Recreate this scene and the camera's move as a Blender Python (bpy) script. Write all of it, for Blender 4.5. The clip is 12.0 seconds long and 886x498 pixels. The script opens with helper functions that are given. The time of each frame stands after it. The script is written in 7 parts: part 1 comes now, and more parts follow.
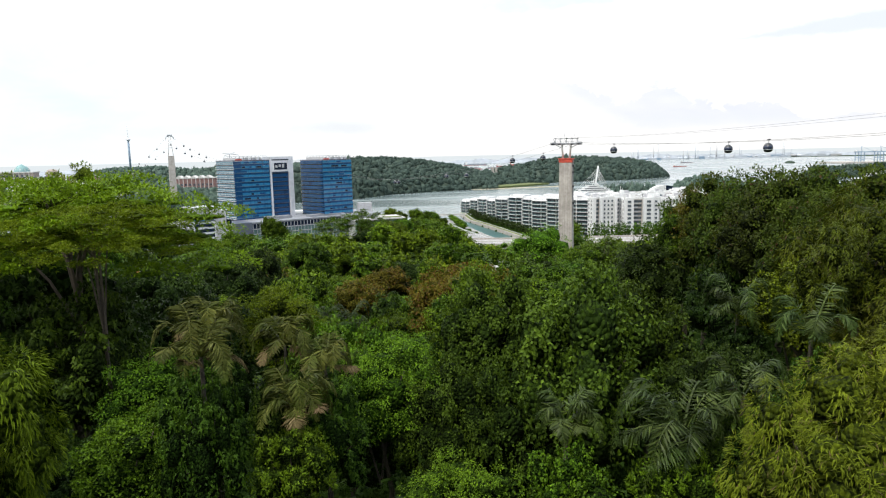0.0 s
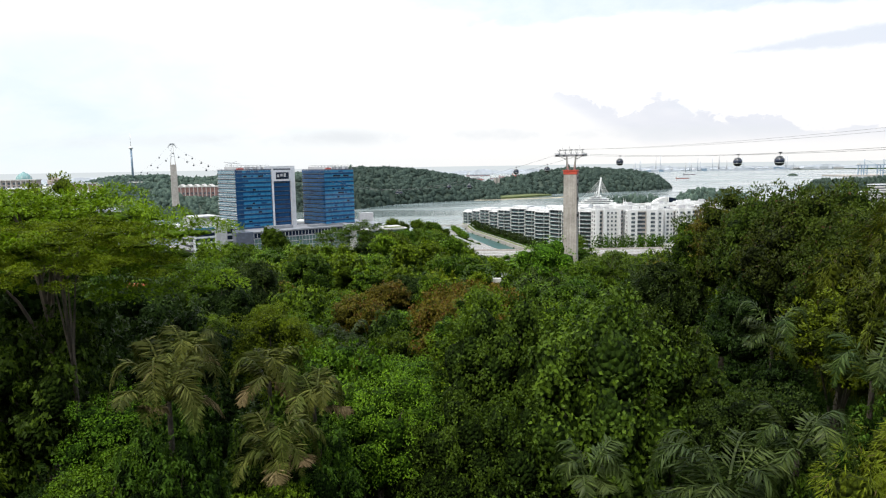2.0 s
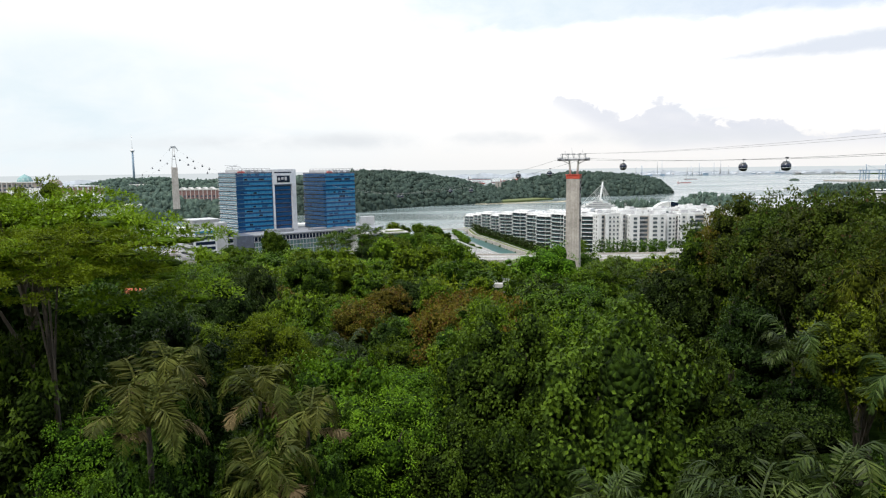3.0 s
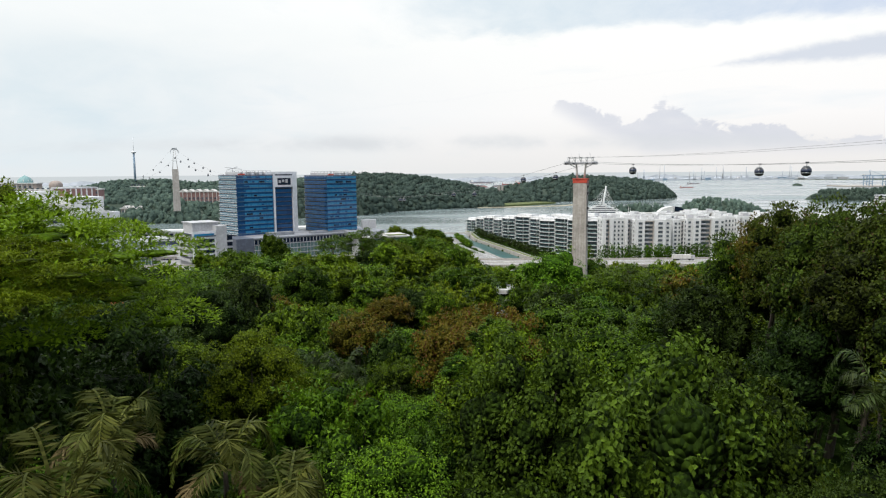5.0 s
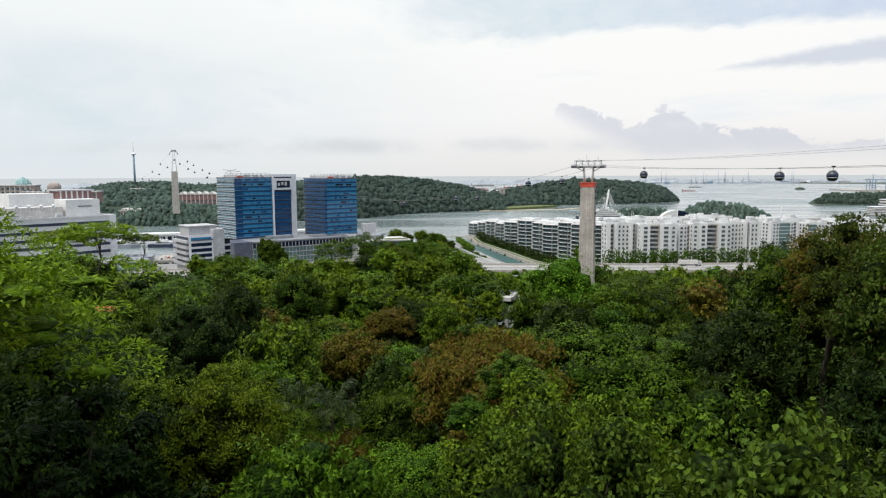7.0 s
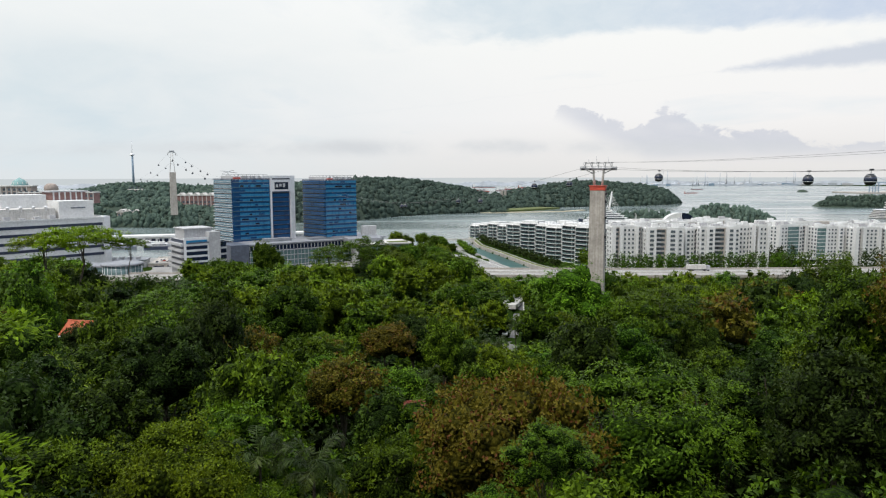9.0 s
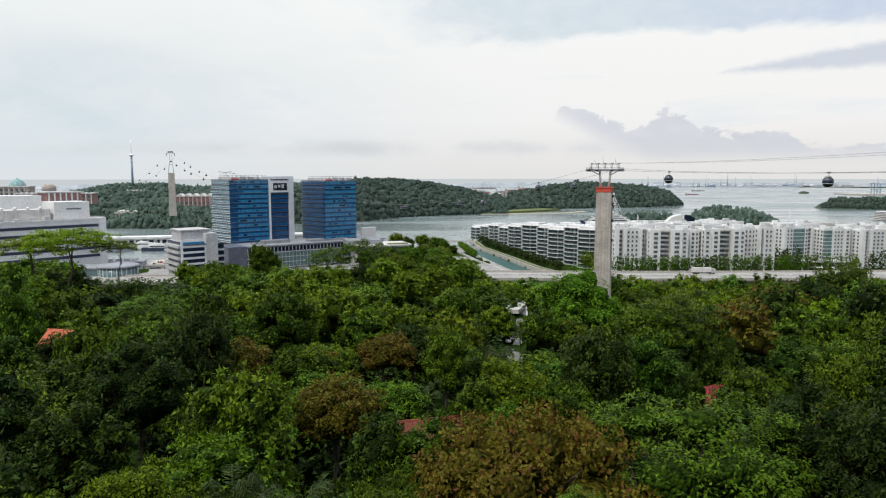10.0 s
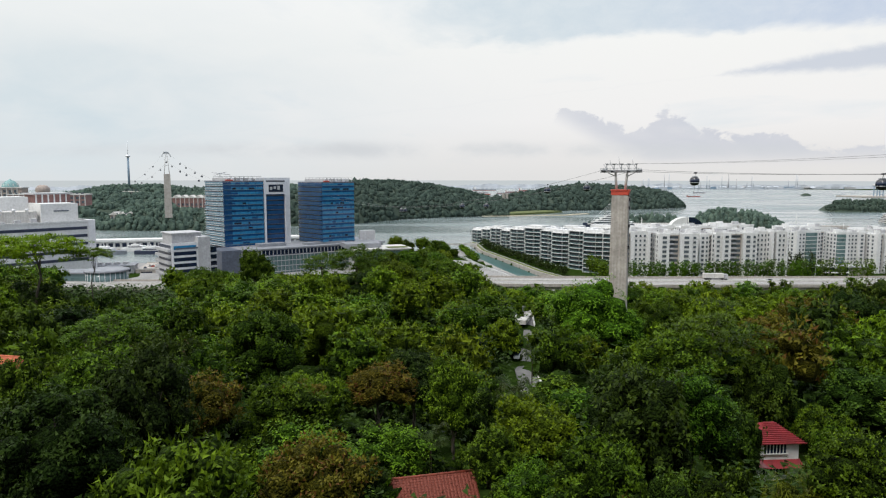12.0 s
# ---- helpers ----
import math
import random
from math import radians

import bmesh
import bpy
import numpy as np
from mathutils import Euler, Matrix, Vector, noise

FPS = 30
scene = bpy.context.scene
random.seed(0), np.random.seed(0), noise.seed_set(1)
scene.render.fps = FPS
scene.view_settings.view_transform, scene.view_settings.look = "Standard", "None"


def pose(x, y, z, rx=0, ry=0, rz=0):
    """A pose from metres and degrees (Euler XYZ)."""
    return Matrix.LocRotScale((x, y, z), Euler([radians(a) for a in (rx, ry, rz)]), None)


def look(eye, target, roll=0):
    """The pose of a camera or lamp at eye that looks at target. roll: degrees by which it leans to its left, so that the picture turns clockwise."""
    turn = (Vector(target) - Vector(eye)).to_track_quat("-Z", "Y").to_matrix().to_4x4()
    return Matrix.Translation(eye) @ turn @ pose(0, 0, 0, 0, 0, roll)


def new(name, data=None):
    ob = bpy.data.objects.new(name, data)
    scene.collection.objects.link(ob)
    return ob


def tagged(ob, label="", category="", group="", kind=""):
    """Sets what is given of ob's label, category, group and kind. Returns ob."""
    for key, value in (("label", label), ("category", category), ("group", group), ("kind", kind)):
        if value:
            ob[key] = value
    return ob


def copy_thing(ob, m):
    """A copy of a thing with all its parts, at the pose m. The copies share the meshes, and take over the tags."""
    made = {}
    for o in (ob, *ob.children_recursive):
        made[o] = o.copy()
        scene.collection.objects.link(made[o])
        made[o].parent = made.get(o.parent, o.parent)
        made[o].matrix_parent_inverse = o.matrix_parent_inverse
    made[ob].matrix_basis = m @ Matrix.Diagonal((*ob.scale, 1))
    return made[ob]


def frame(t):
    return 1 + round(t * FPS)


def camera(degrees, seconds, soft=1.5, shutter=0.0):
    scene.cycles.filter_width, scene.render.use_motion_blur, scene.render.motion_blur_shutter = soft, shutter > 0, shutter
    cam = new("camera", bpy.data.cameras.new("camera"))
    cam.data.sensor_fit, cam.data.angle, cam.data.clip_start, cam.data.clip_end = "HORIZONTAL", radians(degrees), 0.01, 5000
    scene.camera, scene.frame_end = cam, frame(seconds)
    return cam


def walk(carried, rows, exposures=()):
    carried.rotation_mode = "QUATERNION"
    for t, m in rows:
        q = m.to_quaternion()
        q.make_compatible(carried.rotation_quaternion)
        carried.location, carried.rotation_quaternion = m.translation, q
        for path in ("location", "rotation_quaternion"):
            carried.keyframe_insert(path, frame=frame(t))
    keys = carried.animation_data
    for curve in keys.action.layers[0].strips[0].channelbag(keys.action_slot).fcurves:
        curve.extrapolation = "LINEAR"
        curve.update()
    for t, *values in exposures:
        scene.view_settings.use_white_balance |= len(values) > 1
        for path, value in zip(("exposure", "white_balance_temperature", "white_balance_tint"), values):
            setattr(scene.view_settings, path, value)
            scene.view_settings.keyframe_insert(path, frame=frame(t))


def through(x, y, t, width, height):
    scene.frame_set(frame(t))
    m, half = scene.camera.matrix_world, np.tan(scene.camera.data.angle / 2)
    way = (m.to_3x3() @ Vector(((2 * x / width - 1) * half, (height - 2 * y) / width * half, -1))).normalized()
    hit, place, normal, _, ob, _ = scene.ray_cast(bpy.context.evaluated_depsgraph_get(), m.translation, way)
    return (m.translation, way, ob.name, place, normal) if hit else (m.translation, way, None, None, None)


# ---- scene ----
cam = camera(67, 12.0, soft=1.2)
PATH = [
    (0.0, look((2.88, -58.86, 74.92), (11.2, 931.0, -66.7), -1.30)),
    (0.5, look((2.86, -57.84, 74.95), (10.6, 932.7, -62.3), -1.19)),
    (1.0, look((2.82, -56.82, 74.98), (10.1, 934.3, -58.1), -1.09)),
    (1.5, look((2.76, -55.72, 75.03), (9.5, 935.8, -54.5), -1.00)),
    (2.0, look((2.74, -54.53, 75.11), (8.8, 937.4, -51.5), -0.91)),
    (2.5, look((2.69, -53.39, 75.17), (7.9, 938.9, -48.7), -0.82)),
    (3.0, look((2.65, -52.27, 75.19), (7.2, 940.3, -46.0), -0.72)),
    (5.0, look((2.10, -45.33, 75.21), (4.5, 947.9, -41.3), -0.42)),
    (5.5, look((2.01, -43.10, 75.23), (4.0, 950.2, -40.4), -0.37)),
    (6.0, look((1.99, -40.81, 75.25), (3.4, 952.6, -39.4), -0.32)),
    (6.5, look((1.92, -38.43, 75.30), (2.9, 955.1, -38.3), -0.28)),
    (7.0, look((1.77, -36.02, 75.38), (2.7, 957.7, -37.0), -0.26)),
    (9.0, look((1.18, -24.33, 75.63), (1.3, 969.6, -34.7), -0.12)),
    (9.5, look((1.05, -20.78, 75.64), (0.9, 973.2, -33.8), -0.08)),
    (10.0, look((0.88, -17.04, 75.63), (0.5, 977.0, -33.1), -0.04)),
    (10.5, look((0.67, -13.07, 75.61), (0.2, 981.1, -32.2), -0.02)),
    (11.0, look((0.46, -8.84, 75.59), (0.0, 985.4, -31.6), 0.00)),
    (11.5, look((0.23, -4.45, 75.60), (-0.1, 989.8, -31.1), 0.02)),
    (12.0, look((-0.00, 0.00, 75.55), (0.0, 994.3, -30.9), 0.04)),
]
EXPOSURE = [(0.0, 0.40), (2.0, 0.29), (3.2, 0.20), (5.0, 0.06), (7.0, 0.0), (12.0, -0.10)]
walk(cam, PATH, EXPOSURE)

# ---- world and sun: bright overcast with thin breaks ----
world = bpy.data.worlds.new("overcast_sky")
scene.world = world
world.use_nodes = True
wn, wl = world.node_tree.nodes, world.node_tree.links
wn.clear()


def wnode(kind, **values):
    n = wn.new(kind)
    for key, v in values.items():
        n.inputs[key].default_value = v
    return n


def wmath(op, a, b=None):
    n = wn.new("ShaderNodeMath")
    n.operation = op
    for k, v in enumerate((a, b)):
        if v is None:
            continue
        if isinstance(v, (int, float)):
            n.inputs[k].default_value = v
        else:
            wl.new(v, n.inputs[k])
    return n.outputs[0]


def wmix(fac, a, b):
    n = wn.new("ShaderNodeMix")
    n.data_type = "RGBA"
    for k, v in ((0, fac), (6, a), (7, b)):
        if isinstance(v, (tuple, float, int)):
            n.inputs[k].default_value = v
        else:
            wl.new(v, n.inputs[k])
    return n.outputs[2]


def wramp(fac, stops):
    n = wn.new("ShaderNodeValToRGB")
    el = n.color_ramp.elements
    el[0].position, el[0].color = stops[0]
    el[1].position, el[1].color = stops[-1]
    for p, c in stops[1:-1]:
        e = el.new(p)
        e.color = c
    wl.new(fac, n.inputs[0])
    return n.outputs[0]


SUN_EL, SUN_AZ = radians(54), radians(-142)
sky = wn.new("ShaderNodeTexSky")
sky.sky_type = "NISHITA"
sky.sun_disc = False
sky.sun_elevation, sky.sun_rotation = SUN_EL, SUN_AZ
sky_lit = wn.new("ShaderNodeVectorMath")
sky_lit.operation = "SCALE"
wl.new(sky.outputs[0], sky_lit.inputs[0])
sky_lit.inputs["Scale"].default_value = 0.11
coord = wn.new("ShaderNodeTexCoord")
split = wn.new("ShaderNodeSeparateXYZ")
wl.new(coord.outputs["Generated"], split.inputs[0])
# cloud layer, seen as a flat sheet high up: direction divided by its height
height = wmath("MAXIMUM", split.outputs[2], 0.0)
flat = wmath("ADD", height, 0.16)
sheet = wn.new("ShaderNodeCombineXYZ")
wl.new(wmath("DIVIDE", split.outputs[0], flat), sheet.inputs[0])
wl.new(wmath("DIVIDE", split.outputs[1], flat), sheet.inputs[1])
broad = wnode("ShaderNodeTexNoise", Scale=0.85, Detail=5.0, Roughness=0.55, Distortion=0.6)
wl.new(sheet.outputs[0], broad.inputs["Vector"])
stretch = wn.new("ShaderNodeMapping")
stretch.inputs["Scale"].default_value = (8.0, 8.0, 19.0)
stretch.inputs["Location"].default_value = (2.3, 0.4, 0.2)
wl.new(coord.outputs["Generated"], stretch.inputs[0])
bank = wnode("ShaderNodeTexNoise", Scale=1.0, Detail=7.0, Roughness=0.58, Distortion=0.3)
wl.new(stretch.outputs[0], bank.inputs["Vector"])
# bearing and height of the view direction, ahead over the strait
ahead = wmath("MAXIMUM", split.outputs[1], 0.05)
bearing = wmath("DIVIDE", split.outputs[0], ahead)
rise = wmath("DIVIDE", split.outputs[2], ahead)


def bank_at(u0, v0, su, sv):
    """A soft oval round one bearing and height."""
    a = wmath("DIVIDE", wmath("SUBTRACT", bearing, u0), su)
    b = wmath("DIVIDE", wmath("SUBTRACT", rise, v0), sv)
    q = wmath("ADD", wmath("MULTIPLY", a, a), wmath("MULTIPLY", b, b))
    return wmath("POWER", 2.718, wmath("MULTIPLY", q, -1.0))


def soft(value, lo, hi):
    """0 below lo, 1 above hi, smooth between."""
    n = wn.new("ShaderNodeMapRange")
    n.interpolation_type = "SMOOTHSTEP"
    wl.new(value, n.inputs["Value"])
    n.inputs["From Min"].default_value, n.inputs["From Max"].default_value = lo, hi
    return n.outputs[0]


def centred(noise_value, amount):
    return wmath("MULTIPLY", wmath("SUBTRACT", noise_value, 0.5), amount)


fine_map = wn.new("ShaderNodeMapping")
fine_map.inputs["Scale"].default_value = (26.0, 26.0, 44.0)
wl.new(coord.outputs["Generated"], fine_map.inputs[0])
puff = wnode("ShaderNodeTexNoise", Scale=1.0, Detail=7.0, Roughness=0.66, Distortion=0.4)
wl.new(fine_map.outputs[0], puff.inputs["Vector"])

# white overcast, warm towards the sea, cooler in the east
white = wramp(split.outputs[2], [(0.0, (0.82, 0.81, 0.80, 1)), (0.03, (0.87, 0.855, 0.845, 1)), (0.08, (0.95, 0.94, 0.935, 1)), (0.18, (0.975, 0.98, 0.965, 1)), (0.45, (1.05, 1.08, 1.10, 1)), (0.7, (2.0, 2.05, 2.10, 1)), (1.0, (3.6, 3.7, 3.8, 1))])
cool = wmath("MULTIPLY", bank_at(-0.62, 0.09, 0.48, 0.15), wmath("ADD", 0.95, centred(bank.outputs[0], 1.2)))
clouded = wmix(cool, white, (0.72, 0.805, 0.85, 1))
hole = wmath("MULTIPLY", wramp(broad.outputs[0], [(0.58, (0, 0, 0, 1)), (0.80, (1, 1, 1, 1))]), 0.5)
clouded = wmix(hole, clouded, wmix(0.25, (0.66, 0.79, 0.90, 1), sky_lit.outputs[0]))
# blue break high in the south-west, with a ragged lower edge
brk = wmath("SUBTRACT", wmath("ADD", rise, centred(bank.outputs[0], 0.07)), wmath("ADD", 0.180, wmath("MULTIPLY", bearing, 0.060)))
brk = wmath("MULTIPLY", soft(brk, -0.004, 0.016), soft(wmath("ADD", bearing, centred(bank.outputs[0], 0.3)), -0.12, 0.10))
brk = wmath("MULTIPLY", brk, wmath("ADD", 0.72, centred(puff.outputs[0], 0.5)))
clouded = wmix(brk, clouded, wmix(soft(bearing, 0.1, 0.7), (0.63, 0.74, 0.82, 1), (0.50, 0.61, 0.80, 1)))
# lens-shaped grey streak
along = wmath("SUBTRACT", bearing, 0.395)
mid_line = wmath("ADD", 0.149, wmath("MULTIPLY", along, 0.115))
half = wmath("MULTIPLY", wmath("POWER", wmath("MAXIMUM", along, 0.0001), 0.6), 0.048)
streak = wmath("SUBTRACT", half, wmath("ABSOLUTE", wmath("SUBTRACT", wmath("ADD", rise, centred(puff.outputs[0], 0.018)), mid_line)))
clouded = wmix(wmath("MULTIPLY", soft(streak, -0.002, 0.012), 0.72), clouded, (0.57, 0.63, 0.74, 1))
# heaped bank low over the strait: a puffy upper edge, dissolving downwards
p = wmath("DIVIDE", wmath("SUBTRACT", bearing, 0.10), 0.60)
crest = wramp(p, [(q, (z * 5, z * 5, z * 5, 1)) for q, z in ((0.0, 0.0), (0.10, 0.085), (0.125, 0.108), (0.16, 0.098), (0.215, 0.089), (0.29, 0.066), (0.32, 0.082), (0.38, 0.098), (0.45, 0.082), (0.54, 0.058), (0.60, 0.064), (0.67, 0.070), (0.74, 0.050), (1.0, 0.049))])
foot = wramp(p, [(0.08, (0.43, 0.43, 0.43, 1)), (0.23, (0.20, 0.20, 0.20, 1)), (0.34, (0.08, 0.08, 0.08, 1)), (1.0, (0.08, 0.08, 0.08, 1))])
over = wmath("SUBTRACT", wmath("ADD", wmath("MULTIPLY", crest, 0.2), centred(puff.outputs[0], 0.075)), rise)
under = wmath("SUBTRACT", rise, wmath("MULTIPLY", foot, 0.2))
heap = wmath("MULTIPLY", wmath("MULTIPLY", soft(over, 0.0, 0.009), soft(under, -0.004, 0.03)), wmath("ADD", 0.66, centred(bank.outputs[0], 0.8)))
clouded = wmix(heap, clouded, (0.62, 0.65, 0.73, 1))
# thin grey band along the horizon haze
band = wmath("MULTIPLY", bank_at(-0.05, 0.040, 0.75, 0.014), wmath("ADD", 0.42, centred(bank.outputs[0], 1.6)))
clouded = wmix(soft(band, 0.05, 0.7), clouded, (0.70, 0.725, 0.75, 1))
# beyond the end of the sea sheet: hazy distant water
low = wmath("LESS_THAN", split.outputs[2], -0.0045)
colour = wmix(low, clouded, (0.60, 0.645, 0.665, 1))
background = wn.new("ShaderNodeBackground")
wl.new(colour, background.inputs[0])
background.inputs[1].default_value = 1.0
world_out = wn.new("ShaderNodeOutputWorld")
wl.new(background.outputs[0], world_out.inputs[0])

sun_data = bpy.data.lights.new("sun", "SUN")
sun_data.energy, sun_data.angle, sun_data.color = 1.5, radians(11), (1.0, 0.95, 0.87)
sun = new("sun", sun_data)
sun.matrix_world = look((0, 0, 0), (-math.sin(SUN_AZ) * math.cos(SUN_EL), -math.cos(SUN_AZ) * math.cos(SUN_EL), -math.sin(SUN_EL)))
sun.location = (0, 0, 300)

# ---- materials ----
def mixc(a, b, f):
    return tuple(x * (1 - f) + y * f for x, y in zip(a, b))


def material(name):
    m = bpy.data.materials.new(name)
    m.use_nodes = True
    nt = m.node_tree
    return m, nt.nodes, nt.links, nt.nodes["Principled BSDF"]


def ramp(n, l, fac, stops):
    r = n.new("ShaderNodeValToRGB")
    el = r.color_ramp.elements
    el[0].position, el[0].color = stops[0][0], (*stops[0][1], 1)
    el[1].position, el[1].color = stops[-1][0], (*stops[-1][1], 1)
    for p, c in stops[1:-1]:
        el.new(p).color = (*c, 1)
    l.new(fac, r.inputs[0])
    return r.outputs[0]


def noise_tex(n, l, scale, detail=4.0, kind="Object", stretch=None):
    c = n.new("ShaderNodeTexCoord")
    t = n.new("ShaderNodeTexNoise")
    t.inputs["Scale"].default_value, t.inputs["Detail"].default_value = scale, detail
    if stretch:
        mp = n.new("ShaderNodeMapping")
        mp.inputs["Scale"].default_value = stretch
        l.new(c.outputs[kind], mp.inputs[0])
        l.new(mp.outputs[0], t.inputs["Vector"])
    else:
        l.new(c.outputs[kind], t.inputs["Vector"])
    return t.outputs[0]


def bump(n, l, bsdf, height, strength, distance):
    b = n.new("ShaderNodeBump")
    b.inputs["Strength"].default_value, b.inputs["Distance"].default_value = strength, distance
    l.new(height, b.inputs["Height"])
    l.new(b.outputs[0], bsdf.inputs["Normal"])


def mix(n, l, fac, a, b, blend="MIX"):
    m = n.new("ShaderNodeMix")
    m.data_type, m.blend_type = "RGBA", blend
    for k, v in ((0, fac), (6, a), (7, b)):
        if isinstance(v, (int, float)):
            m.inputs[k].default_value = v
        elif isinstance(v, tuple):
            m.inputs[k].default_value = (*v, 1)
        else:
            l.new(v, m.inputs[k])
    return m.outputs[2]


def surface(name, light, dark, scale=0.4, rough=0.7, fine=3.0, relief=0.3, metal=0.0, stretch=None, streak=0.0):
    """Two-scale mottled matt surface with optional vertical weather streaks."""
    m, n, l, b = material(name)
    col = ramp(n, l, noise_tex(n, l, scale, 6, stretch=stretch), [(0.32, dark), (0.68, light)])
    f = noise_tex(n, l, fine, 3)
    col = mix(n, l, 0.16, col, ramp(n, l, f, [(0.3, (0, 0, 0)), (0.7, (1, 1, 1))]), "OVERLAY")
    if streak:
        s = noise_tex(n, l, 1.0, 5, stretch=(1.6, 1.6, 0.06))
        col = mix(n, l, streak, col, ramp(n, l, s, [(0.4, (0.45, 0.44, 0.42)), (0.65, (1, 1, 1))]), "MULTIPLY")
    l.new(col, b.inputs["Base Color"])
    b.inputs["Roughness"].default_value, b.inputs["Metallic"].default_value = rough, metal
    if relief:
        bump(n, l, b, f, relief, 0.05)
    return m


def crown_random(n, l, turns):
    """A number from 0 to 1 for each tree, also where many crowns are joined in one mesh."""
    o, t = n.new("ShaderNodeObjectInfo"), n.new("ShaderNodeAttribute")
    t.attribute_name = "crown_tone"
    add = n.new("ShaderNodeMath")
    add.operation = "ADD"
    l.new(o.outputs["Random"], add.inputs[0])
    l.new(t.outputs["Fac"], add.inputs[1])
    spread = n.new("ShaderNodeMath")
    spread.operation, spread.inputs[1].default_value = "MULTIPLY", turns
    l.new(add.outputs[0], spread.inputs[0])
    fr = n.new("ShaderNodeMath")
    fr.operation = "FRACT"
    l.new(spread.outputs[0], fr.inputs[0])
    return fr.outputs[0]


def crown_hue(n, l, col):
    """Shift a foliage colour by its tree's own hue and lightness."""
    h = n.new("ShaderNodeHueSaturation")
    for slot, turns, lo, hi in (("Hue", 1.0, 0.483, 0.511), ("Value", 7.31, 0.50, 0.96)):
        r = n.new("ShaderNodeMapRange")
        r.inputs["To Min"].default_value, r.inputs["To Max"].default_value = lo, hi
        l.new(crown_random(n, l, turns), r.inputs[0])
        l.new(r.outputs[0], h.inputs[slot])
    l.new(col, h.inputs["Color"])
    return h.outputs[0]


def leaf(name, dark, mid, light, through=0.16, rough=0.5, dead=None, spec=0.07):
    """Leaves: each leaf its own tone, each crown its own hue, patches of new growth."""
    m, n, l, b = material(name)
    g = n.new("ShaderNodeNewGeometry")
    tuft = mix(n, l, 0.50, g.outputs["Random Per Island"], noise_tex(n, l, 1.1, 2))
    col = ramp(n, l, tuft, [(0.23, mixc(dark, mid, 0.25)), (0.5, mid), (0.77, light)])
    patch = ramp(n, l, noise_tex(n, l, 0.45, 3), [(0.38, (0, 0, 0)), (0.68, (1, 1, 1))])
    fresh = mix(n, l, 0.45, col, light)
    col = mix(n, l, patch, col, fresh)
    if dead:
        spots = ramp(n, l, g.outputs["Random Per Island"], [(0.0, (1, 1, 1)), (dead[0], (1, 1, 1)), (dead[0] + 0.02, (0, 0, 0))])
        col = mix(n, l, spots, col, dead[1])
    stand = ramp(n, l, noise_tex(n, l, 0.085, 1), [(0.36, (0.82, 0.82, 0.84)), (0.62, (1.0, 1.0, 1.0))])
    col = crown_hue(n, l, mix(n, l, 1.0, col, stand, "MULTIPLY"))
    l.new(col, b.inputs["Base Color"])
    b.inputs["Roughness"].default_value = rough
    b.inputs["Specular IOR Level"].default_value = spec
    t = n.new("ShaderNodeBsdfTranslucent")
    l.new(col, t.inputs[0])
    ms = n.new("ShaderNodeMixShader")
    ms.inputs[0].default_value = through
    l.new(b.outputs[0], ms.inputs[1])
    l.new(t.outputs[0], ms.inputs[2])
    l.new(ms.outputs[0], n["Material Output"].inputs[0])
    return m


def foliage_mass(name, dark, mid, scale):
    """Packed inner foliage, darkened to hold the crown's inner shade: leaf-sized cells of differing tone with deep gaps
    between them.
    """
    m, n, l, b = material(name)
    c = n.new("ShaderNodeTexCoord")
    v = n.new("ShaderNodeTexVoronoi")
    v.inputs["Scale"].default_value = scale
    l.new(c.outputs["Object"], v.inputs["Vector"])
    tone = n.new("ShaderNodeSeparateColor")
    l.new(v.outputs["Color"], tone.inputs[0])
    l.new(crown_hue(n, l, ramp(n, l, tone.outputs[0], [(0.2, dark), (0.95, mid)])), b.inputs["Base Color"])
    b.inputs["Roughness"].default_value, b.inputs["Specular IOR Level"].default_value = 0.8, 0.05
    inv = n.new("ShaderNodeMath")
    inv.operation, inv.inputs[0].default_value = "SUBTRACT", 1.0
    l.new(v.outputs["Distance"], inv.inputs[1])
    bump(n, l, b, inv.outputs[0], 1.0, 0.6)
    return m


TONES = {
    "bright": ((0.022, 0.054, 0.003), (0.066, 0.142, 0.006), (0.172, 0.318, 0.010), None),
    "green": ((0.018, 0.040, 0.003), (0.052, 0.101, 0.005), (0.138, 0.238, 0.009), None),
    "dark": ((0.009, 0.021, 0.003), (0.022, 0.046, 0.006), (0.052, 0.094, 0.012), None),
    "deep": ((0.013, 0.030, 0.003), (0.034, 0.070, 0.006), (0.088, 0.158, 0.011), None),
    "olive": ((0.034, 0.050, 0.003), (0.092, 0.122, 0.006), (0.180, 0.226, 0.012), (0.04, (0.124, 0.093, 0.039))),
    "dusky": ((0.014, 0.026, 0.003), (0.036, 0.059, 0.005), (0.082, 0.122, 0.010), (0.03, (0.062, 0.039, 0.014))),
    "brown": ((0.044, 0.046, 0.004), (0.108, 0.096, 0.008), (0.170, 0.146, 0.014), (0.16, (0.125, 0.058, 0.014))),
    "spray": ((0.046, 0.082, 0.003), (0.140, 0.236, 0.006), (0.285, 0.430, 0.012), None),
    "lime": ((0.036, 0.066, 0.003), (0.100, 0.160, 0.006), (0.216, 0.322, 0.010), None),
}
LEAF = {k: leaf("leaf_" + k, a, b, c, 0.30 if k == "spray" else 0.14, dead=d) for k, (a, b, c, d) in TONES.items()}
# Darker than the outer leaves: shade inside the crowns is put into the colour.
INNER = {k: foliage_mass("shaded_foliage_" + k, mixc(a, (0.0, 0.0, 0.0), 0.20), mixc(a, b, 0.85), 4.0) for k, (a, b, c, d) in TONES.items()}
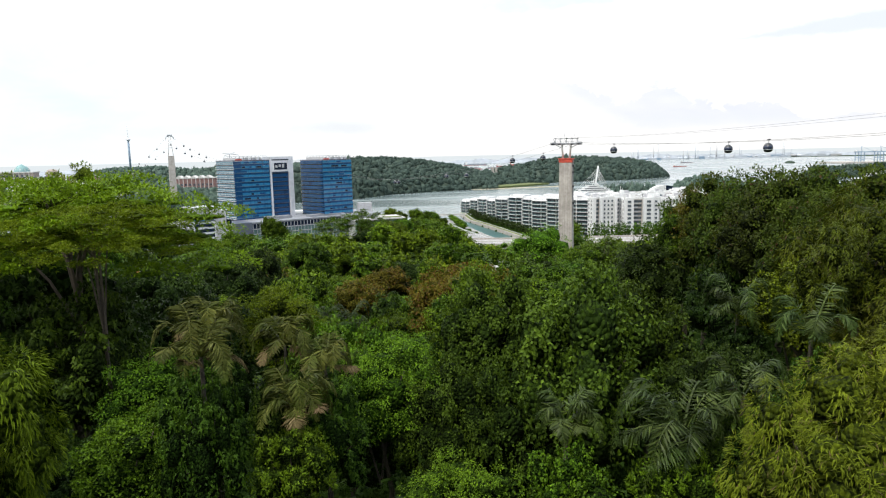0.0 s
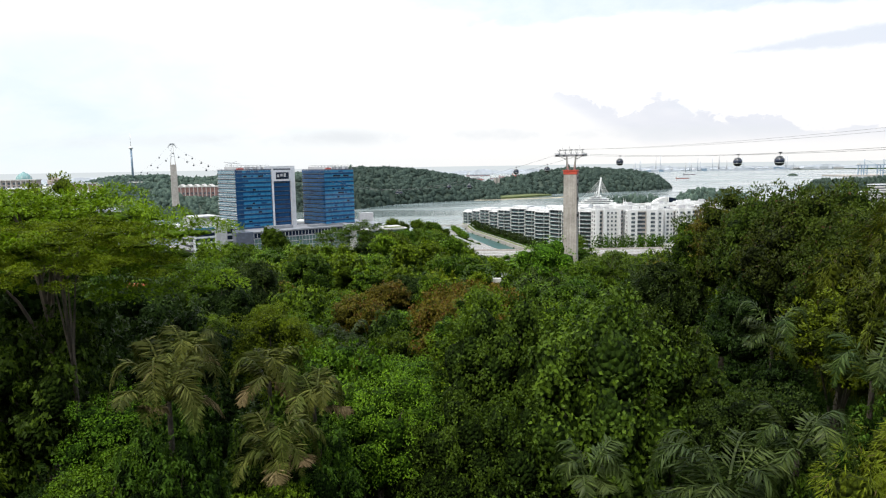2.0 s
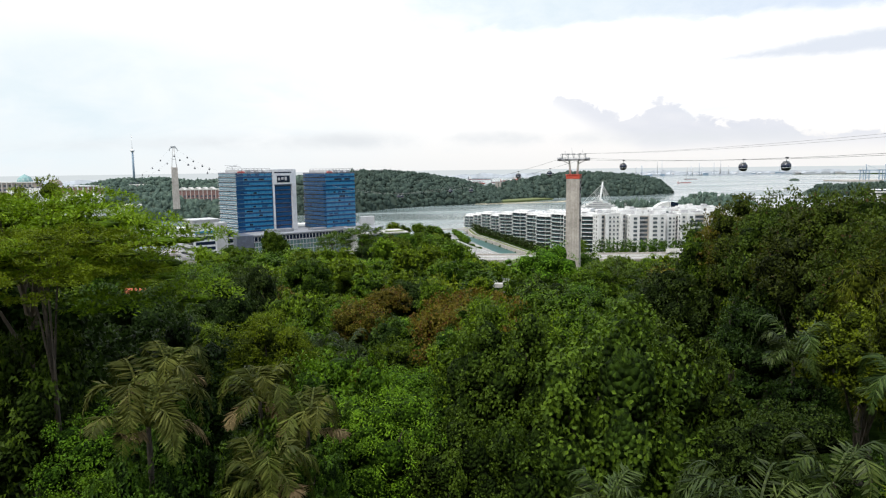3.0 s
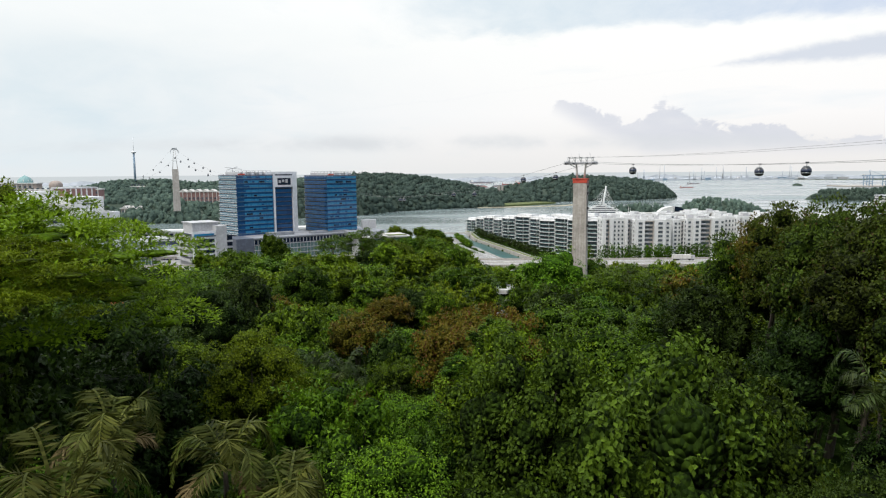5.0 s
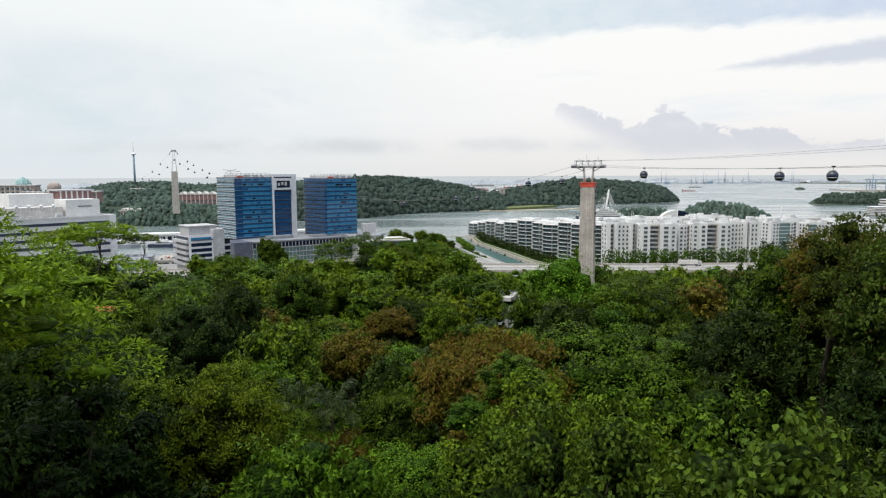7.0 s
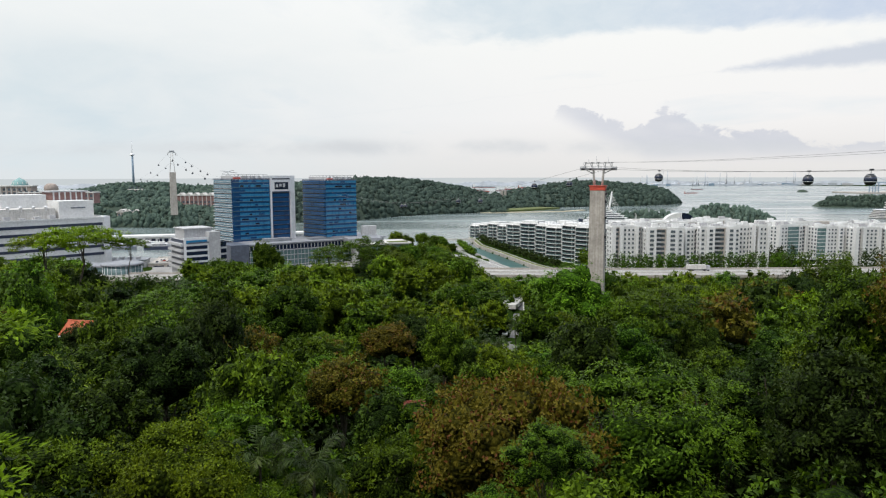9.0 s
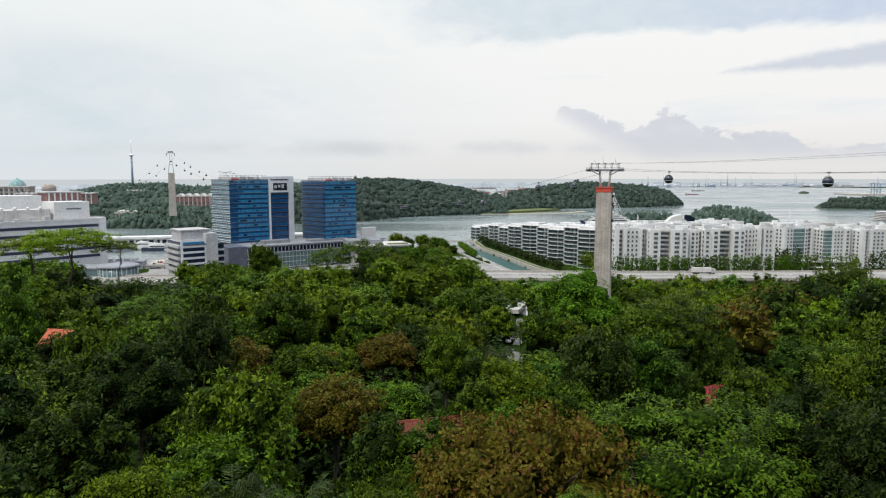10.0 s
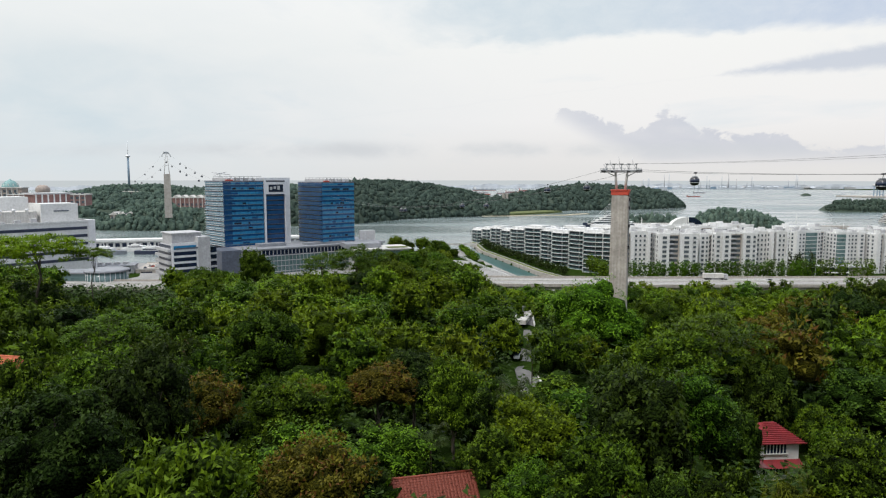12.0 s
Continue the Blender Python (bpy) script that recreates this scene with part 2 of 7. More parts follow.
PALM_LEAF = leaf("palm_leaf", (0.009, 0.020, 0.004), (0.032, 0.058, 0.010), (0.098, 0.142, 0.032), 0.15, 0.4, spec=0.11)
OLIVE_PALM = leaf("palm_leaf_olive", (0.020, 0.030, 0.004), (0.058, 0.078, 0.010), (0.160, 0.172, 0.036), 0.15, 0.5, spec=0.07)
DRY_PALM = leaf("palm_leaf_dry", (0.040, 0.030, 0.011), (0.110, 0.082, 0.032), (0.240, 0.180, 0.085), 0.15, 0.6)
# Greyer, lighter green: distance haze put into the island woods' leaf colour.
HAZED_WOODS = leaf("hazed_leaf", (0.048, 0.076, 0.064), (0.080, 0.120, 0.096), (0.120, 0.168, 0.128), 0.05, 0.8, spec=0.03)
BARK = surface("bark", (0.085, 0.066, 0.046), (0.03, 0.025, 0.018), 2.0, 0.9, 9.0, 0.8, stretch=(3, 3, 0.7))
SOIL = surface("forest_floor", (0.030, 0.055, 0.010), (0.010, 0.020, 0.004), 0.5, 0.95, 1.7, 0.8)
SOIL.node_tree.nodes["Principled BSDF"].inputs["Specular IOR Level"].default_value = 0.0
CONCRETE = surface("concrete", (0.46, 0.42, 0.38), (0.35, 0.32, 0.285), 0.25, 0.85, 1.4, 0.25, streak=0.40)
PAVING = surface("grey_paving", (0.27, 0.265, 0.255), (0.20, 0.195, 0.19), 0.12, 0.9, 0.9, 0.2)
PALE_CONCRETE = surface("pale_concrete", (0.62, 0.60, 0.57), (0.48, 0.465, 0.44), 0.2, 0.85, 1.2, 0.2, streak=0.30)
ROAD = surface("road_surface", (0.29, 0.28, 0.265), (0.21, 0.20, 0.19), 0.12, 0.9, 1.0, 0.2, stretch=(0.15, 2, 1))
ASPHALT = surface("asphalt", (0.16, 0.155, 0.15), (0.09, 0.088, 0.085), 0.3, 0.9, 3.0, 0.3)
WHITE = surface("white_render", (0.67, 0.67, 0.66), (0.59, 0.59, 0.585), 0.15, 0.7, 0.8, 0.06, streak=0.08)
GREY_PANEL = surface("grey_panel", (0.46, 0.46, 0.47), (0.38, 0.38, 0.39), 0.2, 0.6, 0.9, 0.08, streak=0.2)
SILVER = surface("silver_panel", (0.74, 0.74, 0.75), (0.64, 0.64, 0.66), 0.2, 0.45, 0.8, 0.05, metal=0.2)
ROOF_GREY = surface("grey_roof_membrane", (0.27, 0.28, 0.30), (0.19, 0.20, 0.22), 0.15, 0.9, 1.0, 0.1)
DARK_PANEL = surface("slate_panel", (0.10, 0.115, 0.15), (0.065, 0.075, 0.10), 0.3, 0.5, 1.0, 0.08)
RED_PAINT = surface("red_paint", (0.55, 0.07, 0.035), (0.40, 0.05, 0.03), 0.7, 0.6, 3.0, 0.1)
STEEL = surface("galvanised_steel", (0.42, 0.43, 0.44), (0.28, 0.29, 0.30), 0.8, 0.45, 3.0, 0.1, metal=0.6)
CABLE = surface("steel_cable", (0.20, 0.20, 0.20), (0.13, 0.13, 0.13), 2.0, 0.6, 6.0, 0.1)
# Brick, ochre and copper are greyed: distance haze put into the resort's colours.
BRICK_RED = surface("red_brick_wall", (0.27, 0.15, 0.135), (0.20, 0.11, 0.10), 0.3, 0.85, 2.0, 0.2)
OCHRE = surface("ochre_render", (0.36, 0.30, 0.26), (0.28, 0.23, 0.20), 0.3, 0.85, 2.0, 0.1)
COPPER = surface("verdigris_copper", (0.20, 0.34, 0.33), (0.13, 0.25, 0.25), 0.5, 0.6, 2.0, 0.1)
TILE_RED = surface("red_roof_tile", (0.24, 0.042, 0.018), (0.11, 0.022, 0.011), 1.2, 0.75, 6.0, 0.5)
TILE_ORANGE = surface("orange_roof_tile", (0.55, 0.15, 0.065), (0.38, 0.09, 0.04), 1.2, 0.75, 6.0, 0.5)
HULL_BLUE = surface("navy_hull", (0.025, 0.035, 0.07), (0.018, 0.025, 0.05), 0.2, 0.35, 1.0, 0.0)
HULL_RED = surface("rust_red_hull", (0.32, 0.07, 0.05), (0.20, 0.05, 0.04), 0.05, 0.7, 0.3, 0.0)
HULL_GREY = surface("grey_hull", (0.22, 0.24, 0.27), (0.16, 0.175, 0.20), 0.05, 0.7, 0.3, 0.0)
GRASS = surface("mown_grass", (0.11, 0.13, 0.035), (0.07, 0.09, 0.02), 0.1, 0.95, 0.8, 0.3)
SAND = surface("sand", (0.48, 0.42, 0.30), (0.36, 0.31, 0.22), 0.1, 0.95, 0.8, 0.1)
CABIN_DARK = surface("cabin_shell", (0.030, 0.030, 0.034), (0.02, 0.02, 0.023), 1.0, 0.25, 4.0, 0.0)
CRANE_BLUE = surface("crane_paint", (0.22, 0.30, 0.38), (0.16, 0.23, 0.30), 0.05, 0.7, 0.3, 0.0)


def glass(name, light, dark, rough=0.08, cell=(1, 1, 1)):
    """Tinted curtain-wall glass: opaque tint with a mirror-like coat, each pane a little different."""
    m, n, l, b = material(name)
    c = n.new("ShaderNodeTexCoord")
    mp = n.new("ShaderNodeMapping")
    mp.inputs["Scale"].default_value = cell
    l.new(c.outputs["Object"], mp.inputs[0])
    sn = n.new("ShaderNodeVectorMath")
    sn.operation = "FLOOR"
    l.new(mp.outputs[0], sn.inputs[0])
    wnz = n.new("ShaderNodeTexWhiteNoise")
    l.new(sn.outputs[0], wnz.inputs["Vector"])
    o = n.new("ShaderNodeObjectInfo")
    fac = mix(n, l, 0.35, wnz.outputs["Value"], o.outputs["Random"])
    l.new(ramp(n, l, fac, [(0.05, dark), (0.25, mixc(light, dark, 0.4)), (0.9, light)]), b.inputs["Base Color"])
    b.inputs["Roughness"].default_value = rough
    b.inputs["Specular IOR Level"].default_value = 0.6
    bump(n, l, b, noise_tex(n, l, 0.35, 2), 0.06, 0.3)
    return m


BLUE_GLASS = glass("blue_glass", (0.030, 0.215, 0.410), (0.011, 0.100, 0.230), 0.08, (0.6, 0.6, 0.26))
NAVY_GLASS = glass("navy_glass", (0.012, 0.075, 0.20), (0.006, 0.035, 0.11), 0.08, (0.3, 0.3, 0.26))
PALE_GLASS = glass("pale_blue_glass", (0.120, 0.225, 0.280), (0.060, 0.130, 0.175), 0.10, (0.6, 0.6, 0.26))
DARK_GLASS = glass("dark_glass", (0.012, 0.02, 0.045), (0.006, 0.010, 0.022), 0.08, (0.5, 0.5, 0.3))
GREEN_GLASS = glass("green_glass", (0.13, 0.20, 0.20), (0.055, 0.10, 0.105), 0.10, (0.5, 0.5, 0.3))
WINDOW = glass("window_glass", (0.10, 0.12, 0.14), (0.03, 0.036, 0.045), 0.10, (0.7, 0.7, 0.4))


def sea_material():
    m, n, l, b = material("sea_water")
    c = n.new("ShaderNodeTexCoord")
    far = noise_tex(n, l, 0.006, 5, stretch=(1, 2.6, 1))
    l.new(ramp(n, l, far, [(0.35, (0.130, 0.170, 0.168)), (0.65, (0.190, 0.222, 0.222))]), b.inputs["Base Color"])
    l.new(ramp(n, l, noise_tex(n, l, 0.004, 4, stretch=(0.7, 2.2, 1)), [(0.4, (0.12, 0.12, 0.12)), (0.65, (0.32, 0.32, 0.32))]), b.inputs["Roughness"])
    b.inputs["IOR"].default_value = 1.33
    bump(n, l, b, noise_tex(n, l, 0.22, 6, stretch=(1, 1.6, 1)), 0.22, 0.6)
    return m


SEA = sea_material()
# Dark teal with little gloss: the banks' reflection is put into the water colour.
CANAL = glass("canal_water", (0.024, 0.085, 0.080), (0.018, 0.066, 0.063), 0.30, (0.02, 0.02, 1))
CANAL.node_tree.nodes["Principled BSDF"].inputs["Specular IOR Level"].default_value = 0.10

# ---- building blocks ----
def mesh_object(name, bm, mat, parent=None, label=""):
    me = bpy.data.meshes.new(name)
    bm.to_mesh(me)
    bm.free()
    for one in (mat if isinstance(mat, (list, tuple)) else [mat]):
        me.materials.append(one)
    ob = new(name, me)
    if parent:
        ob.parent = parent
    if label:
        tagged(ob, label)
    return ob


part = mesh_object


def array_mesh(name, verts, faces, mat, smooth=False):
    """A mesh from numpy arrays: verts (n, 3), faces (m, k)."""
    me = bpy.data.meshes.new(name)
    k = faces.shape[1]
    me.vertices.add(len(verts))
    me.vertices.foreach_set("co", np.ascontiguousarray(verts, np.float32).ravel())
    me.loops.add(faces.size)
    me.loops.foreach_set("vertex_index", np.ascontiguousarray(faces, np.int32).ravel())
    me.polygons.add(len(faces))
    me.polygons.foreach_set("loop_start", np.arange(0, faces.size, k, dtype=np.int32))
    if smooth:
        me.polygons.foreach_set("use_smooth", np.ones(len(faces), bool))
    me.update(calc_edges=True)
    me.materials.append(mat)
    return me


def thing(name, m, label, category, group="", kind=""):
    e = new(name)
    e.matrix_world = m
    return tagged(e, label, category, group, kind)


def add_box(bm, x0, y0, z0, x1, y1, z1, bevel=0.0):
    vs = [bm.verts.new(p) for p in ((x0, y0, z0), (x1, y0, z0), (x1, y1, z0), (x0, y1, z0), (x0, y0, z1), (x1, y0, z1), (x1, y1, z1), (x0, y1, z1))]
    fs = [bm.faces.new([vs[i] for i in q]) for q in ((3, 2, 1, 0), (4, 5, 6, 7), (0, 1, 5, 4), (1, 2, 6, 5), (2, 3, 7, 6), (3, 0, 4, 7))]
    if bevel:
        bmesh.ops.bevel(bm, geom=list({e for f in fs for e in f.edges}), offset=bevel, segments=1, affect="EDGES")
    return bm


def box(x0, y0, z0, x1, y1, z1, bevel=0.0):
    return add_box(bmesh.new(), x0, y0, z0, x1, y1, z1, bevel)


def add_prism(bm, outline, z0, z1):
    """A closed prism over a counter-clockwise outline."""
    lo = [bm.verts.new((x, y, z0)) for x, y in outline]
    hi = [bm.verts.new((x, y, z1)) for x, y in outline]
    n = len(outline)
    bm.faces.new(lo[::-1])
    bm.faces.new(hi)
    for i in range(n):
        bm.faces.new((lo[i], lo[(i + 1) % n], hi[(i + 1) % n], hi[i]))
    return bm


def prism(outline, z0, z1):
    return add_prism(bmesh.new(), outline, z0, z1)


def add_beam(bm, a, b, r0, r1=None, sides=6, caps=True):
    a, b = Vector(a), Vector(b)
    r1 = r0 if r1 is None else r1
    q = (b - a).to_track_quat("Z", "Y").to_matrix()
    rings = []
    for p, r in ((a, r0), (b, r1)):
        rings.append([bm.verts.new(p + q @ Vector((r * math.cos(2 * math.pi * k / sides), r * math.sin(2 * math.pi * k / sides), 0))) for k in range(sides)])
    for k in range(sides):
        f = bm.faces.new((rings[0][k], rings[0][(k + 1) % sides], rings[1][(k + 1) % sides], rings[1][k]))
        f.smooth = sides > 5
    if caps:
        bm.faces.new(rings[0][::-1])
        bm.faces.new(rings[1])
    return bm


def beam(a, b, r0, r1=None, sides=6):
    return add_beam(bmesh.new(), a, b, r0, r1, sides)


def add_lathe(bm, profile, sides=16, centre=(0, 0)):
    """A turned form: profile of (radius, z) from the bottom up."""
    rings = []
    for r, z in profile:
        rings.append([bm.verts.new((centre[0] + r * math.cos(2 * math.pi * k / sides), centre[1] + r * math.sin(2 * math.pi * k / sides), z)) for k in range(sides)])
    for a, b in zip(rings, rings[1:]):
        for k in range(sides):
            f = bm.faces.new((a[k], a[(k + 1) % sides], b[(k + 1) % sides], b[k]))
            f.smooth = True
    bm.faces.new(rings[0][::-1])
    bm.faces.new(rings[-1])
    return bm


# ---- ground: the hill falls from the camera's side to the shore ----
HILL_Y = (-4900, -900, -300, -120, -60, -20, 20, 60, 90, 140, 180, 210, 260, 320, 380, 430, 5000)
HILL_Z = (3, 6, 40, 55, 53, 49, 45, 38.5, 35, 29.5, 25, 21, 15, 9, 5, 3.5, 3.2)
SHORE_X = (-5000, -700, -690, -175, -165, -120, 34, 36, 200, 330, 420, 600, 1000, 5000)
SHORE_Y = (640, 640, 562, 562, 660, 660, 655, 770, 930, 985, 985, 900, 760, 700)


def in_canal(x, y):
    if not 380 < y < 760:
        return False
    left = np.interp(y, (380, 420, 482, 514, 590, 703), (86, 74, 56, 47.5, 32, 26))
    right = np.interp(y, (380, 420, 486, 513, 580, 662, 735), (111, 101, 83, 73, 58, 38, 33))
    return left < x < right


def ground_z(x, y):
    if y > np.interp(x, SHORE_X, SHORE_Y) or in_canal(x, y):
        return -5.0
    z = float(np.interp(y, HILL_Y, HILL_Z))
    w = min(1.0, abs(z - 3) / 20)
    z += w * (3.0 * math.sin(x * 0.031 + 0.6) * math.sin(y * 0.023 + 1.0) + noise.noise((x * 0.03, y * 0.03, 1.7)) * 2.0)
    if 130 < y < 390:
        spur = min(1.0, (y - 130) / 60, (390 - y) / 60) * min(1.0, max(0.0, (70 - x) / 45))
        valley = max(0.0, 1 - abs(x - 22 - (y - 177) * 0.145) / 14)
        z += 8.0 * spur * (1 - 0.9 * valley)
    z -= 6.5 * math.exp(-((x - 46) ** 2 + (y - 88) ** 2) / 320)
    if y < 150:
        z += 3.0 * min(1.0, max(0.0, (abs(x - 3) - 22) / 25)) * w
    return z


def steps(*runs):
    out = []
    for a, b, s in runs:
        out += list(np.arange(a, b, s))
    return out + [runs[-1][1]]


GX = steps((-4900, -1000, 650), (-1000, -400, 60), (-400, -60, 12), (-60, 150, 5), (150, 400, 12), (400, 1000, 60), (1000, 4900, 650))
GY = steps((-4900, -300, 460), (-300, -80, 20), (-80, 380, 8), (380, 800, 6), (800, 1100, 20), (1100, 4900, 950))
gv = np.array([(x, y, ground_z(x, y)) for y in GY for x in GX])
nx = len(GX)
gi = np.arange(len(gv)).reshape(len(GY), nx)
gf = np.stack([gi[:-1, :-1], gi[:-1, 1:], gi[1:, 1:], gi[1:, :-1]], -1).reshape(-1, 4)
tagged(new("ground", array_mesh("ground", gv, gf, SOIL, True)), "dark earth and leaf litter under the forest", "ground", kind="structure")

bm = bmesh.new()
bm.faces.new([bm.verts.new((4880 * math.cos(k * math.pi / 60), 4880 * math.sin(k * math.pi / 60), 0.0)) for k in range(120)])
tagged(mesh_object("water", bm, SEA), "pale grey-green sea of a sheltered strait", "sea", kind="structure")

# ---- plants: crowns of single leaves ----
def unit(v):
    return v / np.maximum(np.linalg.norm(v, axis=-1, keepdims=True), 1e-9)


def leaf_arrays(p, axis, normal, length, width, corners=4):
    """Folded diamond leaves; returns verts and quad faces."""
    axis = unit(axis)
    side = unit(np.cross(axis, normal))
    up = np.cross(side, axis)
    l, w = length[:, None], width[:, None]
    if corners == 3:
        v = np.stack([p - side * w * 0.6, p + side * w * 0.6, p + axis * l * 1.15], 1)
        return v.reshape(-1, 3), np.arange(len(p) * 3).reshape(-1, 3)
    v = np.stack([p, p + axis * l * 0.45 + side * w * 0.5 + up * w * 0.12, p + axis * l - up * l * 0.08, p + axis * l * 0.45 - side * w * 0.5 + up * w * 0.12], 1)
    return v.reshape(-1, 3), np.arange(len(p) * 4).reshape(-1, 4)


def ball_quads(n, split=False):
    """A ball of quads: a cube of n x n faces a side, blown round."""
    bm = bmesh.new()
    bmesh.ops.create_cube(bm, size=2)
    bmesh.ops.subdivide_edges(bm, edges=bm.edges[:], cuts=n - 1, use_grid_fill=True)
    if split:
        bmesh.ops.triangulate(bm, faces=bm.faces[:])
    bm.verts.index_update()
    v = unit(np.array([q.co[:] for q in bm.verts]))
    f = np.array([[q.index for q in p.verts] for p in bm.faces])
    bm.free()
    return v, f


BALLS = {"close": ball_quads(4), "near": ball_quads(2, True), "mid": ball_quads(2, True), "far": ball_quads(1, True), "farther": ball_quads(1, True), "shrub": ball_quads(1, True)}


def lobes_in(rng, n, r, h, low, small, large):
    """Centres and radii of the boughs that make up a crown of radius r and height h, spread unevenly over its dome; the last is the heart of the crown."""
    c = []
    spin, lean = rng.uniform(0, 6.28), rng.uniform(0.0, 0.16)
    for k in range(n):
        u = 1.0 - (k + 0.5) / n * (1.0 - low)
        a = 2.39996 * k + spin + rng.uniform(-0.25, 0.25)
        q = math.sqrt(max(0.0, 1 - u * u))
        lr = rng.uniform(small, large)
        f = rng.uniform(0.88, 1.10) * (1 + lean * math.cos(a)) - lr * 0.9
        c.append((math.cos(a) * q * r * f, math.sin(a) * q * r * f, h * 0.46 + u * h * 0.52 * f + rng.uniform(-0.05, 0.05) * h, r * lr))
    c.append((0, 0, h * 0.44, r * 0.62))
    return np.array(c)


def crown(seed, r, h, boughs, clumps, per, size, style, ball, heart):
    """Verts and faces of a crown whose base is at z = 0: boughs, each a dome of leaf clumps. Styles: broad, rosette, tier, weep, vine."""
    rng = np.random.default_rng(seed)
    lobes = lobes_in(rng, boughs, r, h, -0.75, *((0.22, 0.39) if heart < 0.8 else (0.26, 0.44)))
    flat, squash = np.array((1.05, 1.05, 0.84)), np.array((1.15, 1.15, 0.8))
    if style == "tier":
        # flat sprays on a wide shallow dome, in three decks with air between them
        n = boughs
        k = np.arange(n)
        deck = k % 3
        a, q = k * 2.39996 + rng.uniform(-0.4, 0.4, n), np.sqrt((k + 0.5) / n)
        lobes = np.stack([np.cos(a) * q * r * 0.86, np.sin(a) * q * r * 0.86, h * (0.94 - 0.22 * deck - 0.34 * q ** 2 + rng.uniform(-0.07, 0.07, n)), r * rng.uniform(0.09, 0.18, n)], 1)
        flat, squash = np.array((1.25, 1.25, 0.34)), np.array((1.2, 1.2, 0.5))
    elif style == "vine":
        flat, squash = np.array((0.95, 0.95, 1.15)), np.array((0.9, 0.9, 1.3))
    elif style == "weep":
        flat, squash = np.array((1.0, 1.0, 1.0)), np.array((0.7, 0.7, 1.3))
    radii = lobes[:, 3:4] * flat
    if style != "tier":
        radii[-1] = (r * 0.70, r * 0.70, h * 0.38) if heart < 0.8 else (r * 0.76, r * 0.76, h * 0.41)
    up = np.array([0, 0, 1.0])
    cs, ds, rs = [], [], []
    for i, (x, y, z, lr) in enumerate(lobes):
        d = unit(rng.normal(size=(clumps * 3, 3)))
        d = d[d[:, 2] > (-0.85 if style in ("vine", "weep") else -0.05 if style == "tier" else -0.30)][:clumps]
        cs.append(np.array([x, y, z]) + d * radii[i] * rng.uniform(0.80, 1.06, (len(d), 1)))
        ds.append(d)
        rs.append(lr * rng.uniform(0.22, 0.40, len(d)))
    c, d, cr = np.concatenate(cs), np.concatenate(ds), np.concatenate(rs)
    # clumps buried inside other boughs carry no leaves
    if style != "tier":
        buried = np.zeros(len(c), bool)
        for (x, y, z, lr), rad in zip(lobes, radii):
            buried |= np.linalg.norm((c - (x, y, z)) / rad, axis=1) < 0.76
        c, d, cr = c[~buried], d[~buried], cr[~buried]
    n = len(c) * per
    cc, dd, rr = np.repeat(c, per, 0), np.repeat(d, per, 0), np.repeat(cr, per)[:, None]
    e = unit(rng.normal(size=(n, 3)) + dd * 0.9 + up * 0.5)
    p = cc + e * squash * rr * rng.uniform(0.70, 1.10, (n, 1))
    noise = rng.normal(size=(n, 3))
    if style == "rosette":
        axis, normal = e * np.array((1, 1, 0.2)) - up * 0.35 + noise * 0.3, up * 0.7 + e * 0.7 + dd * 0.3 + noise * 0.2
        length, width = size * rng.uniform(0.7, 1.15, n), size * rng.uniform(0.4, 0.65, n)
    elif style == "tier":
        axis, normal = e * np.array((1, 1, 0.2)) + noise * 0.4, up * 0.9 + e * 0.6 + noise * 0.2
        length, width = size * rng.uniform(0.8, 1.5, n), size * rng.uniform(0.4, 0.7, n)
    elif style == "weep":
        axis, normal = dd * 0.6 + e * 0.4 - up * 0.75 + noise * 0.25, dd + up * 0.6 + noise * 0.3
        length, width = size * rng.uniform(1.2, 2.3, n), size * rng.uniform(0.20, 0.36, n)
    elif style == "vine":
        axis, normal = noise * 0.5 - up * 0.8 + e * 0.4, e * 0.7 + dd * 0.9 + up * 0.25 + noise * 0.15
        length, width = size * rng.uniform(0.8, 1.4, n), size * rng.uniform(0.6, 1.0, n)
    else:
        axis, normal = noise + e * 0.4, e * 0.7 + dd * 0.8 + up * 0.3 + noise * 0.15
        length, width = size * rng.uniform(0.8, 1.4, n), size * rng.uniform(0.5, 0.8, n)
    v, f = leaf_arrays(p, axis, normal, length, width, ball[1].shape[1])
    # packed inner foliage of each bough, a lumpy mass in shade-darkened colour behind the outer leaves
    core = []
    CUBE_V, CUBE_F = ball
    for (x, y, z, lr), rad in zip(lobes, radii):
        k = CUBE_V * (0.90 + rng.normal(size=(len(CUBE_V), 1)) * 0.10)
        core.append(np.array([x, y, z - 0.04 * lr]) + k * rad * (np.array((0.5, 0.5, 0.3)) if style == "tier" else heart))
    cv = np.concatenate(core)
    cf = np.concatenate([CUBE_F + len(CUBE_V) * i for i in range(len(lobes))]) + len(v)
    inner = len(f)
    v = np.concatenate([v, cv])
    v[:, 2] *= h / np.percentile(v[:, 2], 99.7)
    return v, np.concatenate([f, cf]), lobes, inner


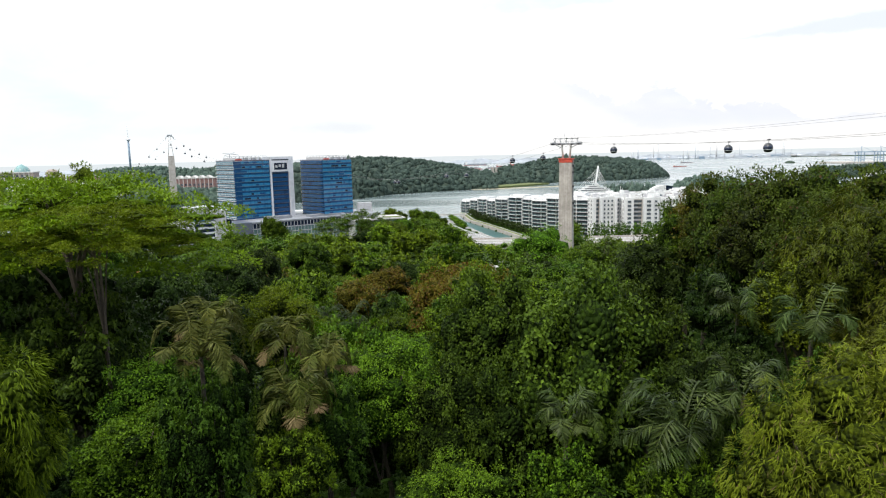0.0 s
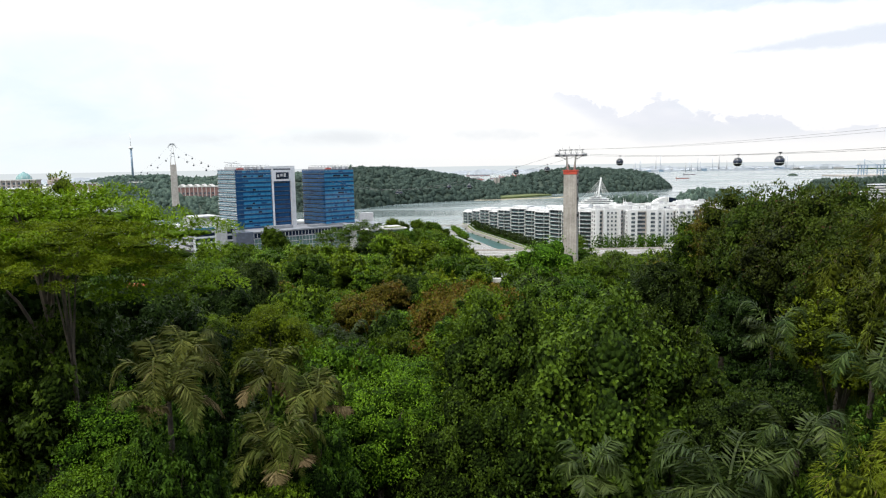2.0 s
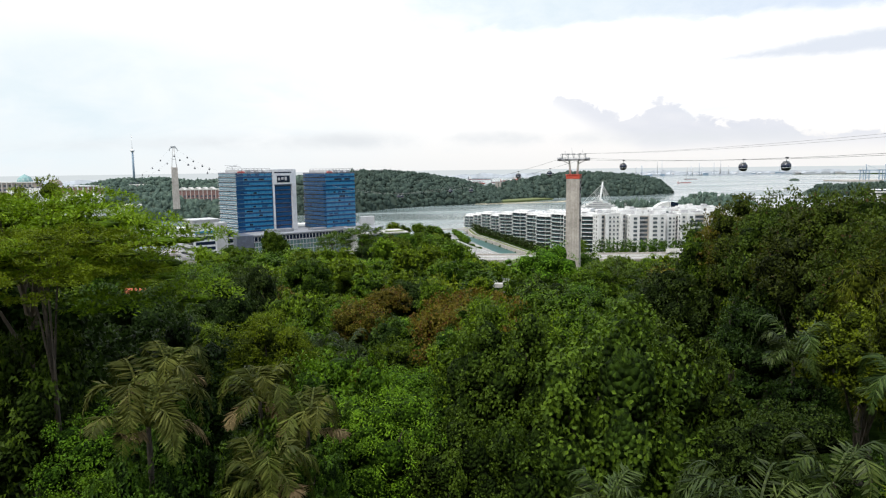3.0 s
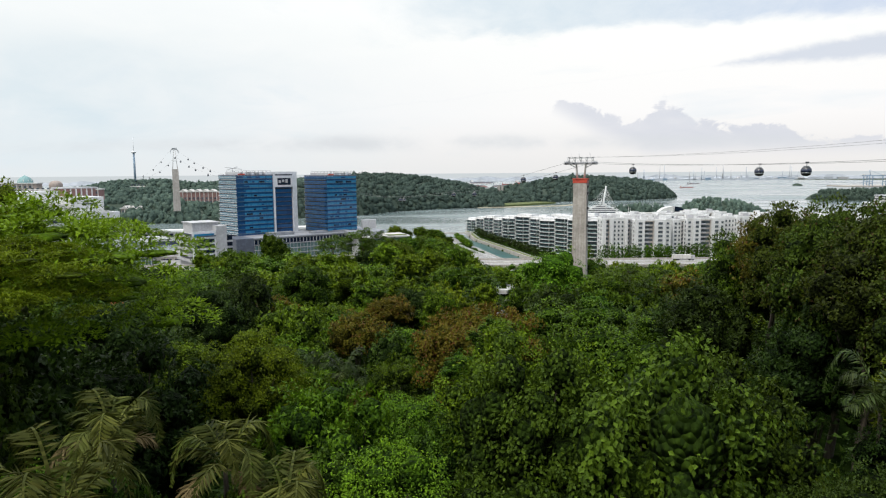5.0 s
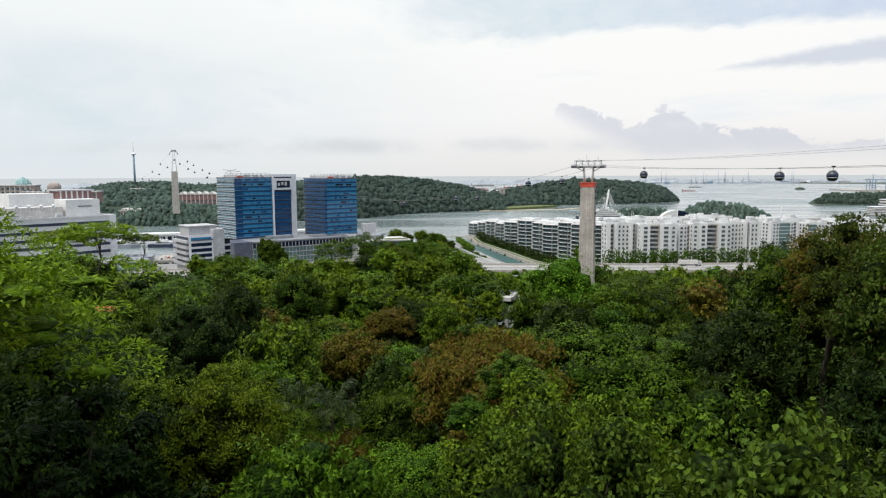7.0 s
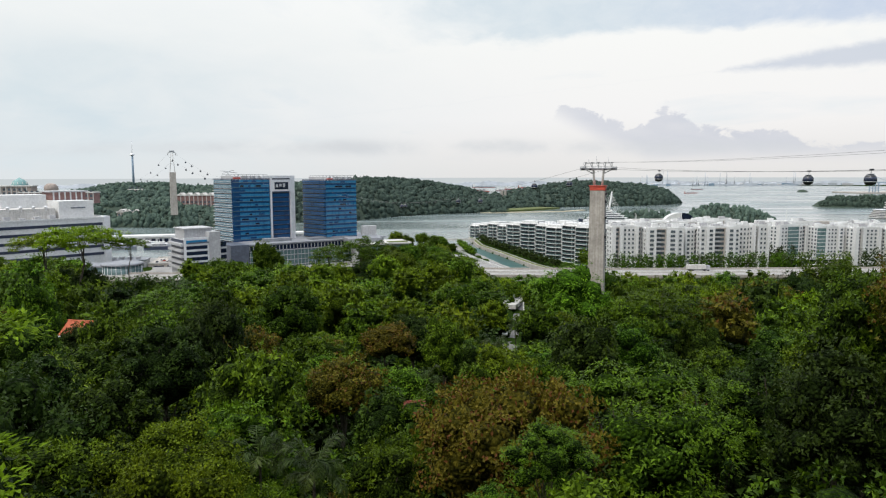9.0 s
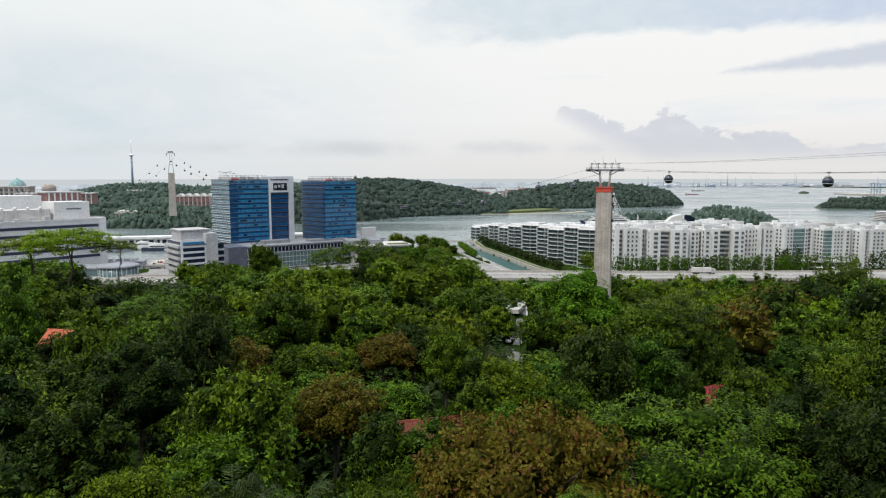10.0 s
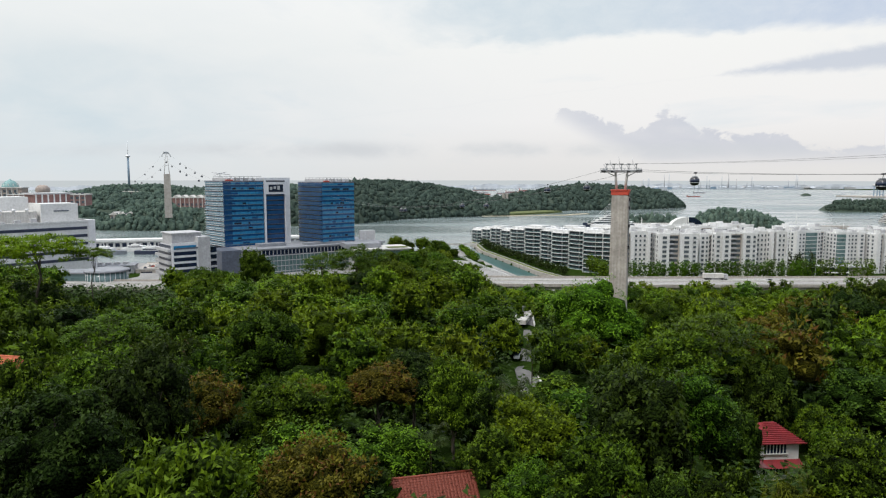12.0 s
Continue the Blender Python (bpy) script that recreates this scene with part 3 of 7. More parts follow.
def trunk_mesh(name, lobes, foot, radius, seed, fan=False):
    """A leaning, tapered trunk from z = -foot into the crown, with a limb to each bough."""
    rng = random.Random(seed)
    bm = bmesh.new()
    top = float(np.mean(lobes[:, 2])) * 0.75
    pts = [Vector((rng.uniform(-0.5, 0.5), rng.uniform(-0.5, 0.5), -foot - 1.0))]
    for k in range(1, 5):
        f = k / 4
        pts.append(Vector((pts[0].x * (1 - f) + rng.uniform(-0.35, 0.35), pts[0].y * (1 - f) + rng.uniform(-0.35, 0.35), -foot - 1.0 + (top + foot + 1.0) * f)))
    for k in range(4):
        add_beam(bm, pts[k], pts[k + 1], radius * (1.15 - 0.2 * k), radius * (0.95 - 0.2 * k), 7, k in (0, 3))
    for x, y, z, r in lobes[:12 if not fan else 8]:
        start = pts[3].lerp(pts[4], rng.uniform(-0.9, 0.9)) if not fan else pts[3].lerp(pts[4], rng.uniform(-0.5, 0.9))
        end = Vector((x, y, z))
        mid = start.lerp(end, 0.5) + Vector((0, 0, (end - start).length * 0.10))
        add_beam(bm, start, mid, radius * 0.38, radius * 0.24, 5, False)
        add_beam(bm, mid, end, radius * 0.24, radius * 0.08, 5, False)
    me = bpy.data.meshes.new(name)
    bm.to_mesh(me)
    bm.free()
    me.materials.append(BARK)
    return me


KINDS = {
    # style, leaf, crown height over radius, label
    "bright": ("rosette", "bright", 1.7, "bright green broadleaf rainforest tree on the slope"),
    "green": ("broad", "green", 1.7, "mid-green rainforest tree with a rounded crown"),
    "dark": ("broad", "dark", 1.8, "dark green dense rainforest tree on the slope"),
    "vine": ("vine", "deep", 2.2, "green tree smothered in hanging creepers"),
    "vinebright": ("vine", "green", 2.1, "bright green tree draped with climbing vines"),
    "olive": ("weep", "olive", 1.8, "olive-green feathery tree with drooping sprays"),
    "lime": ("broad", "lime", 1.5, "yellow-green tree with fine leaves in a domed crown"),
    "brown": ("broad", "brown", 1.4, "rusty brown-leaved tree with a domed crown"),
    "umbrella": ("tier", "spray", 0.55, "tall flat-topped tree with bright green layered sprays"),
    "willow": ("weep", "lime", 1.9, "light green tree with fine drooping sprays"),
    "dusky": ("broad", "dusky", 1.8, "tall olive-brown rainforest tree with a fine-leaved crown"),
    "rain": ("tier", "green", 0.8, "dark green rain tree with a wide tiered crown"),
}
# leaf size, boughs, clumps on a bough, leaves in a clump for the near, middle and far slope
DETAIL = {"close": (0.20, 22, 24, 24), "near": (0.22, 19, 20, 18), "mid": (0.30, 16, 16, 14), "far": (0.50, 14, 11, 8), "farther": (0.70, 11, 9, 7), "shrub": (0.55, 7, 5, 5)}
BASE_R = 5.0
templates, leaf_sets = {}, {}


def leaf_set(kind, detail, variant):
    """Leaves of one kind of crown at one fineness, made once."""
    key = (kind, detail, variant)
    if key not in leaf_sets:
        style, tone, ratio, label = KINDS[kind]
        size, boughs, clumps, per = DETAIL[detail]
        if style == "tier":
            boughs, size, per = int(boughs * 1.6) + 26, size * (0.52 if detail == "close" else 0.75), int(per * (1.1 if detail == "close" else 0.7))
        if style == "weep":
            per = int(per * 1.5)
        seed = sum(ord(c) for c in kind + detail) * 7 + variant * 131
        leaf_sets[key] = crown(seed, BASE_R, BASE_R * ratio, boughs, clumps, per, size, style, BALLS[detail], {"close": 0.72, "near": 0.77, "mid": 0.86}.get(detail, 0.90))
    return leaf_sets[key]


def crown_pose(kind, x, y, top, r, turn, tall):
    s, h = r / BASE_R, BASE_R * KINDS[kind][2]
    return Matrix.LocRotScale((x, y, top - h * s * tall), Euler((0, 0, turn)), (s, s, s * tall)), top - h * s * tall, s * tall


def plant(kind, detail, x, y, top, r, turn, variant=0, tall=1.0):
    """One tree whose highest leaves reach z = top."""
    style, tone, ratio, label = KINDS[kind]
    key = (kind, detail, variant)
    m, base, sz = crown_pose(kind, x, y, top, r, turn, tall)
    if key not in templates:
        v, f, lobes, inner = leaf_set(kind, detail, variant)
        root = new("tree")
        me = array_mesh("crown", v, f, LEAF[tone])
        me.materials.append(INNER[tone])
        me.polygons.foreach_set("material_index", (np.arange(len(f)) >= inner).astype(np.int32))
        me.polygons.foreach_set("use_smooth", np.arange(len(f)) >= inner)
        c = new("crown", me)
        c.parent = root
        t = new("trunk", trunk_mesh("trunk", lobes, max(6.0, (base - ground_z(x, y)) / sz), 0.34 if style != "tier" else 0.17, variant + 3, style == "tier"))
        t.parent = root
        tagged(root, label, "tree", "trees of the hillside forest")
        root.matrix_basis = m
        templates[key] = root
        return root
    return copy_thing_scaled(templates[key], m)


def copy_thing_scaled(ob, m):
    keep = ob.scale.copy()
    ob.scale = (1, 1, 1)
    made = copy_thing(ob, m)
    ob.scale = keep
    return made


far_crowns = {}


def plant_far(kind, x, y, top, r, turn, variant, tall, detail="far"):
    """A crown of the distant canopy, joined with others of its leaf."""
    v, f, lobes, inner = leaf_set(kind, detail, variant)
    m, base, sz = crown_pose(kind, x, y, top, r, turn, tall)
    a = np.array(m)
    far_crowns.setdefault(KINDS[kind][1], []).append((v @ a[:3, :3].T + a[:3, 3], f, inner))


# --- trees that stand out, by place and height ---
NAMED = [
    # kind, x, y, top, radius, variant, stretch
    ("umbrella", -26, -8, 73.8, 14.0, 0, 1.1), ("umbrella", -19.5, -15, 72.2, 6.5, 1, 1.1),
    ("umbrella", -41, 2, 74.0, 12.0, 1, 1.0), ("lime", -31, 3, 74.8, 3.6, 0, 1.2), ("dark", -29, -4, 68.5, 8.0, 0, 1.3), ("vine", -22, -14, 66.5, 4.5, 0, 1.2),
    ("vine", -30, -16, 67.0, 5.0, 1, 1.2), ("dark", -38, -8, 67, 7.0, 1, 1.2),
    ("willow", -17.0, -34.5, 69.0, 4.6, 0, 1.2), ("vine", -22, -28, 66.0, 4.0, 0, 1.0), ("dark", -30, -30, 68, 6.0, 0, 1.0),
    # dark kinds here put the gully's shadow into their leaf colour
    ("green", -12.5, -27, 62.4, 3.6, 0, 1.0), ("bright", -13.6, -20, 63.4, 3.6, 0, 1.2), ("dark", -16.5, -23, 60, 3.6, 1, 1.0),
    ("vine", -9.0, -31, 59.0, 2.8, 1, 1.0), ("dark", -3.0, -32, 58.0, 3.0, 0, 1.0), ("dark", -6.5, -33, 58.5, 3.2, 1, 1.0),
    ("bright", -0.6, -18, 63.4, 3.5, 0, 1.3), ("vine", 3.0, -19.5, 62.6, 3.3, 0, 1.2), ("vine", -3.5, -13, 61.5, 4.0, 0, 1.2), ("bright", 3.6, -29, 60.6, 3.0, 1, 1.2),
    ("vinebright", 9.5, -33, 60.5, 3.4, 1, 1.0), ("vine", 6.5, -18, 62.0, 4.2, 1, 1.2), ("vine", 12.0, -14.5, 67.3, 6.6, 0, 1.15),
    ("vine", 18.5, -10, 65.0, 5.0, 0, 1.2), ("vine", 7.0, -12, 66.8, 4.6, 1, 1.2),
    ("dusky", 34.5, 8, 72.6, 6.2, 0, 1.35), ("dusky", 40, 11, 72.4, 8.0, 1, 1.2), ("dusky", 47, 3, 72.8, 8.0, 1, 1.3), ("dusky", 35, 15, 72.0, 5.2, 1, 1.3), ("brown", 36, 22, 70.8, 4.8, 1, 1.2), ("dark", 31.5, 6, 65.5, 5.0, 1, 1.3),
    ("lime", 28.2, -13.8, 66.8, 4.0, 1, 1.1), ("dusky", 34.0, -4.5, 70.6, 5.2, 1, 1.3), ("olive", 37, -9, 71.8, 7.0, 0, 1.2), ("olive", 22.0, -32.4, 68.0, 4.2, 1, 1.2), ("olive", 17.3, -36.6, 67.2, 3.9, 0, 1.2), ("olive", 26.4, -22, 71.4, 3.2, 1, 1.3),
    ("olive", 27, -28, 69.0, 5.0, 1, 1.2), ("dark", 19.5, -19, 63.0, 3.6, 0, 1.2),
    ("lime", -14.0, 9.5, 61.4, 4.6, 1, 1.25), ("green", -10.5, 13, 57.5, 3.6, 0, 1.2), ("dark", -21, 4, 62.5, 6.5, 1, 1.3),
    ("dark", -31, 20, 63.5, 7.0, 0, 1.2), ("vine", -40, 30, 61.0, 6.0, 0, 1.2),
    ("bright", -1.5, 7, 57.2, 4.2, 0, 1.0), ("vine", 4.0, -3, 60.0, 4.0, 1, 1.0),
    ("green", 7.5, -4, 65.5, 5.4, 1, 1.2), ("brown", 5.4, 22.5, 61.6, 7.0, 0, 1.2), ("bright", 6.5, 7.5, 63.6, 2.2, 0, 1.0), ("bright", 3.6, 5.0, 61.4, 1.6, 1, 1.0),
    ("bright", 16.5, 24, 61.5, 6.5, 0, 1.1), ("dark", 28.5, 20, 64.6, 5.2, 0, 1.2), ("bright", 23.5, 30, 59.8, 5.0, 1, 1.1), ("lime", -15.2, 14.5, 60.6, 4.4, 0, 1.0),
    ("dark", 30, 32, 60.0, 5.0, 1, 1.1), ("green", 36, 29, 68.2, 5.0, 0, 1.3),
    ("willow", -49, 57, 54.0, 7.0, 0, 1.3), ("dark", -58, 46, 56, 7.0, 0, 1.2), ("dark", -25.5, 56.5, 51.2, 4.2, 1, 1.5), ("green", -21, 86, 49.2, 6.0, 0, 1.0), ("brown", -20, 90, 47.6, 3.6, 1, 1.0),
    ("brown", -9.0, 93, 49.6, 4.8, 0, 1.0), ("lime", -19, 95, 47.5, 5.0, 1, 1.0), ("bright", 1.3, 90, 51.8, 4.2, 0, 1.7), ("bright", -6, 78, 46.0, 5.0, 1, 1.0),
    ("vinebright", 5.6, 73, 47.8, 3.4, 0, 1.0), ("bright", 9.0, 67, 46.4, 4.0, 0, 1.3), ("green", 38, 104, 51.5, 6.5, 0, 1.1), ("rain", 46, 112, 52.5, 10.5, 0, 1.2), ("vine", 52, 106, 47.5, 5.0, 1, 1.2), ("dark", 26, 92, 49.6, 6.0, 1, 1.2),
    ("lime", 50, 62, 54.0, 4.0, 0, 1.6), ("lime", 56, 67, 53.5, 4.0, 1, 1.6), ("lime", 44, 57, 49.5, 3.2, 1, 1.4),
    ("dark", 60, 56, 55.5, 6.0, 0, 1.2), ("vine", 20, 56, 50.5, 3.6, 0, 1.5), ("vinebright", 25.5, 58, 50.0, 4.0, 1, 1.4), ("olive", 29.5, 52, 51.5, 3.4, 1, 1.4), ("green", 37.5, 55, 49.0, 2.6, 0, 1.2),
    ("umbrella", -109, 178, 60.3, 13.0, 0, 1.1), ("umbrella", -124, 184, 57.5, 10.0, 1, 1.0), ("umbrella", -97, 184, 56.0, 6.0, 1, 1.0),
    ("vine", -97, 185, 44, 7.0, 0, 1.2), ("dark", -110, 180, 47, 8.0, 1, 1.2), ("dark", -122, 190, 46, 8.0, 0, 1.2), ("green", -92, 196, 40, 6.0, 1, 1.2), ("dark", -80, 190, 42, 7.0, 0, 1.2), ("dark", -100, 205, 40, 7.0, 1, 1.2),
    ("bright", 41, 188, 48.0, 11.5, 0, 1.1), ("bright", 50, 184, 39.5, 6.5, 1, 1.2), ("green", 33, 51, 55.5, 3.6, 1, 1.2), ("green", 46, 201, 42.0, 5.5, 0, 1.2), ("dusky", 36.5, 1, 72.4, 6.0, 1, 1.2), ("dusky", 42, 16, 72.6, 7.5, 0, 1.2), ("dusky", 33.2, 2.5, 71.4, 4.6, 0, 1.2), ("dusky", 51, 12, 73.2, 8.0, 1, 1.2), ("olive", 31, -20, 70.6, 5.0, 0, 1.2), ("green", 0.5, 40, 54.5, 4.4, 1, 1.0), ("vine", -4.8, 42, 54.0, 3.8, 1, 1.0), ("vine", -62, 76, 53.5, 4.0, 0, 1.2), ("green", 65, 193, 39.5, 6.0, 0, 1.1),
    ("brown", 97, 172, 45.0, 10.0, 0, 1.1), ("dark", 112, 182, 45.0, 9.0, 1, 1.2), ("dusky", 127, 190, 48.5, 9.0, 1, 1.2), ("brown", 82, 165, 42.0, 8.0, 1, 1.0),
    ("bright", -86, 300, 44.5, 6.5, 0, 1.5), ("green", -82, 303, 39.0, 6.0, 0, 1.3), ("rain", -34, 268, 48.5, 13.0, 0, 1.2), ("rain", -50, 276, 44.5, 10.0, 0, 1.2),
    ("lime", -18, 262, 43.5, 8.0, 0, 1.0), ("green", 2, 270, 43.0, 9.0, 0, 1.0), ("dark", -30, 250, 41, 7.0, 1, 1.2), ("green", -103, 284, 37.5, 8.0, 0, 1.1), ("green", -30, 112, 54.0, 7.0, 1, 1.2), ("rain", -62, 122, 50.5, 9.0, 0, 1.0),
    ("vine", 40.5, 90, 36.0, 3.0, 0, 1.0), ("vinebright", 41.5, 84, 33.8, 3.0, 1, 1.0), ("green", 54.5, 89, 36.5, 3.2, 0, 1.2), ("bright", 47, 84, 31.5, 2.4, 0, 1.0), ("green", 51.5, 82.5, 32.5, 2.6, 1, 1.0), ("dark", 44, 78, 33.0, 3.0, 0, 1.0), ("green", 39, 76, 36.0, 3.4, 1, 1.1), ("vine", 47, 73, 34.5, 3.0, 1, 1.0), ("green", 57, 98, 41, 4.5, 0, 1.1), ("dark", 41, 101, 43, 4.5, 1, 1.1),
    ("vine", 37.0, 84, 46.6, 3.3, 0, 1.4), ("vine", 39.6, 86.5, 45.6, 3.6, 1, 1.5), ("vinebright", 40.6, 83, 37.5, 2.4, 1, 1.2), ("green", 55.0, 90.5, 41.5, 3.0, 1, 1.3), ("bright", -5.2, 58.5, 44.0, 3.0, 0, 1.1), ("green", 0.8, 60.0, 43.2, 3.2, 1, 1.1), ("vinebright", 6.8, 66, 44.4, 2.6, 1, 1.1), ("dark", -8.8, 70, 45.5, 3.0, 0, 1.1),
    ("vine", -70, 91.5, 47.4, 3.4, 0, 1.0), ("green", -62.5, 90.5, 49.0, 3.2, 1, 1.0), ("dark", -60, 88, 51.0, 4.2, 1, 1.2),
    ("rain", 88, 216, 36.5, 11.0, 0, 1.0), ("green", 66, 238, 38.0, 8.0, 1, 1.0),
    # growth round the palms' stems
    ("vine", -8.4, -29.0, 65.0, 2.2, 0, 1.6), ("vine", -5.6, -23.0, 63.9, 2.4, 1, 1.5), ("vine", -10.0, -22.8, 64.9, 2.2, 0, 1.6), ("green", -4.5, -27.8, 62.0, 2.2, 1, 1.4), ("vine", -3.4, -23.8, 63.0, 2.2, 0, 1.4), ("green", 13.8, -30.4, 61.2, 2.2, 0, 1.4), ("vine", 17.0, -30.4, 63.5, 2.0, 1, 1.5),
    ("vinebright", 9.0, -28.2, 61.2, 2.2, 0, 1.3), ("vine", 21.4, -27.9, 65.3, 2.2, 1, 1.4), ("dark", 23.6, -15.0, 63.3, 2.4, 0, 1.4), ("green", 11.7, -33.8, 57.0, 2.0, 0, 1.3),
]
rt = random.Random(5)
taken = []
for kind, x, y, top, r, variant, tall in NAMED:
    detail = "near" if y < 36 else "mid"
    if y < 24 and abs(x) < 20 and r > 2.5 or kind == "umbrella" and y < 50:
        detail = "close"
    if kind in ("dusky", "olive") and y < 20 and r >= 5:
        detail = "close"
    if kind == "umbrella" and y > 100:
        detail = "mid"
    if (kind == "rain" or r > 8.4) and y > 150:
        detail = "mid"
    plant(kind, detail, x, y, top, r, rt.uniform(0, 6.28), variant, tall)
    taken.append((x, y, r * 0.8))
# clearings filled by palms
taken += [(-7.0, -24.0, 5.5), (14.0, -30.0, 3.5), (20.5, -26.0, 3.0), (23.6, -13.7, 2.5)]


def open_ground(x, y):
    """Where no tree stands: the lane, the houses, the roads and buildings."""
    lane = 22 + (y - 177) * 0.145
    if 150 < y < 330 and abs(x - lane) < (4.2 if y > 235 else 3.4):
        return True
    if 118 < y <= 150 and abs(x - 20) < 1.2:
        return True
    if 64 < y < 80 and -7 < x < 6:
        return True
    if 90 < y < 106 and 40 < x < 56:
        return True
    if 94 < y < 110 and -76 < x < -60:
        return True
    if abs(x - 54) < 5 and abs(y - 204) < 5:
        return True
    return (x < -150 and y > 372) or (x > 20 and y > 372) or (x < -60 and y > 420) or y > 600


# sight lines kept free by low growth: from the flight path to the houses, the lane, the pylon and the roads
EYES = [(0, 0, 75.5)]
SHOWN = [(x, y, top - 0.55 * r * KINDS[kind][2] * tall) for kind, x, y, top, r, variant, tall in NAMED if 48 < y < 215 and abs(x) < 66 and kind in ("brown", "lime", "bright", "rain", "vinebright")]
KEPT = [(-4, 66, 41), (0, 68, 41), (3.5, 70, 41.5), (47.5, 92, 33.0), (51, 92, 33.0), (-71, 98, 47.5), (52, 202, 40.5), (56, 202, 40.5), (59, 202, 40.5)]
KEPT += [(x, y, ground_z(x, y) + 0.4) for x, y in ((20, 168), (22, 177), (24.5, 193), (30, 250), (33, 262))]
KEPT += [(x, 388, 13.2) for x in range(40, 270, 30)] + [(x, 402, 5.0) for x in range(-226, -160, 11)] + [(x, 430, 17) for x in range(-160, -60, 14)] + [(x, 470, 2) for x in range(40, 100, 8)]


KEPT += SHOWN


def clear_top(x, y, r, top):
    for ex, ey, ez in EYES:
        for tx, ty, tz in KEPT:
            if not ey < y < ty - 2:
                continue
            f = (y - ey) / (ty - ey)
            if abs(ex + (tx - ex) * f - x) < r:
                top = min(top, ez + (tz - ez) * f - 1.0)
    return top


# --- the rest of the forest, to a mean spacing that grows with distance ---
MIX_NEAR = ["green", "bright", "bright", "vine", "vinebright", "vinebright", "lime", "dark"]
MIX_MID = ["green", "green", "green", "dark", "bright", "vine", "green", "vinebright", "bright", "brown", "lime"]
MIX_SIDES = ["dark", "green", "vine", "green", "dusky", "dark", "vine"]
MIX_FAR = ["bright", "bright", "bright", "bright", "lime", "lime", "lime", "lime", "green", "green", "green", "vinebright"]
for y0, y1, gap, detail, tall_lo, tall_hi in ((-46, 34, 7.4, "near", 11.5, 14.0), (34, 104, 8.2, "mid", 12.0, 16.5), (104, 440, 9.4, "far", 12.5, 17.5)):
    tries = 0
    while tries < (3000 if y0 < 100 else 9000):
        tries += 1
        y = rt.uniform(y0, y1)
        reach = 0.70 * (y + 62) + 8 if y < 104 else 0.69 * (y + 20) + 10
        x = rt.uniform(-reach, reach)
        if open_ground(x, y):
            continue
        r = gap * rt.uniform(0.54, 0.82)
        if any((x - a) ** 2 + (y - b) ** 2 < (r * 0.90 + c * 0.94) ** 2 for a, b, c in taken):
            continue
        kind = rt.choice(MIX_NEAR if y < 10 else MIX_MID if y < 125 else MIX_FAR)
        if 10 < y < 150 and abs(x - 4) > 24 + 0.16 * y and rt.random() < 0.7:
            kind = rt.choice(MIX_SIDES)
        if y > 330 and x < -60:
            kind = rt.choice(["bright", "green", "vinebright", "vine"])
        g = ground_z(x, y)
        top = g + rt.uniform(tall_lo - 4.0, tall_hi + 2.5)
        if y < 36 and -6 < x < 14:
            top = min(top, 60.5 - max(0, y) * 0.08)
        if y > 210:
            top = min(top, 75.3 - (0.150 if x > 20 else 0.126) * y - rt.uniform(-0.5, 7.0))
        low_top = clear_top(x, y, r, top)
        top = top if low_top == top else low_top - rt.uniform(0.0, 4.5)
        if top < g + 3.0:
            taken.append((x, y, r * 0.5))
            continue
        r = min(r, (top - g) * 0.75)
        tall = min(rt.uniform(1.0, 1.5), (top - g) / (r * KINDS[kind][2]) * 1.02)
        if detail == "far":
            plant_far(kind, x, y, top, r, rt.uniform(0, 6.28), rt.randrange(2), tall, "far" if y < 270 else "farther")
        else:
            plant(kind, detail, x, y, top, r, rt.uniform(0, 6.28), rt.randrange(2), tall)
        taken.append((x, y, r))
# shrubs and saplings that close the canopy between the larger trees
low = []
for k in range(1600):
    y = 24 + 330 * rt.random() ** 1.4
    reach = 0.69 * (y + 12) + 6
    x = rt.uniform(-reach, reach)
    if open_ground(x, y) or any((x - a) ** 2 + (y - b) ** 2 < 4.0 ** 2 for a, b in low):
        continue
    if any((x - a) ** 2 + (y - b) ** 2 < (c * 0.62) ** 2 for a, b, c in taken):
        continue
    r = rt.uniform(2.6, 4.2)
    g = ground_z(x, y)
    top = clear_top(x, y, r, g + rt.uniform(3.0, 6.0))
    if top < g + 1.6:
        continue
    low.append((x, y))
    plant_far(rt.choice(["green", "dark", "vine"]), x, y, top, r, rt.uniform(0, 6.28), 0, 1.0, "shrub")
for tone, sets in far_crowns.items():
    v, f, ix, tint, n = [], [], [], [], 0
    for a, b, inner in sets:
        tint.append(np.full(len(a), rt.random(), np.float32))
        v.append(a)
        f.append(b + n)
        ix.append((np.arange(len(b)) >= inner).astype(np.int32))
        n += len(a)
    me = array_mesh("forest_canopy", np.concatenate(v), np.concatenate(f), LEAF[tone])
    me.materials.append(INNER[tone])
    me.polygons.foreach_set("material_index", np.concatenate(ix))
    me.attributes.new("crown_tone", "FLOAT", "POINT").data.foreach_set("value", np.concatenate(tint))
    tagged(new("forest_canopy", me), {"bright": "bright green", "green": "mid-green", "dark": "dark green", "deep": "deep green", "lime": "yellow-green", "brown": "rusty brown", "olive": "olive", "dusky": "olive-brown", "spray": "light green"}[tone] + " treetops of the lower forest slope", "forest", kind="stuff")


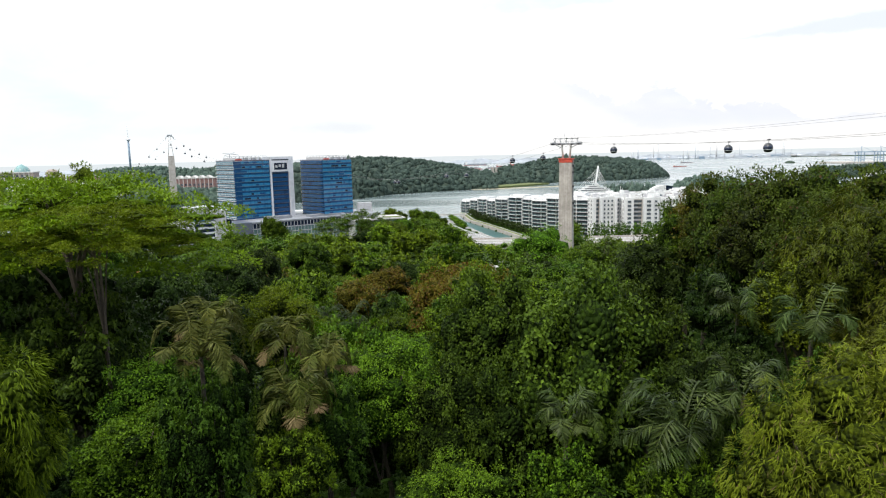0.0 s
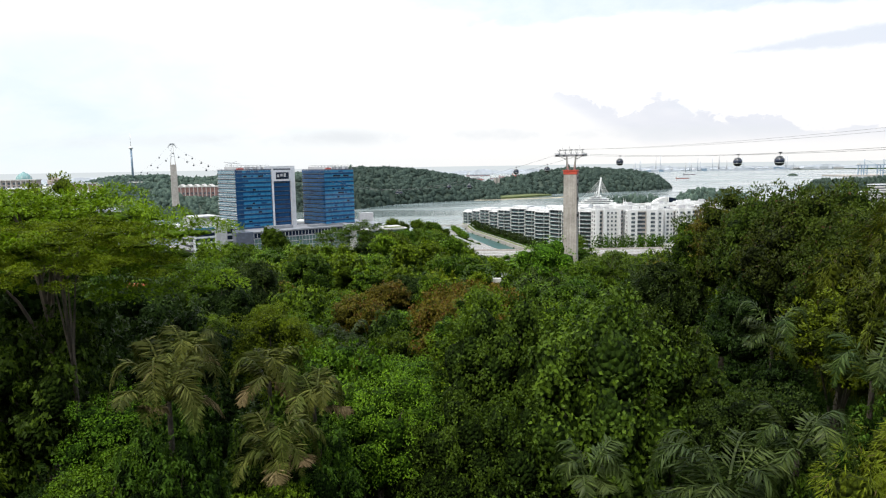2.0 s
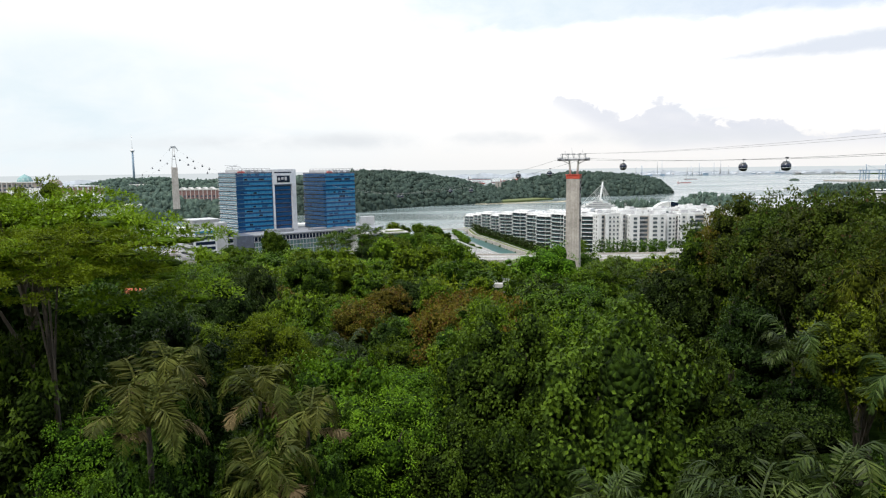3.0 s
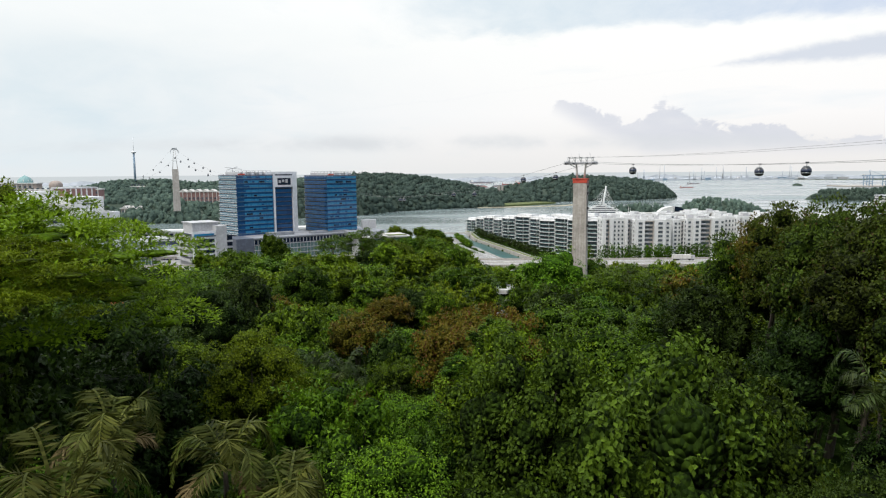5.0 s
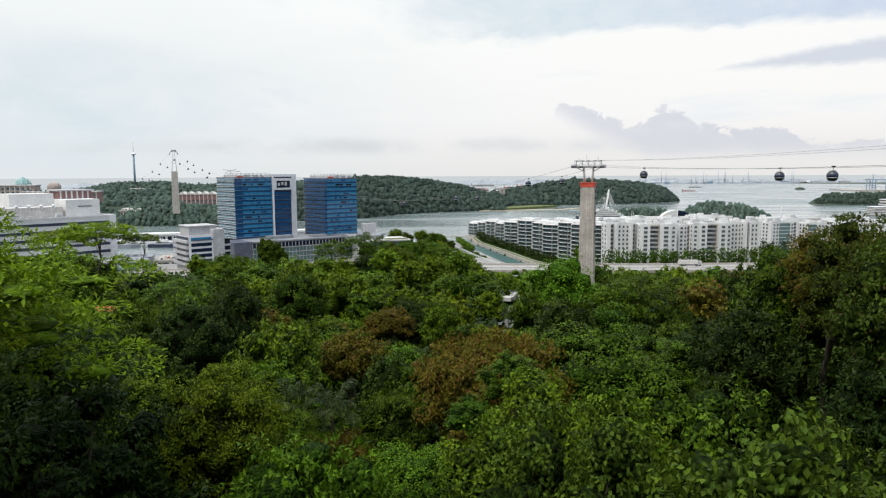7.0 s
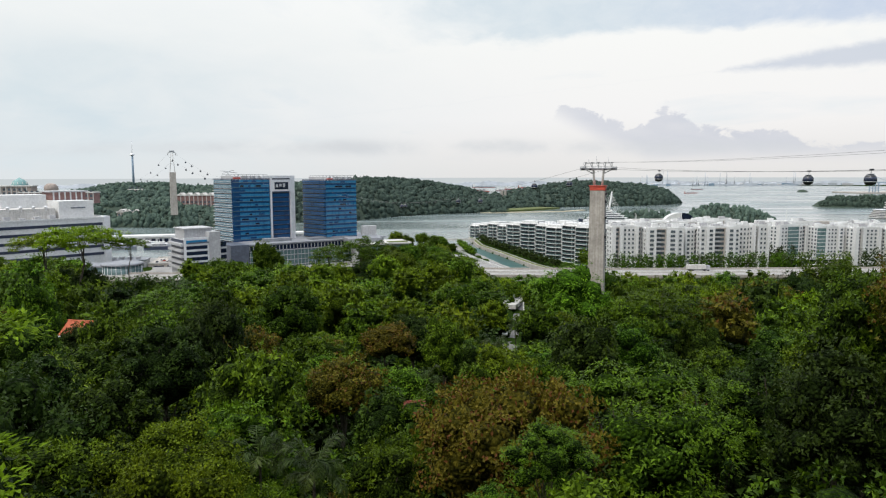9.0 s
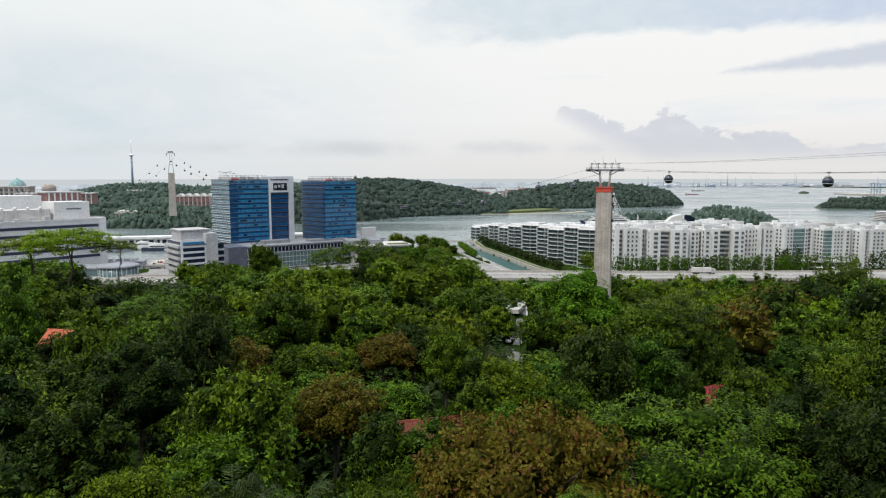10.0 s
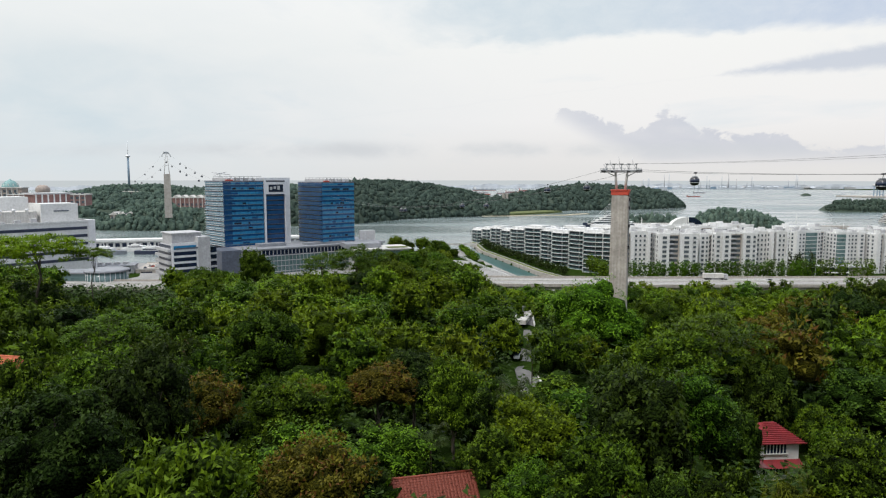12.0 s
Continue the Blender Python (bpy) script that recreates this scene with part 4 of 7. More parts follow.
# --- palms ---
def frond(rng, direction, length, rise, size):
    """One pinnate frond: an arching rib with two rows of hanging leaflets."""
    n, droop, bend = 44, rng.uniform(-0.25, 0.35), rng.uniform(-0.5, 0.5)
    t = np.linspace(0, 1, n)
    a = direction + bend * t
    d = np.stack([np.cos(a), np.sin(a), np.zeros(n)], 1)
    along = d * (length * (t - 0.22 * t ** 3))[:, None] + np.array([0, 0, 1.0]) * (length * (rise * t - (rise + droop) * t ** 2.2))[:, None]
    tang = unit(np.gradient(along, axis=0))
    side = unit(np.cross(tang, [0, 0, 1.0]))
    nor = np.cross(side, tang)
    w = (0.05 * (1 - t) + 0.012)[:, None]
    ribs = np.stack([along[:-1] - side[:-1] * w[:-1], along[:-1] + side[:-1] * w[:-1], along[1:] + side[1:] * w[1:], along[1:] - side[1:] * w[1:]], 1)
    out = [ribs.reshape(-1, 3)]
    keep = t > 0.14
    m = int(keep.sum())
    for s in (-1, 1):
        lean = unit(side[keep] * s + tang[keep] * rng.uniform(0.4, 0.9) - np.array([0, 0, 1.0]) * rng.uniform(0.1, 0.7, (m, 1)) + rng.normal(size=(m, 3)) * 0.14)
        ln = size * np.sin(np.pi * (0.16 + 0.76 * t[keep])) * rng.uniform(0.8, 1.15, m)
        v, _ = leaf_arrays(along[keep], lean, nor[keep] + rng.normal(size=(m, 3)) * 0.25, ln, np.full(m, 0.075) + 0.03 * rng.random(m))
        out.append(v)
    return np.concatenate(out)


def palm(x, y, top, length, count, dry, seed, label):
    rng = np.random.default_rng(seed)
    root = thing("palm", Matrix.Translation((x, y, top)), label, "palm", "palms among the forest")
    z = top - ground_z(x, y)
    part("trunk", add_lathe(bmesh.new(), [(0.17, -z - 0.6), (0.13, -z * 0.6), (0.11, -0.9), (0.08, 0.1)], 9), BARK, root)
    for k in range(count):
        a = 2.39996 * k + rng.uniform(-0.35, 0.35)
        rise = 2.8 - 2.7 * k / count + rng.uniform(-0.3, 0.3)
        v = frond(rng, a, length * rng.uniform(0.75, 1.12), rise, 0.19 * length + 0.28)
        old = k > count * (0.80 if dry else 0.95)
        o = new("frond", array_mesh("frond", v, np.arange(len(v)).reshape(-1, 4), DRY_PALM if old else OLIVE_PALM if dry else PALM_LEAF))
        o.parent = root
    return root


GREEN_PALM = "grey-green feather palm with arching fronds among trees"
DRY_PALM_LABEL = "yellowing feather palm with dry hanging fronds"
palm(14.2, -29.0, 61.2, 3.9, 18, False, 1, GREEN_PALM)
palm(11.8, -32.5, 57.6, 2.8, 12, False, 2, GREEN_PALM)
palm(17.0, -29.0, 63.4, 2.5, 10, False, 3, GREEN_PALM)
palm(21.5, -26.5, 65.4, 2.7, 11, False, 4, GREEN_PALM)
palm(23.6, -13.7, 63.4, 3.0, 14, False, 5, GREEN_PALM)
palm(9.1, -27.0, 61.4, 2.4, 11, False, 6, GREEN_PALM)
palm(-8.6, -27.6, 65.4, 2.7, 17, True, 7, DRY_PALM_LABEL)
palm(-4.5, -26.5, 62.2, 2.7, 16, True, 8, DRY_PALM_LABEL)
palm(-6.0, -21.5, 64.2, 2.5, 14, True, 9, DRY_PALM_LABEL)
palm(-10.2, -21.5, 65.2, 2.5, 14, True, 17, DRY_PALM_LABEL)
palm(-3.6, -22.4, 63.2, 2.4, 14, True, 16, DRY_PALM_LABEL)
palm(-8.0, 21.0, 54.5, 3.4, 14, False, 10, GREEN_PALM)
palm(-13.5, 27.0, 53.0, 3.2, 14, False, 11, GREEN_PALM)
palm(10.5, 96.0, 43.5, 4.0, 14, False, 12, GREEN_PALM)
palm(-1.5, 80.0, 42.5, 3.2, 12, False, 13, GREEN_PALM)
palm(-63.0, 118.0, 45.0, 3.6, 12, False, 14, GREEN_PALM)
palm(20.5, 150.0, 34.5, 3.6, 12, False, 15, GREEN_PALM)


# --- undergrowth that closes the gaps between the trunks ---
def undergrowth():
    rng = np.random.default_rng(11)
    n = 75000
    y = -50 + 400 * rng.random(n) ** 1.6
    reach = 0.72 * (y + 60) + 12
    x = (rng.random(n) * 2 - 1) * reach
    keep = np.array([not open_ground(a, b) for a, b in zip(x, y)])
    x, y = x[keep], y[keep]
    n = len(x)
    far = 0.19 + (y + 50) * 0.0024
    z = np.array([ground_z(a, b) for a, b in zip(x, y)]) + rng.random(n) ** 0.7 * 6.0
    a = rng.uniform(0, 6.283, n)
    axis = np.stack([np.cos(a), np.sin(a), rng.uniform(-0.6, 0.5, n)], 1)
    v, f = leaf_arrays(np.stack([x, y, z], 1), axis, np.array([0, 0, 1.0]) + rng.normal(size=(n, 3)) * 0.4, far * rng.uniform(1, 2.2, n), far * rng.uniform(0.7, 1.3, n), 3)
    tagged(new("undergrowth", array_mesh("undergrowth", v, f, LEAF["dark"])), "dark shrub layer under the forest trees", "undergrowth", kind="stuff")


undergrowth()

# ---- buildings by the shore ----
def turned(x, y, z, degrees):
    return pose(x, y, z, 0, 0, degrees)


def face_frame(x, y, degrees):
    """Pose whose x axis runs along a facade from its near corner and whose y axis runs back into the building."""
    return turned(x, y, 0, degrees)


def curtain_tower(x, y, turn, wide, deep, z0, z1, floors, label, portal=None, side=None, shade=None):
    """Glass office tower: a band of panes and a ledge for every floor on its two seen faces."""
    t = thing("office_tower", face_frame(x, y, turn), label, "office tower", "twin glass office towers")
    h = (z1 - z0) / floors
    part("core", box(0.35, 0.35, z0 - 18, wide - 0.35, deep - 0.35, z1 - 0.3), DARK_GLASS, t)
    rng = random.Random(int(wide * 10))
    for k in range(floors):
        za = z0 + k * h
        # front face: panes in bays
        bays = 5
        for b in range(bays):
            xa, xb = wide * b / bays, wide * (b + 1) / bays
            # portal tower's first bay: navy panes put a dark reflection into the colour
            part("pane", box(xa + 0.12, 0.0, za + h * 0.46, xb - 0.12, 0.4, za + h * 0.98), NAVY_GLASS if b == 0 and portal else BLUE_GLASS, t)
        part("spandrel", box(0.1, 0.12, za, wide - 0.1, 0.5, za + h * 0.46), NAVY_GLASS, t)
        for _ in range(rng.choice((0, 1, 1, 2, 3))):
            xa = rng.uniform(0.08, 0.75) * wide
            part("open_blind", box(xa, -0.04, za + h * 0.5, xa + rng.uniform(1.5, 6), 0.1, za + h * 0.85), rng.choice((DARK_GLASS, NAVY_GLASS)), t)
        part("ledge", box(-0.15, -0.45, za + h * 0.40, wide + 0.1, 0.2, za + h * 0.49), PALE_GLASS, t)
        # side face: paler panes with projecting sunshades
        for b in range(4):
            ya, yb = deep * b / 4, deep * (b + 1) / 4
            part("side_pane", box(0.0, ya + 0.15, za + h * 0.28, 0.4, yb - 0.15, za + h * 0.98), side or PALE_GLASS, t)
        part("side_spandrel", box(0.1, 0.4, za, 0.5, deep - 0.1, za + h * 0.28), DARK_GLASS, t)
        part("sunshade", box(-0.8, -0.5, za + h * 0.64, 0.25, deep + 0.6, za + h * 0.67), shade or SILVER, t)
        part("sunshade", box(-0.8, -0.5, za + h * 0.24, 0.25, deep + 0.6, za + h * 0.275), shade or SILVER, t)
        part("back_band", box(wide - 0.3, 0.5, za + h * 0.3, wide + 0.02, deep - 0.4, za + h * 0.95), BLUE_GLASS, t)
    part("parapet", box(-0.2, -0.2, z1, wide + 0.2, deep + 0.2, z1 + 0.9), DARK_PANEL, t)
    part("roof_screen", box(wide * 0.15, 3, z1 + 0.9, wide * 0.9, deep - 3, z1 + 3.0), GREY_PANEL, t)
    for k in range(7):
        part("roof_unit", box(wide * (0.12 + 0.11 * k), 1.2, z1 + 0.9, wide * (0.12 + 0.11 * k) + 2.0, 3.6, z1 + 2.2 + 0.5 * (k % 3), 0.05), SILVER if k % 2 else GREY_PANEL, t)
    part("red_roof_unit", box(wide * 0.08, 0.9, z1 + 0.9, wide * 0.26, 2.0, z1 + 1.8), RED_PAINT, t)
    for sy in (1.5, deep * 0.5, deep - 2.0):
        part("roof_frame_rail", box(wide * 0.2, sy - 0.12, z1 + 4.0, wide * 0.97, sy + 0.12, z1 + 4.25), STEEL, t)
        for k in range(8):
            xa = wide * (0.2 + 0.11 * k)
            part("roof_frame_post", box(xa - 0.1, sy - 0.1, z1 + 0.9, xa + 0.1, sy + 0.1, z1 + 4.0), STEEL, t)
    if portal:
        wa, wb, top = portal
        jib = part("cleaning_jib", beam((wide * 0.25, deep * 0.7, z1 + 2.5), (wide * 0.25, deep * 0.7, z1 + 6.0), 0.35), STEEL, t)
        part("jib_arm", beam((wide * 0.05, deep * 0.7, z1 + 7.2), (wide * 0.5, deep * 0.7, z1 + 5.4), 0.25), STEEL, jib)
        part("jib_arm", beam((wide * 0.1, deep * 0.7, z1 + 5.0), (wide * 0.4, deep * 0.7, z1 + 7.6), 0.2), STEEL, jib)
        part("portal_post", box(wa, -0.6, z0 - 1, wa + 1.6, deep * 0.7, top), SILVER, t)
        part("portal_post", box(wb - 4.2, -0.6, z0 - 1, wb, deep * 0.7, top), SILVER, t)
        part("portal_head", box(wa + 1.6, -0.6, top - 13, wb - 4.2, deep * 0.7, top), SILVER, t)
        part("portal_step", box(wa - 6.5, 0.3, z1 - 5.5, wa, deep * 0.6, top - 0.05), SILVER, t)
        part("dark_slot", box(wa + 1.8, -0.75, top - 3.2, wb - 4.4, -0.55, top - 2.2), DARK_GLASS, t)
        s = part("sign_board", box(wa + 4.0, -0.8, top - 11.3, wb - 6.2, -0.58, top - 5.4), DARK_GLASS, t, "dark sign board with pale shapes")
        for k in range(3):
            xa = wa + 4.9 + k * 3.3
            part("sign_shape", box(xa, -0.92, top - 9.6 + 0.6 * (k % 2), xa + 2.2, -0.79, top - 7.2 + 0.4 * k), GREY_PANEL, s)
        part("recess_wall", box(wa + 1.6, 1.4, z0 - 1, wb - 4.2, deep * 0.6, top - 13), DARK_GLASS, t)
        for k in range(floors - 2):
            za = z0 + k * h
            part("recess_pane", box(wa + 1.9, 1.1, za + h * 0.25, wb - 4.5, 1.45, za + h * 0.95), NAVY_GLASS, t)
            part("recess_ledge", box(wa + 1.7, 0.95, za + h * 0.12, wb - 4.3, 1.38, za + h * 0.22), DARK_PANEL, t)
    return t


TURN = 43
curtain_tower(-165.5, 505, TURN, 33.4, 32.0, 22.5, 72.0, 13, "blue glass office tower with a silver portal and sign", portal=(33.6, 56.4, 75.2))
curtain_tower(-95.5, 530, TURN, 30.8, 36.0, 22.5, 71.0, 13, "blue glass office tower with projecting floor ledges", side=NAVY_GLASS, shade=PALE_GLASS)

# podium in front of and between the towers
pod = thing("podium_building", face_frame(-157, 478, 36), "low glass podium building with a slate corner block", "office building")
part("body", box(12, 1, 0, 132, 48, 21.5), DARK_PANEL, pod)
part("corner_block", box(-2.5, -1.5, 0, 11.5, 26, 22.8), DARK_PANEL, pod, "slate-blue blank corner block")
part("roof_deck", box(10, -0.6, 21.5, 134, 50, 22.6), ROOF_GREY, pod)
part("louvre_band", box(12, 0.4, 17.6, 132, 0.9, 20.8), DARK_GLASS, pod)
for k in range(40):
    part("louvre", box(12.4 + k * 3.0, 0.0, 17.6, 12.9 + k * 3.0, 0.5, 20.8), GREY_PANEL, pod)
for k in range(4):
    for b in range(10):
        part("pane", box(12.3 + b * 12, -1.2, 1.2 + 4.0 * k, 24.0 + b * 12, 0.3, 4.6 + 4.0 * k), GREEN_GLASS, pod)
    part("ledge", box(11.6, -1.7, 4.75 + 4.0 * k, 132.5, 0.3, 5.05 + 4.0 * k), GREY_PANEL, pod)
for k in range(41):
    part("mullion", box(12.2 + 3.0 * k, -1.5, 1.0, 12.45 + 3.0 * k, -1.1, 17.2), GREY_PANEL, pod)
part("plant_screen", box(30, 12, 22.6, 52, 20, 25.0), ROOF_GREY, pod)
part("plant_screen", box(66, 6, 22.6, 100, 14, 24.4), ROOF_GREY, pod)

annex = thing("podium_annex", face_frame(-66, 505, 20), "pale flat-roofed annex with glazed front", "office building")
part("body", box(0, 1, 0, 42, 26, 20), GREY_PANEL, annex)
part("roof_slab", box(-1, -1.2, 20, 44, 28, 21.0), PALE_CONCRETE, annex)
part("upper_roof", box(-6, 8, 21, 22, 30, 24.5), ROOF_GREY, annex)
part("roof_garden", box(26, 2, 21.0, 42, 10, 21.5), GRASS, annex)
for b in range(8):
    part("pane", box(0.4 + 5.2 * b, 0.4, 11, 5.2 + 5.2 * b, 1.1, 19), GREEN_GLASS, annex)
part("roof_lattice", box(10, 28, 25.5, 22, 34, 33.0), GREY_PANEL, annex)


def low_office():
    """Grey stepped office with ledged side and blue window strips."""
    t = thing("low_office", face_frame(-174.5, 428, 40), "grey panelled office with blue window strips and stepped side", "office building")
    part("body", box(0, 0, 0, 23.5, 28, 31.5), GREY_PANEL, t)
    part("penthouse", box(2, 5, 31.5, 21, 24, 38.6), GREY_PANEL, t)
    part("penthouse_roof", box(1.2, 4.2, 38.6, 21.8, 24.8, 39.3), GREY_PANEL, t)
    part("front_frame", box(-0.4, -0.8, 12, 16.5, 0.2, 33.2), SILVER, t)
    part("right_wing", box(16.5, -1.6, 0, 24.5, 20, 36.6), GREY_PANEL, t)
    for k in range(5):
        part("window_strip", box(1.0, -0.95, 13.4 + 3.9 * k, 15.4, -0.6, 15.8 + 3.9 * k), BLUE_GLASS if k == 4 else DARK_GLASS, t)
        part("side_ledge", box(-2.4, -0.4, 11.6 + 4.0 * k, 0.2, 27.0, 13.4 + 4.0 * k), GREY_PANEL, t)
        part("side_window", box(-0.2, 1.0, 13.4 + 4.0 * k, 0.1, 26.0, 15.6 + 4.0 * k), DARK_GLASS, t)
    part("balcony_band", box(2.0, -1.3, 29.0, 20, -0.7, 30.0), DARK_PANEL, t)
    part("dark_link", box(24.5, 2, 0, 30, 22, 29), DARK_GLASS, t)
    for k in range(6):
        part("link_floor", box(24.4, 1.7, 4.4 * k + 2.0, 30.2, 2.1, 4.4 * k + 3.4), GREY_PANEL, t)


low_office()


def shopping_mall():
    """Large white mall with long dark window strips and set-back roof blocks."""
    t = thing("shopping_mall", face_frame(-249.5, 478, 49), "large white shopping mall with dark strip windows", "shopping mall")
    part("body", box(-120, 0, 0, 0, 70, 44), WHITE, t)
    part("parapet", box(-120, -0.3, 44, 0.5, 0.5, 45.2), WHITE, t)
    part("parapet", box(-0.4, 0.5, 44, 0.5, 70, 45.2), WHITE, t)
    for k, (z, a) in enumerate(((40.0, -118), (34.6, -118), (29.0, -118), (23.6, -118), (18.0, -110))):
        part("window_strip", box(a, -0.25, z - 1.1, -5.0, 0.2, z + 0.9), HULL_BLUE, t, "long navy glazed strip")
    part("end_pier", box(-4.2, -0.5, 0, 0.4, 6, 45.4), SILVER, t)
    part("roof_deck", box(-119, 1, 44.0, -1, 69, 44.5), PALE_CONCRETE, t)
    part("roof_hall", box(-75, 14, 44.5, -32, 36, 52.0), PALE_CONCRETE, t)
    for k in range(5):
        part("roof_vent", add_lathe(bmesh.new(), [(1.0, 50.0), (1.0, 52.6), (1.6, 53.0), (0.6, 54.0)], 10, (-70 + 8 * k, 14.5)), SILVER, t)
    part("roof_block", box(-30, 12, 44.5, -6, 44, 57.0), WHITE, t)
    part("roof_block", box(-60, 36, 44.5, -30, 60, 61.5), WHITE, t)
    part("roof_block", box(-110, 30, 44.5, -78, 58, 58.5), WHITE, t)
    for k in range(9):
        part("roof_unit", box(-115 + 9.5 * k, 5, 44.5, -111 + 9.5 * k, 9, 46.0 + 0.7 * (k % 3)), GREY_PANEL, t)
    pav = part("brick_pavilion", box(-26, 36, 57.0, -2, 56, 63.0), BRICK_RED, t, "small red-brick roof pavilion")
    part("pavilion_roof", prism([(-27.5, 34.5), (-0.5, 34.5), (-0.5, 57.5), (-27.5, 57.5)], 63.0, 64.0), GREY_PANEL, pav)
    for k in range(6):
        part("pilaster", box(-25.4 + 4.0 * k, 35.5, 57.0, -24.4 + 4.0 * k, 36.2, 63.0), WHITE, pav)
    part("stair_sign", box(-22, 11.5, 51.5, -12, 12.1, 52.3), DARK_PANEL, t)


shopping_mall()


def curved_hall():
    t = thing("glass_drum_hall", turned(-224, 442, 0, 0), "low round glass hall under a grey flat roof", "pavilion")
    part("drum", add_lathe(bmesh.new(), [(13, 2), (13, 13.5)], 28), GREEN_GLASS, t)
    part("roof_disc", add_lathe(bmesh.new(), [(14, 13.5), (14, 14.4), (12, 15.0)], 28), ROOF_GREY, t)
    part("side_wing", box(-36, -8, 2, -10, 10, 12.5), GREEN_GLASS, t)
    part("wing_roof", box(-37, -9, 12.5, -9, 11, 13.4), ROOF_GREY, t)
    for k in range(14):
        a = math.pi + math.pi * k / 13
        part("mullion", beam((13.1 * math.cos(a), 13.1 * math.sin(a), 2), (13.1 * math.cos(a), 13.1 * math.sin(a), 13.4), 0.16), SILVER, t)


curved_hall()


def car_deck():
    """Low open deck and sheds beside the quay."""
    t = thing("car_park_deck", turned(-232, 500, 0, 12), "grey concrete parking deck with low sheds", "car park")
    part("deck", box(0, 0, 0, 90, 40, 6.0), CONCRETE, t)
    part("parapet", box(0, -0.4, 6.0, 90, 0.0, 7.0), PALE_CONCRETE, t)
    part("parapet", box(0, 40, 6.0, 90, 40.4, 7.0), PALE_CONCRETE, t)
    part("stair_house", box(22, 20, 6.0, 30, 28, 10), GREY_PANEL, t)
    for k in range(8):
        part("opening", box(4 + 10.4 * k, -0.2, 1.5, 12 + 10.4 * k, 0.3, 4.5), DARK_GLASS, t)


car_deck()


def small_car(x, y, z, turn, paint, label):
    c = thing("parked_car", turned(x, y, z, turn), label, "car", "parked cars")
    bm = prism([(-0.85, -2.1), (0.85, -2.1), (0.85, 2.1), (-0.85, 2.1)], 0.3, 0.95)
    bmesh.ops.bevel(bm, geom=bm.edges[:], offset=0.12, segments=2, affect="EDGES")
    part("body", bm, paint, c)
    bm = box(-0.75, -1.2, 0.95, 0.75, 1.1, 1.5)
    bmesh.ops.bevel(bm, geom=bm.edges[:], offset=0.25, segments=2, affect="EDGES")
    part("cabin", bm, DARK_GLASS, c)
    for sx in (-0.8, 0.8):
        for sy in (-1.3, 1.3):
            w = part("wheel", beam((sx - 0.12, sy, 0.33), (sx + 0.12, sy, 0.33), 0.33, 0.33, 12), CABIN_DARK, c)
    return c


rc = random.Random(9)
for k in range(26):
    u, v = 5 + rc.random() * 80, 4 + rc.random() * 32
    a = radians(12)
    paint, tone = rc.choice([(WHITE, "white"), (SILVER, "silver"), (GREY_PANEL, "grey"), (RED_PAINT, "red"), (HULL_BLUE, "navy")])
    small_car(-232 + u * math.cos(a) - v * math.sin(a), 500 + u * math.sin(a) + v * math.cos(a), 6.0, 12 + rc.choice((0, 90)), paint, tone + " parked car on the concrete deck")

for n, (x, y, w, d, h, mat, label) in enumerate([
    (-330, 545, 34, 16, 8, GREY_PANEL, "grey service building with roof plant"), (-150, 600, 40, 22, 9, GREY_PANEL, "grey low terminal building"),
    (-262, 492, 30, 16, 9, GREY_PANEL, "grey low entrance block")]):
    t = thing("wharf_building", turned(x, y, 0, 14), label, "low building")
    part("body", box(0, 0, 0, w, d, h), mat, t)
    part("roof", box(-0.8, -0.8, h, w + 0.8, d + 0.8, h + 0.8), ROOF_GREY, t)
    part("window_band", box(2, -0.2, h * 0.55, w - 2, 0.2, h * 0.8), DARK_GLASS, t)
    for k in range(4):
        part("roof_unit", box(w * (0.12 + 0.2 * k), d * 0.3, h + 0.8, w * (0.12 + 0.2 * k) + 3.5, d * 0.55, h + 2.6), GREY_PANEL, t)

# long white ferry pier shed
pier = thing("pier_shed", turned(-365, 680, 0, 14), "long white pier shed with a row of openings", "pier shed")
part("pier_deck", box(-4, -5, -4.5, 254, 17, 1.8), CONCRETE, pier)
part("wall", box(0, 0, 1.8, 250, 12, 9.5), WHITE, pier)
part("roof", box(-2, -2.5, 9.5, 252, 14.5, 11.5), WHITE, pier)
for k in range(38):
    part("opening", box(2 + 6.5 * k, -0.25, 4.0, 6.2 + 6.5 * k, 0.25, 7.8), DARK_GLASS, pier)


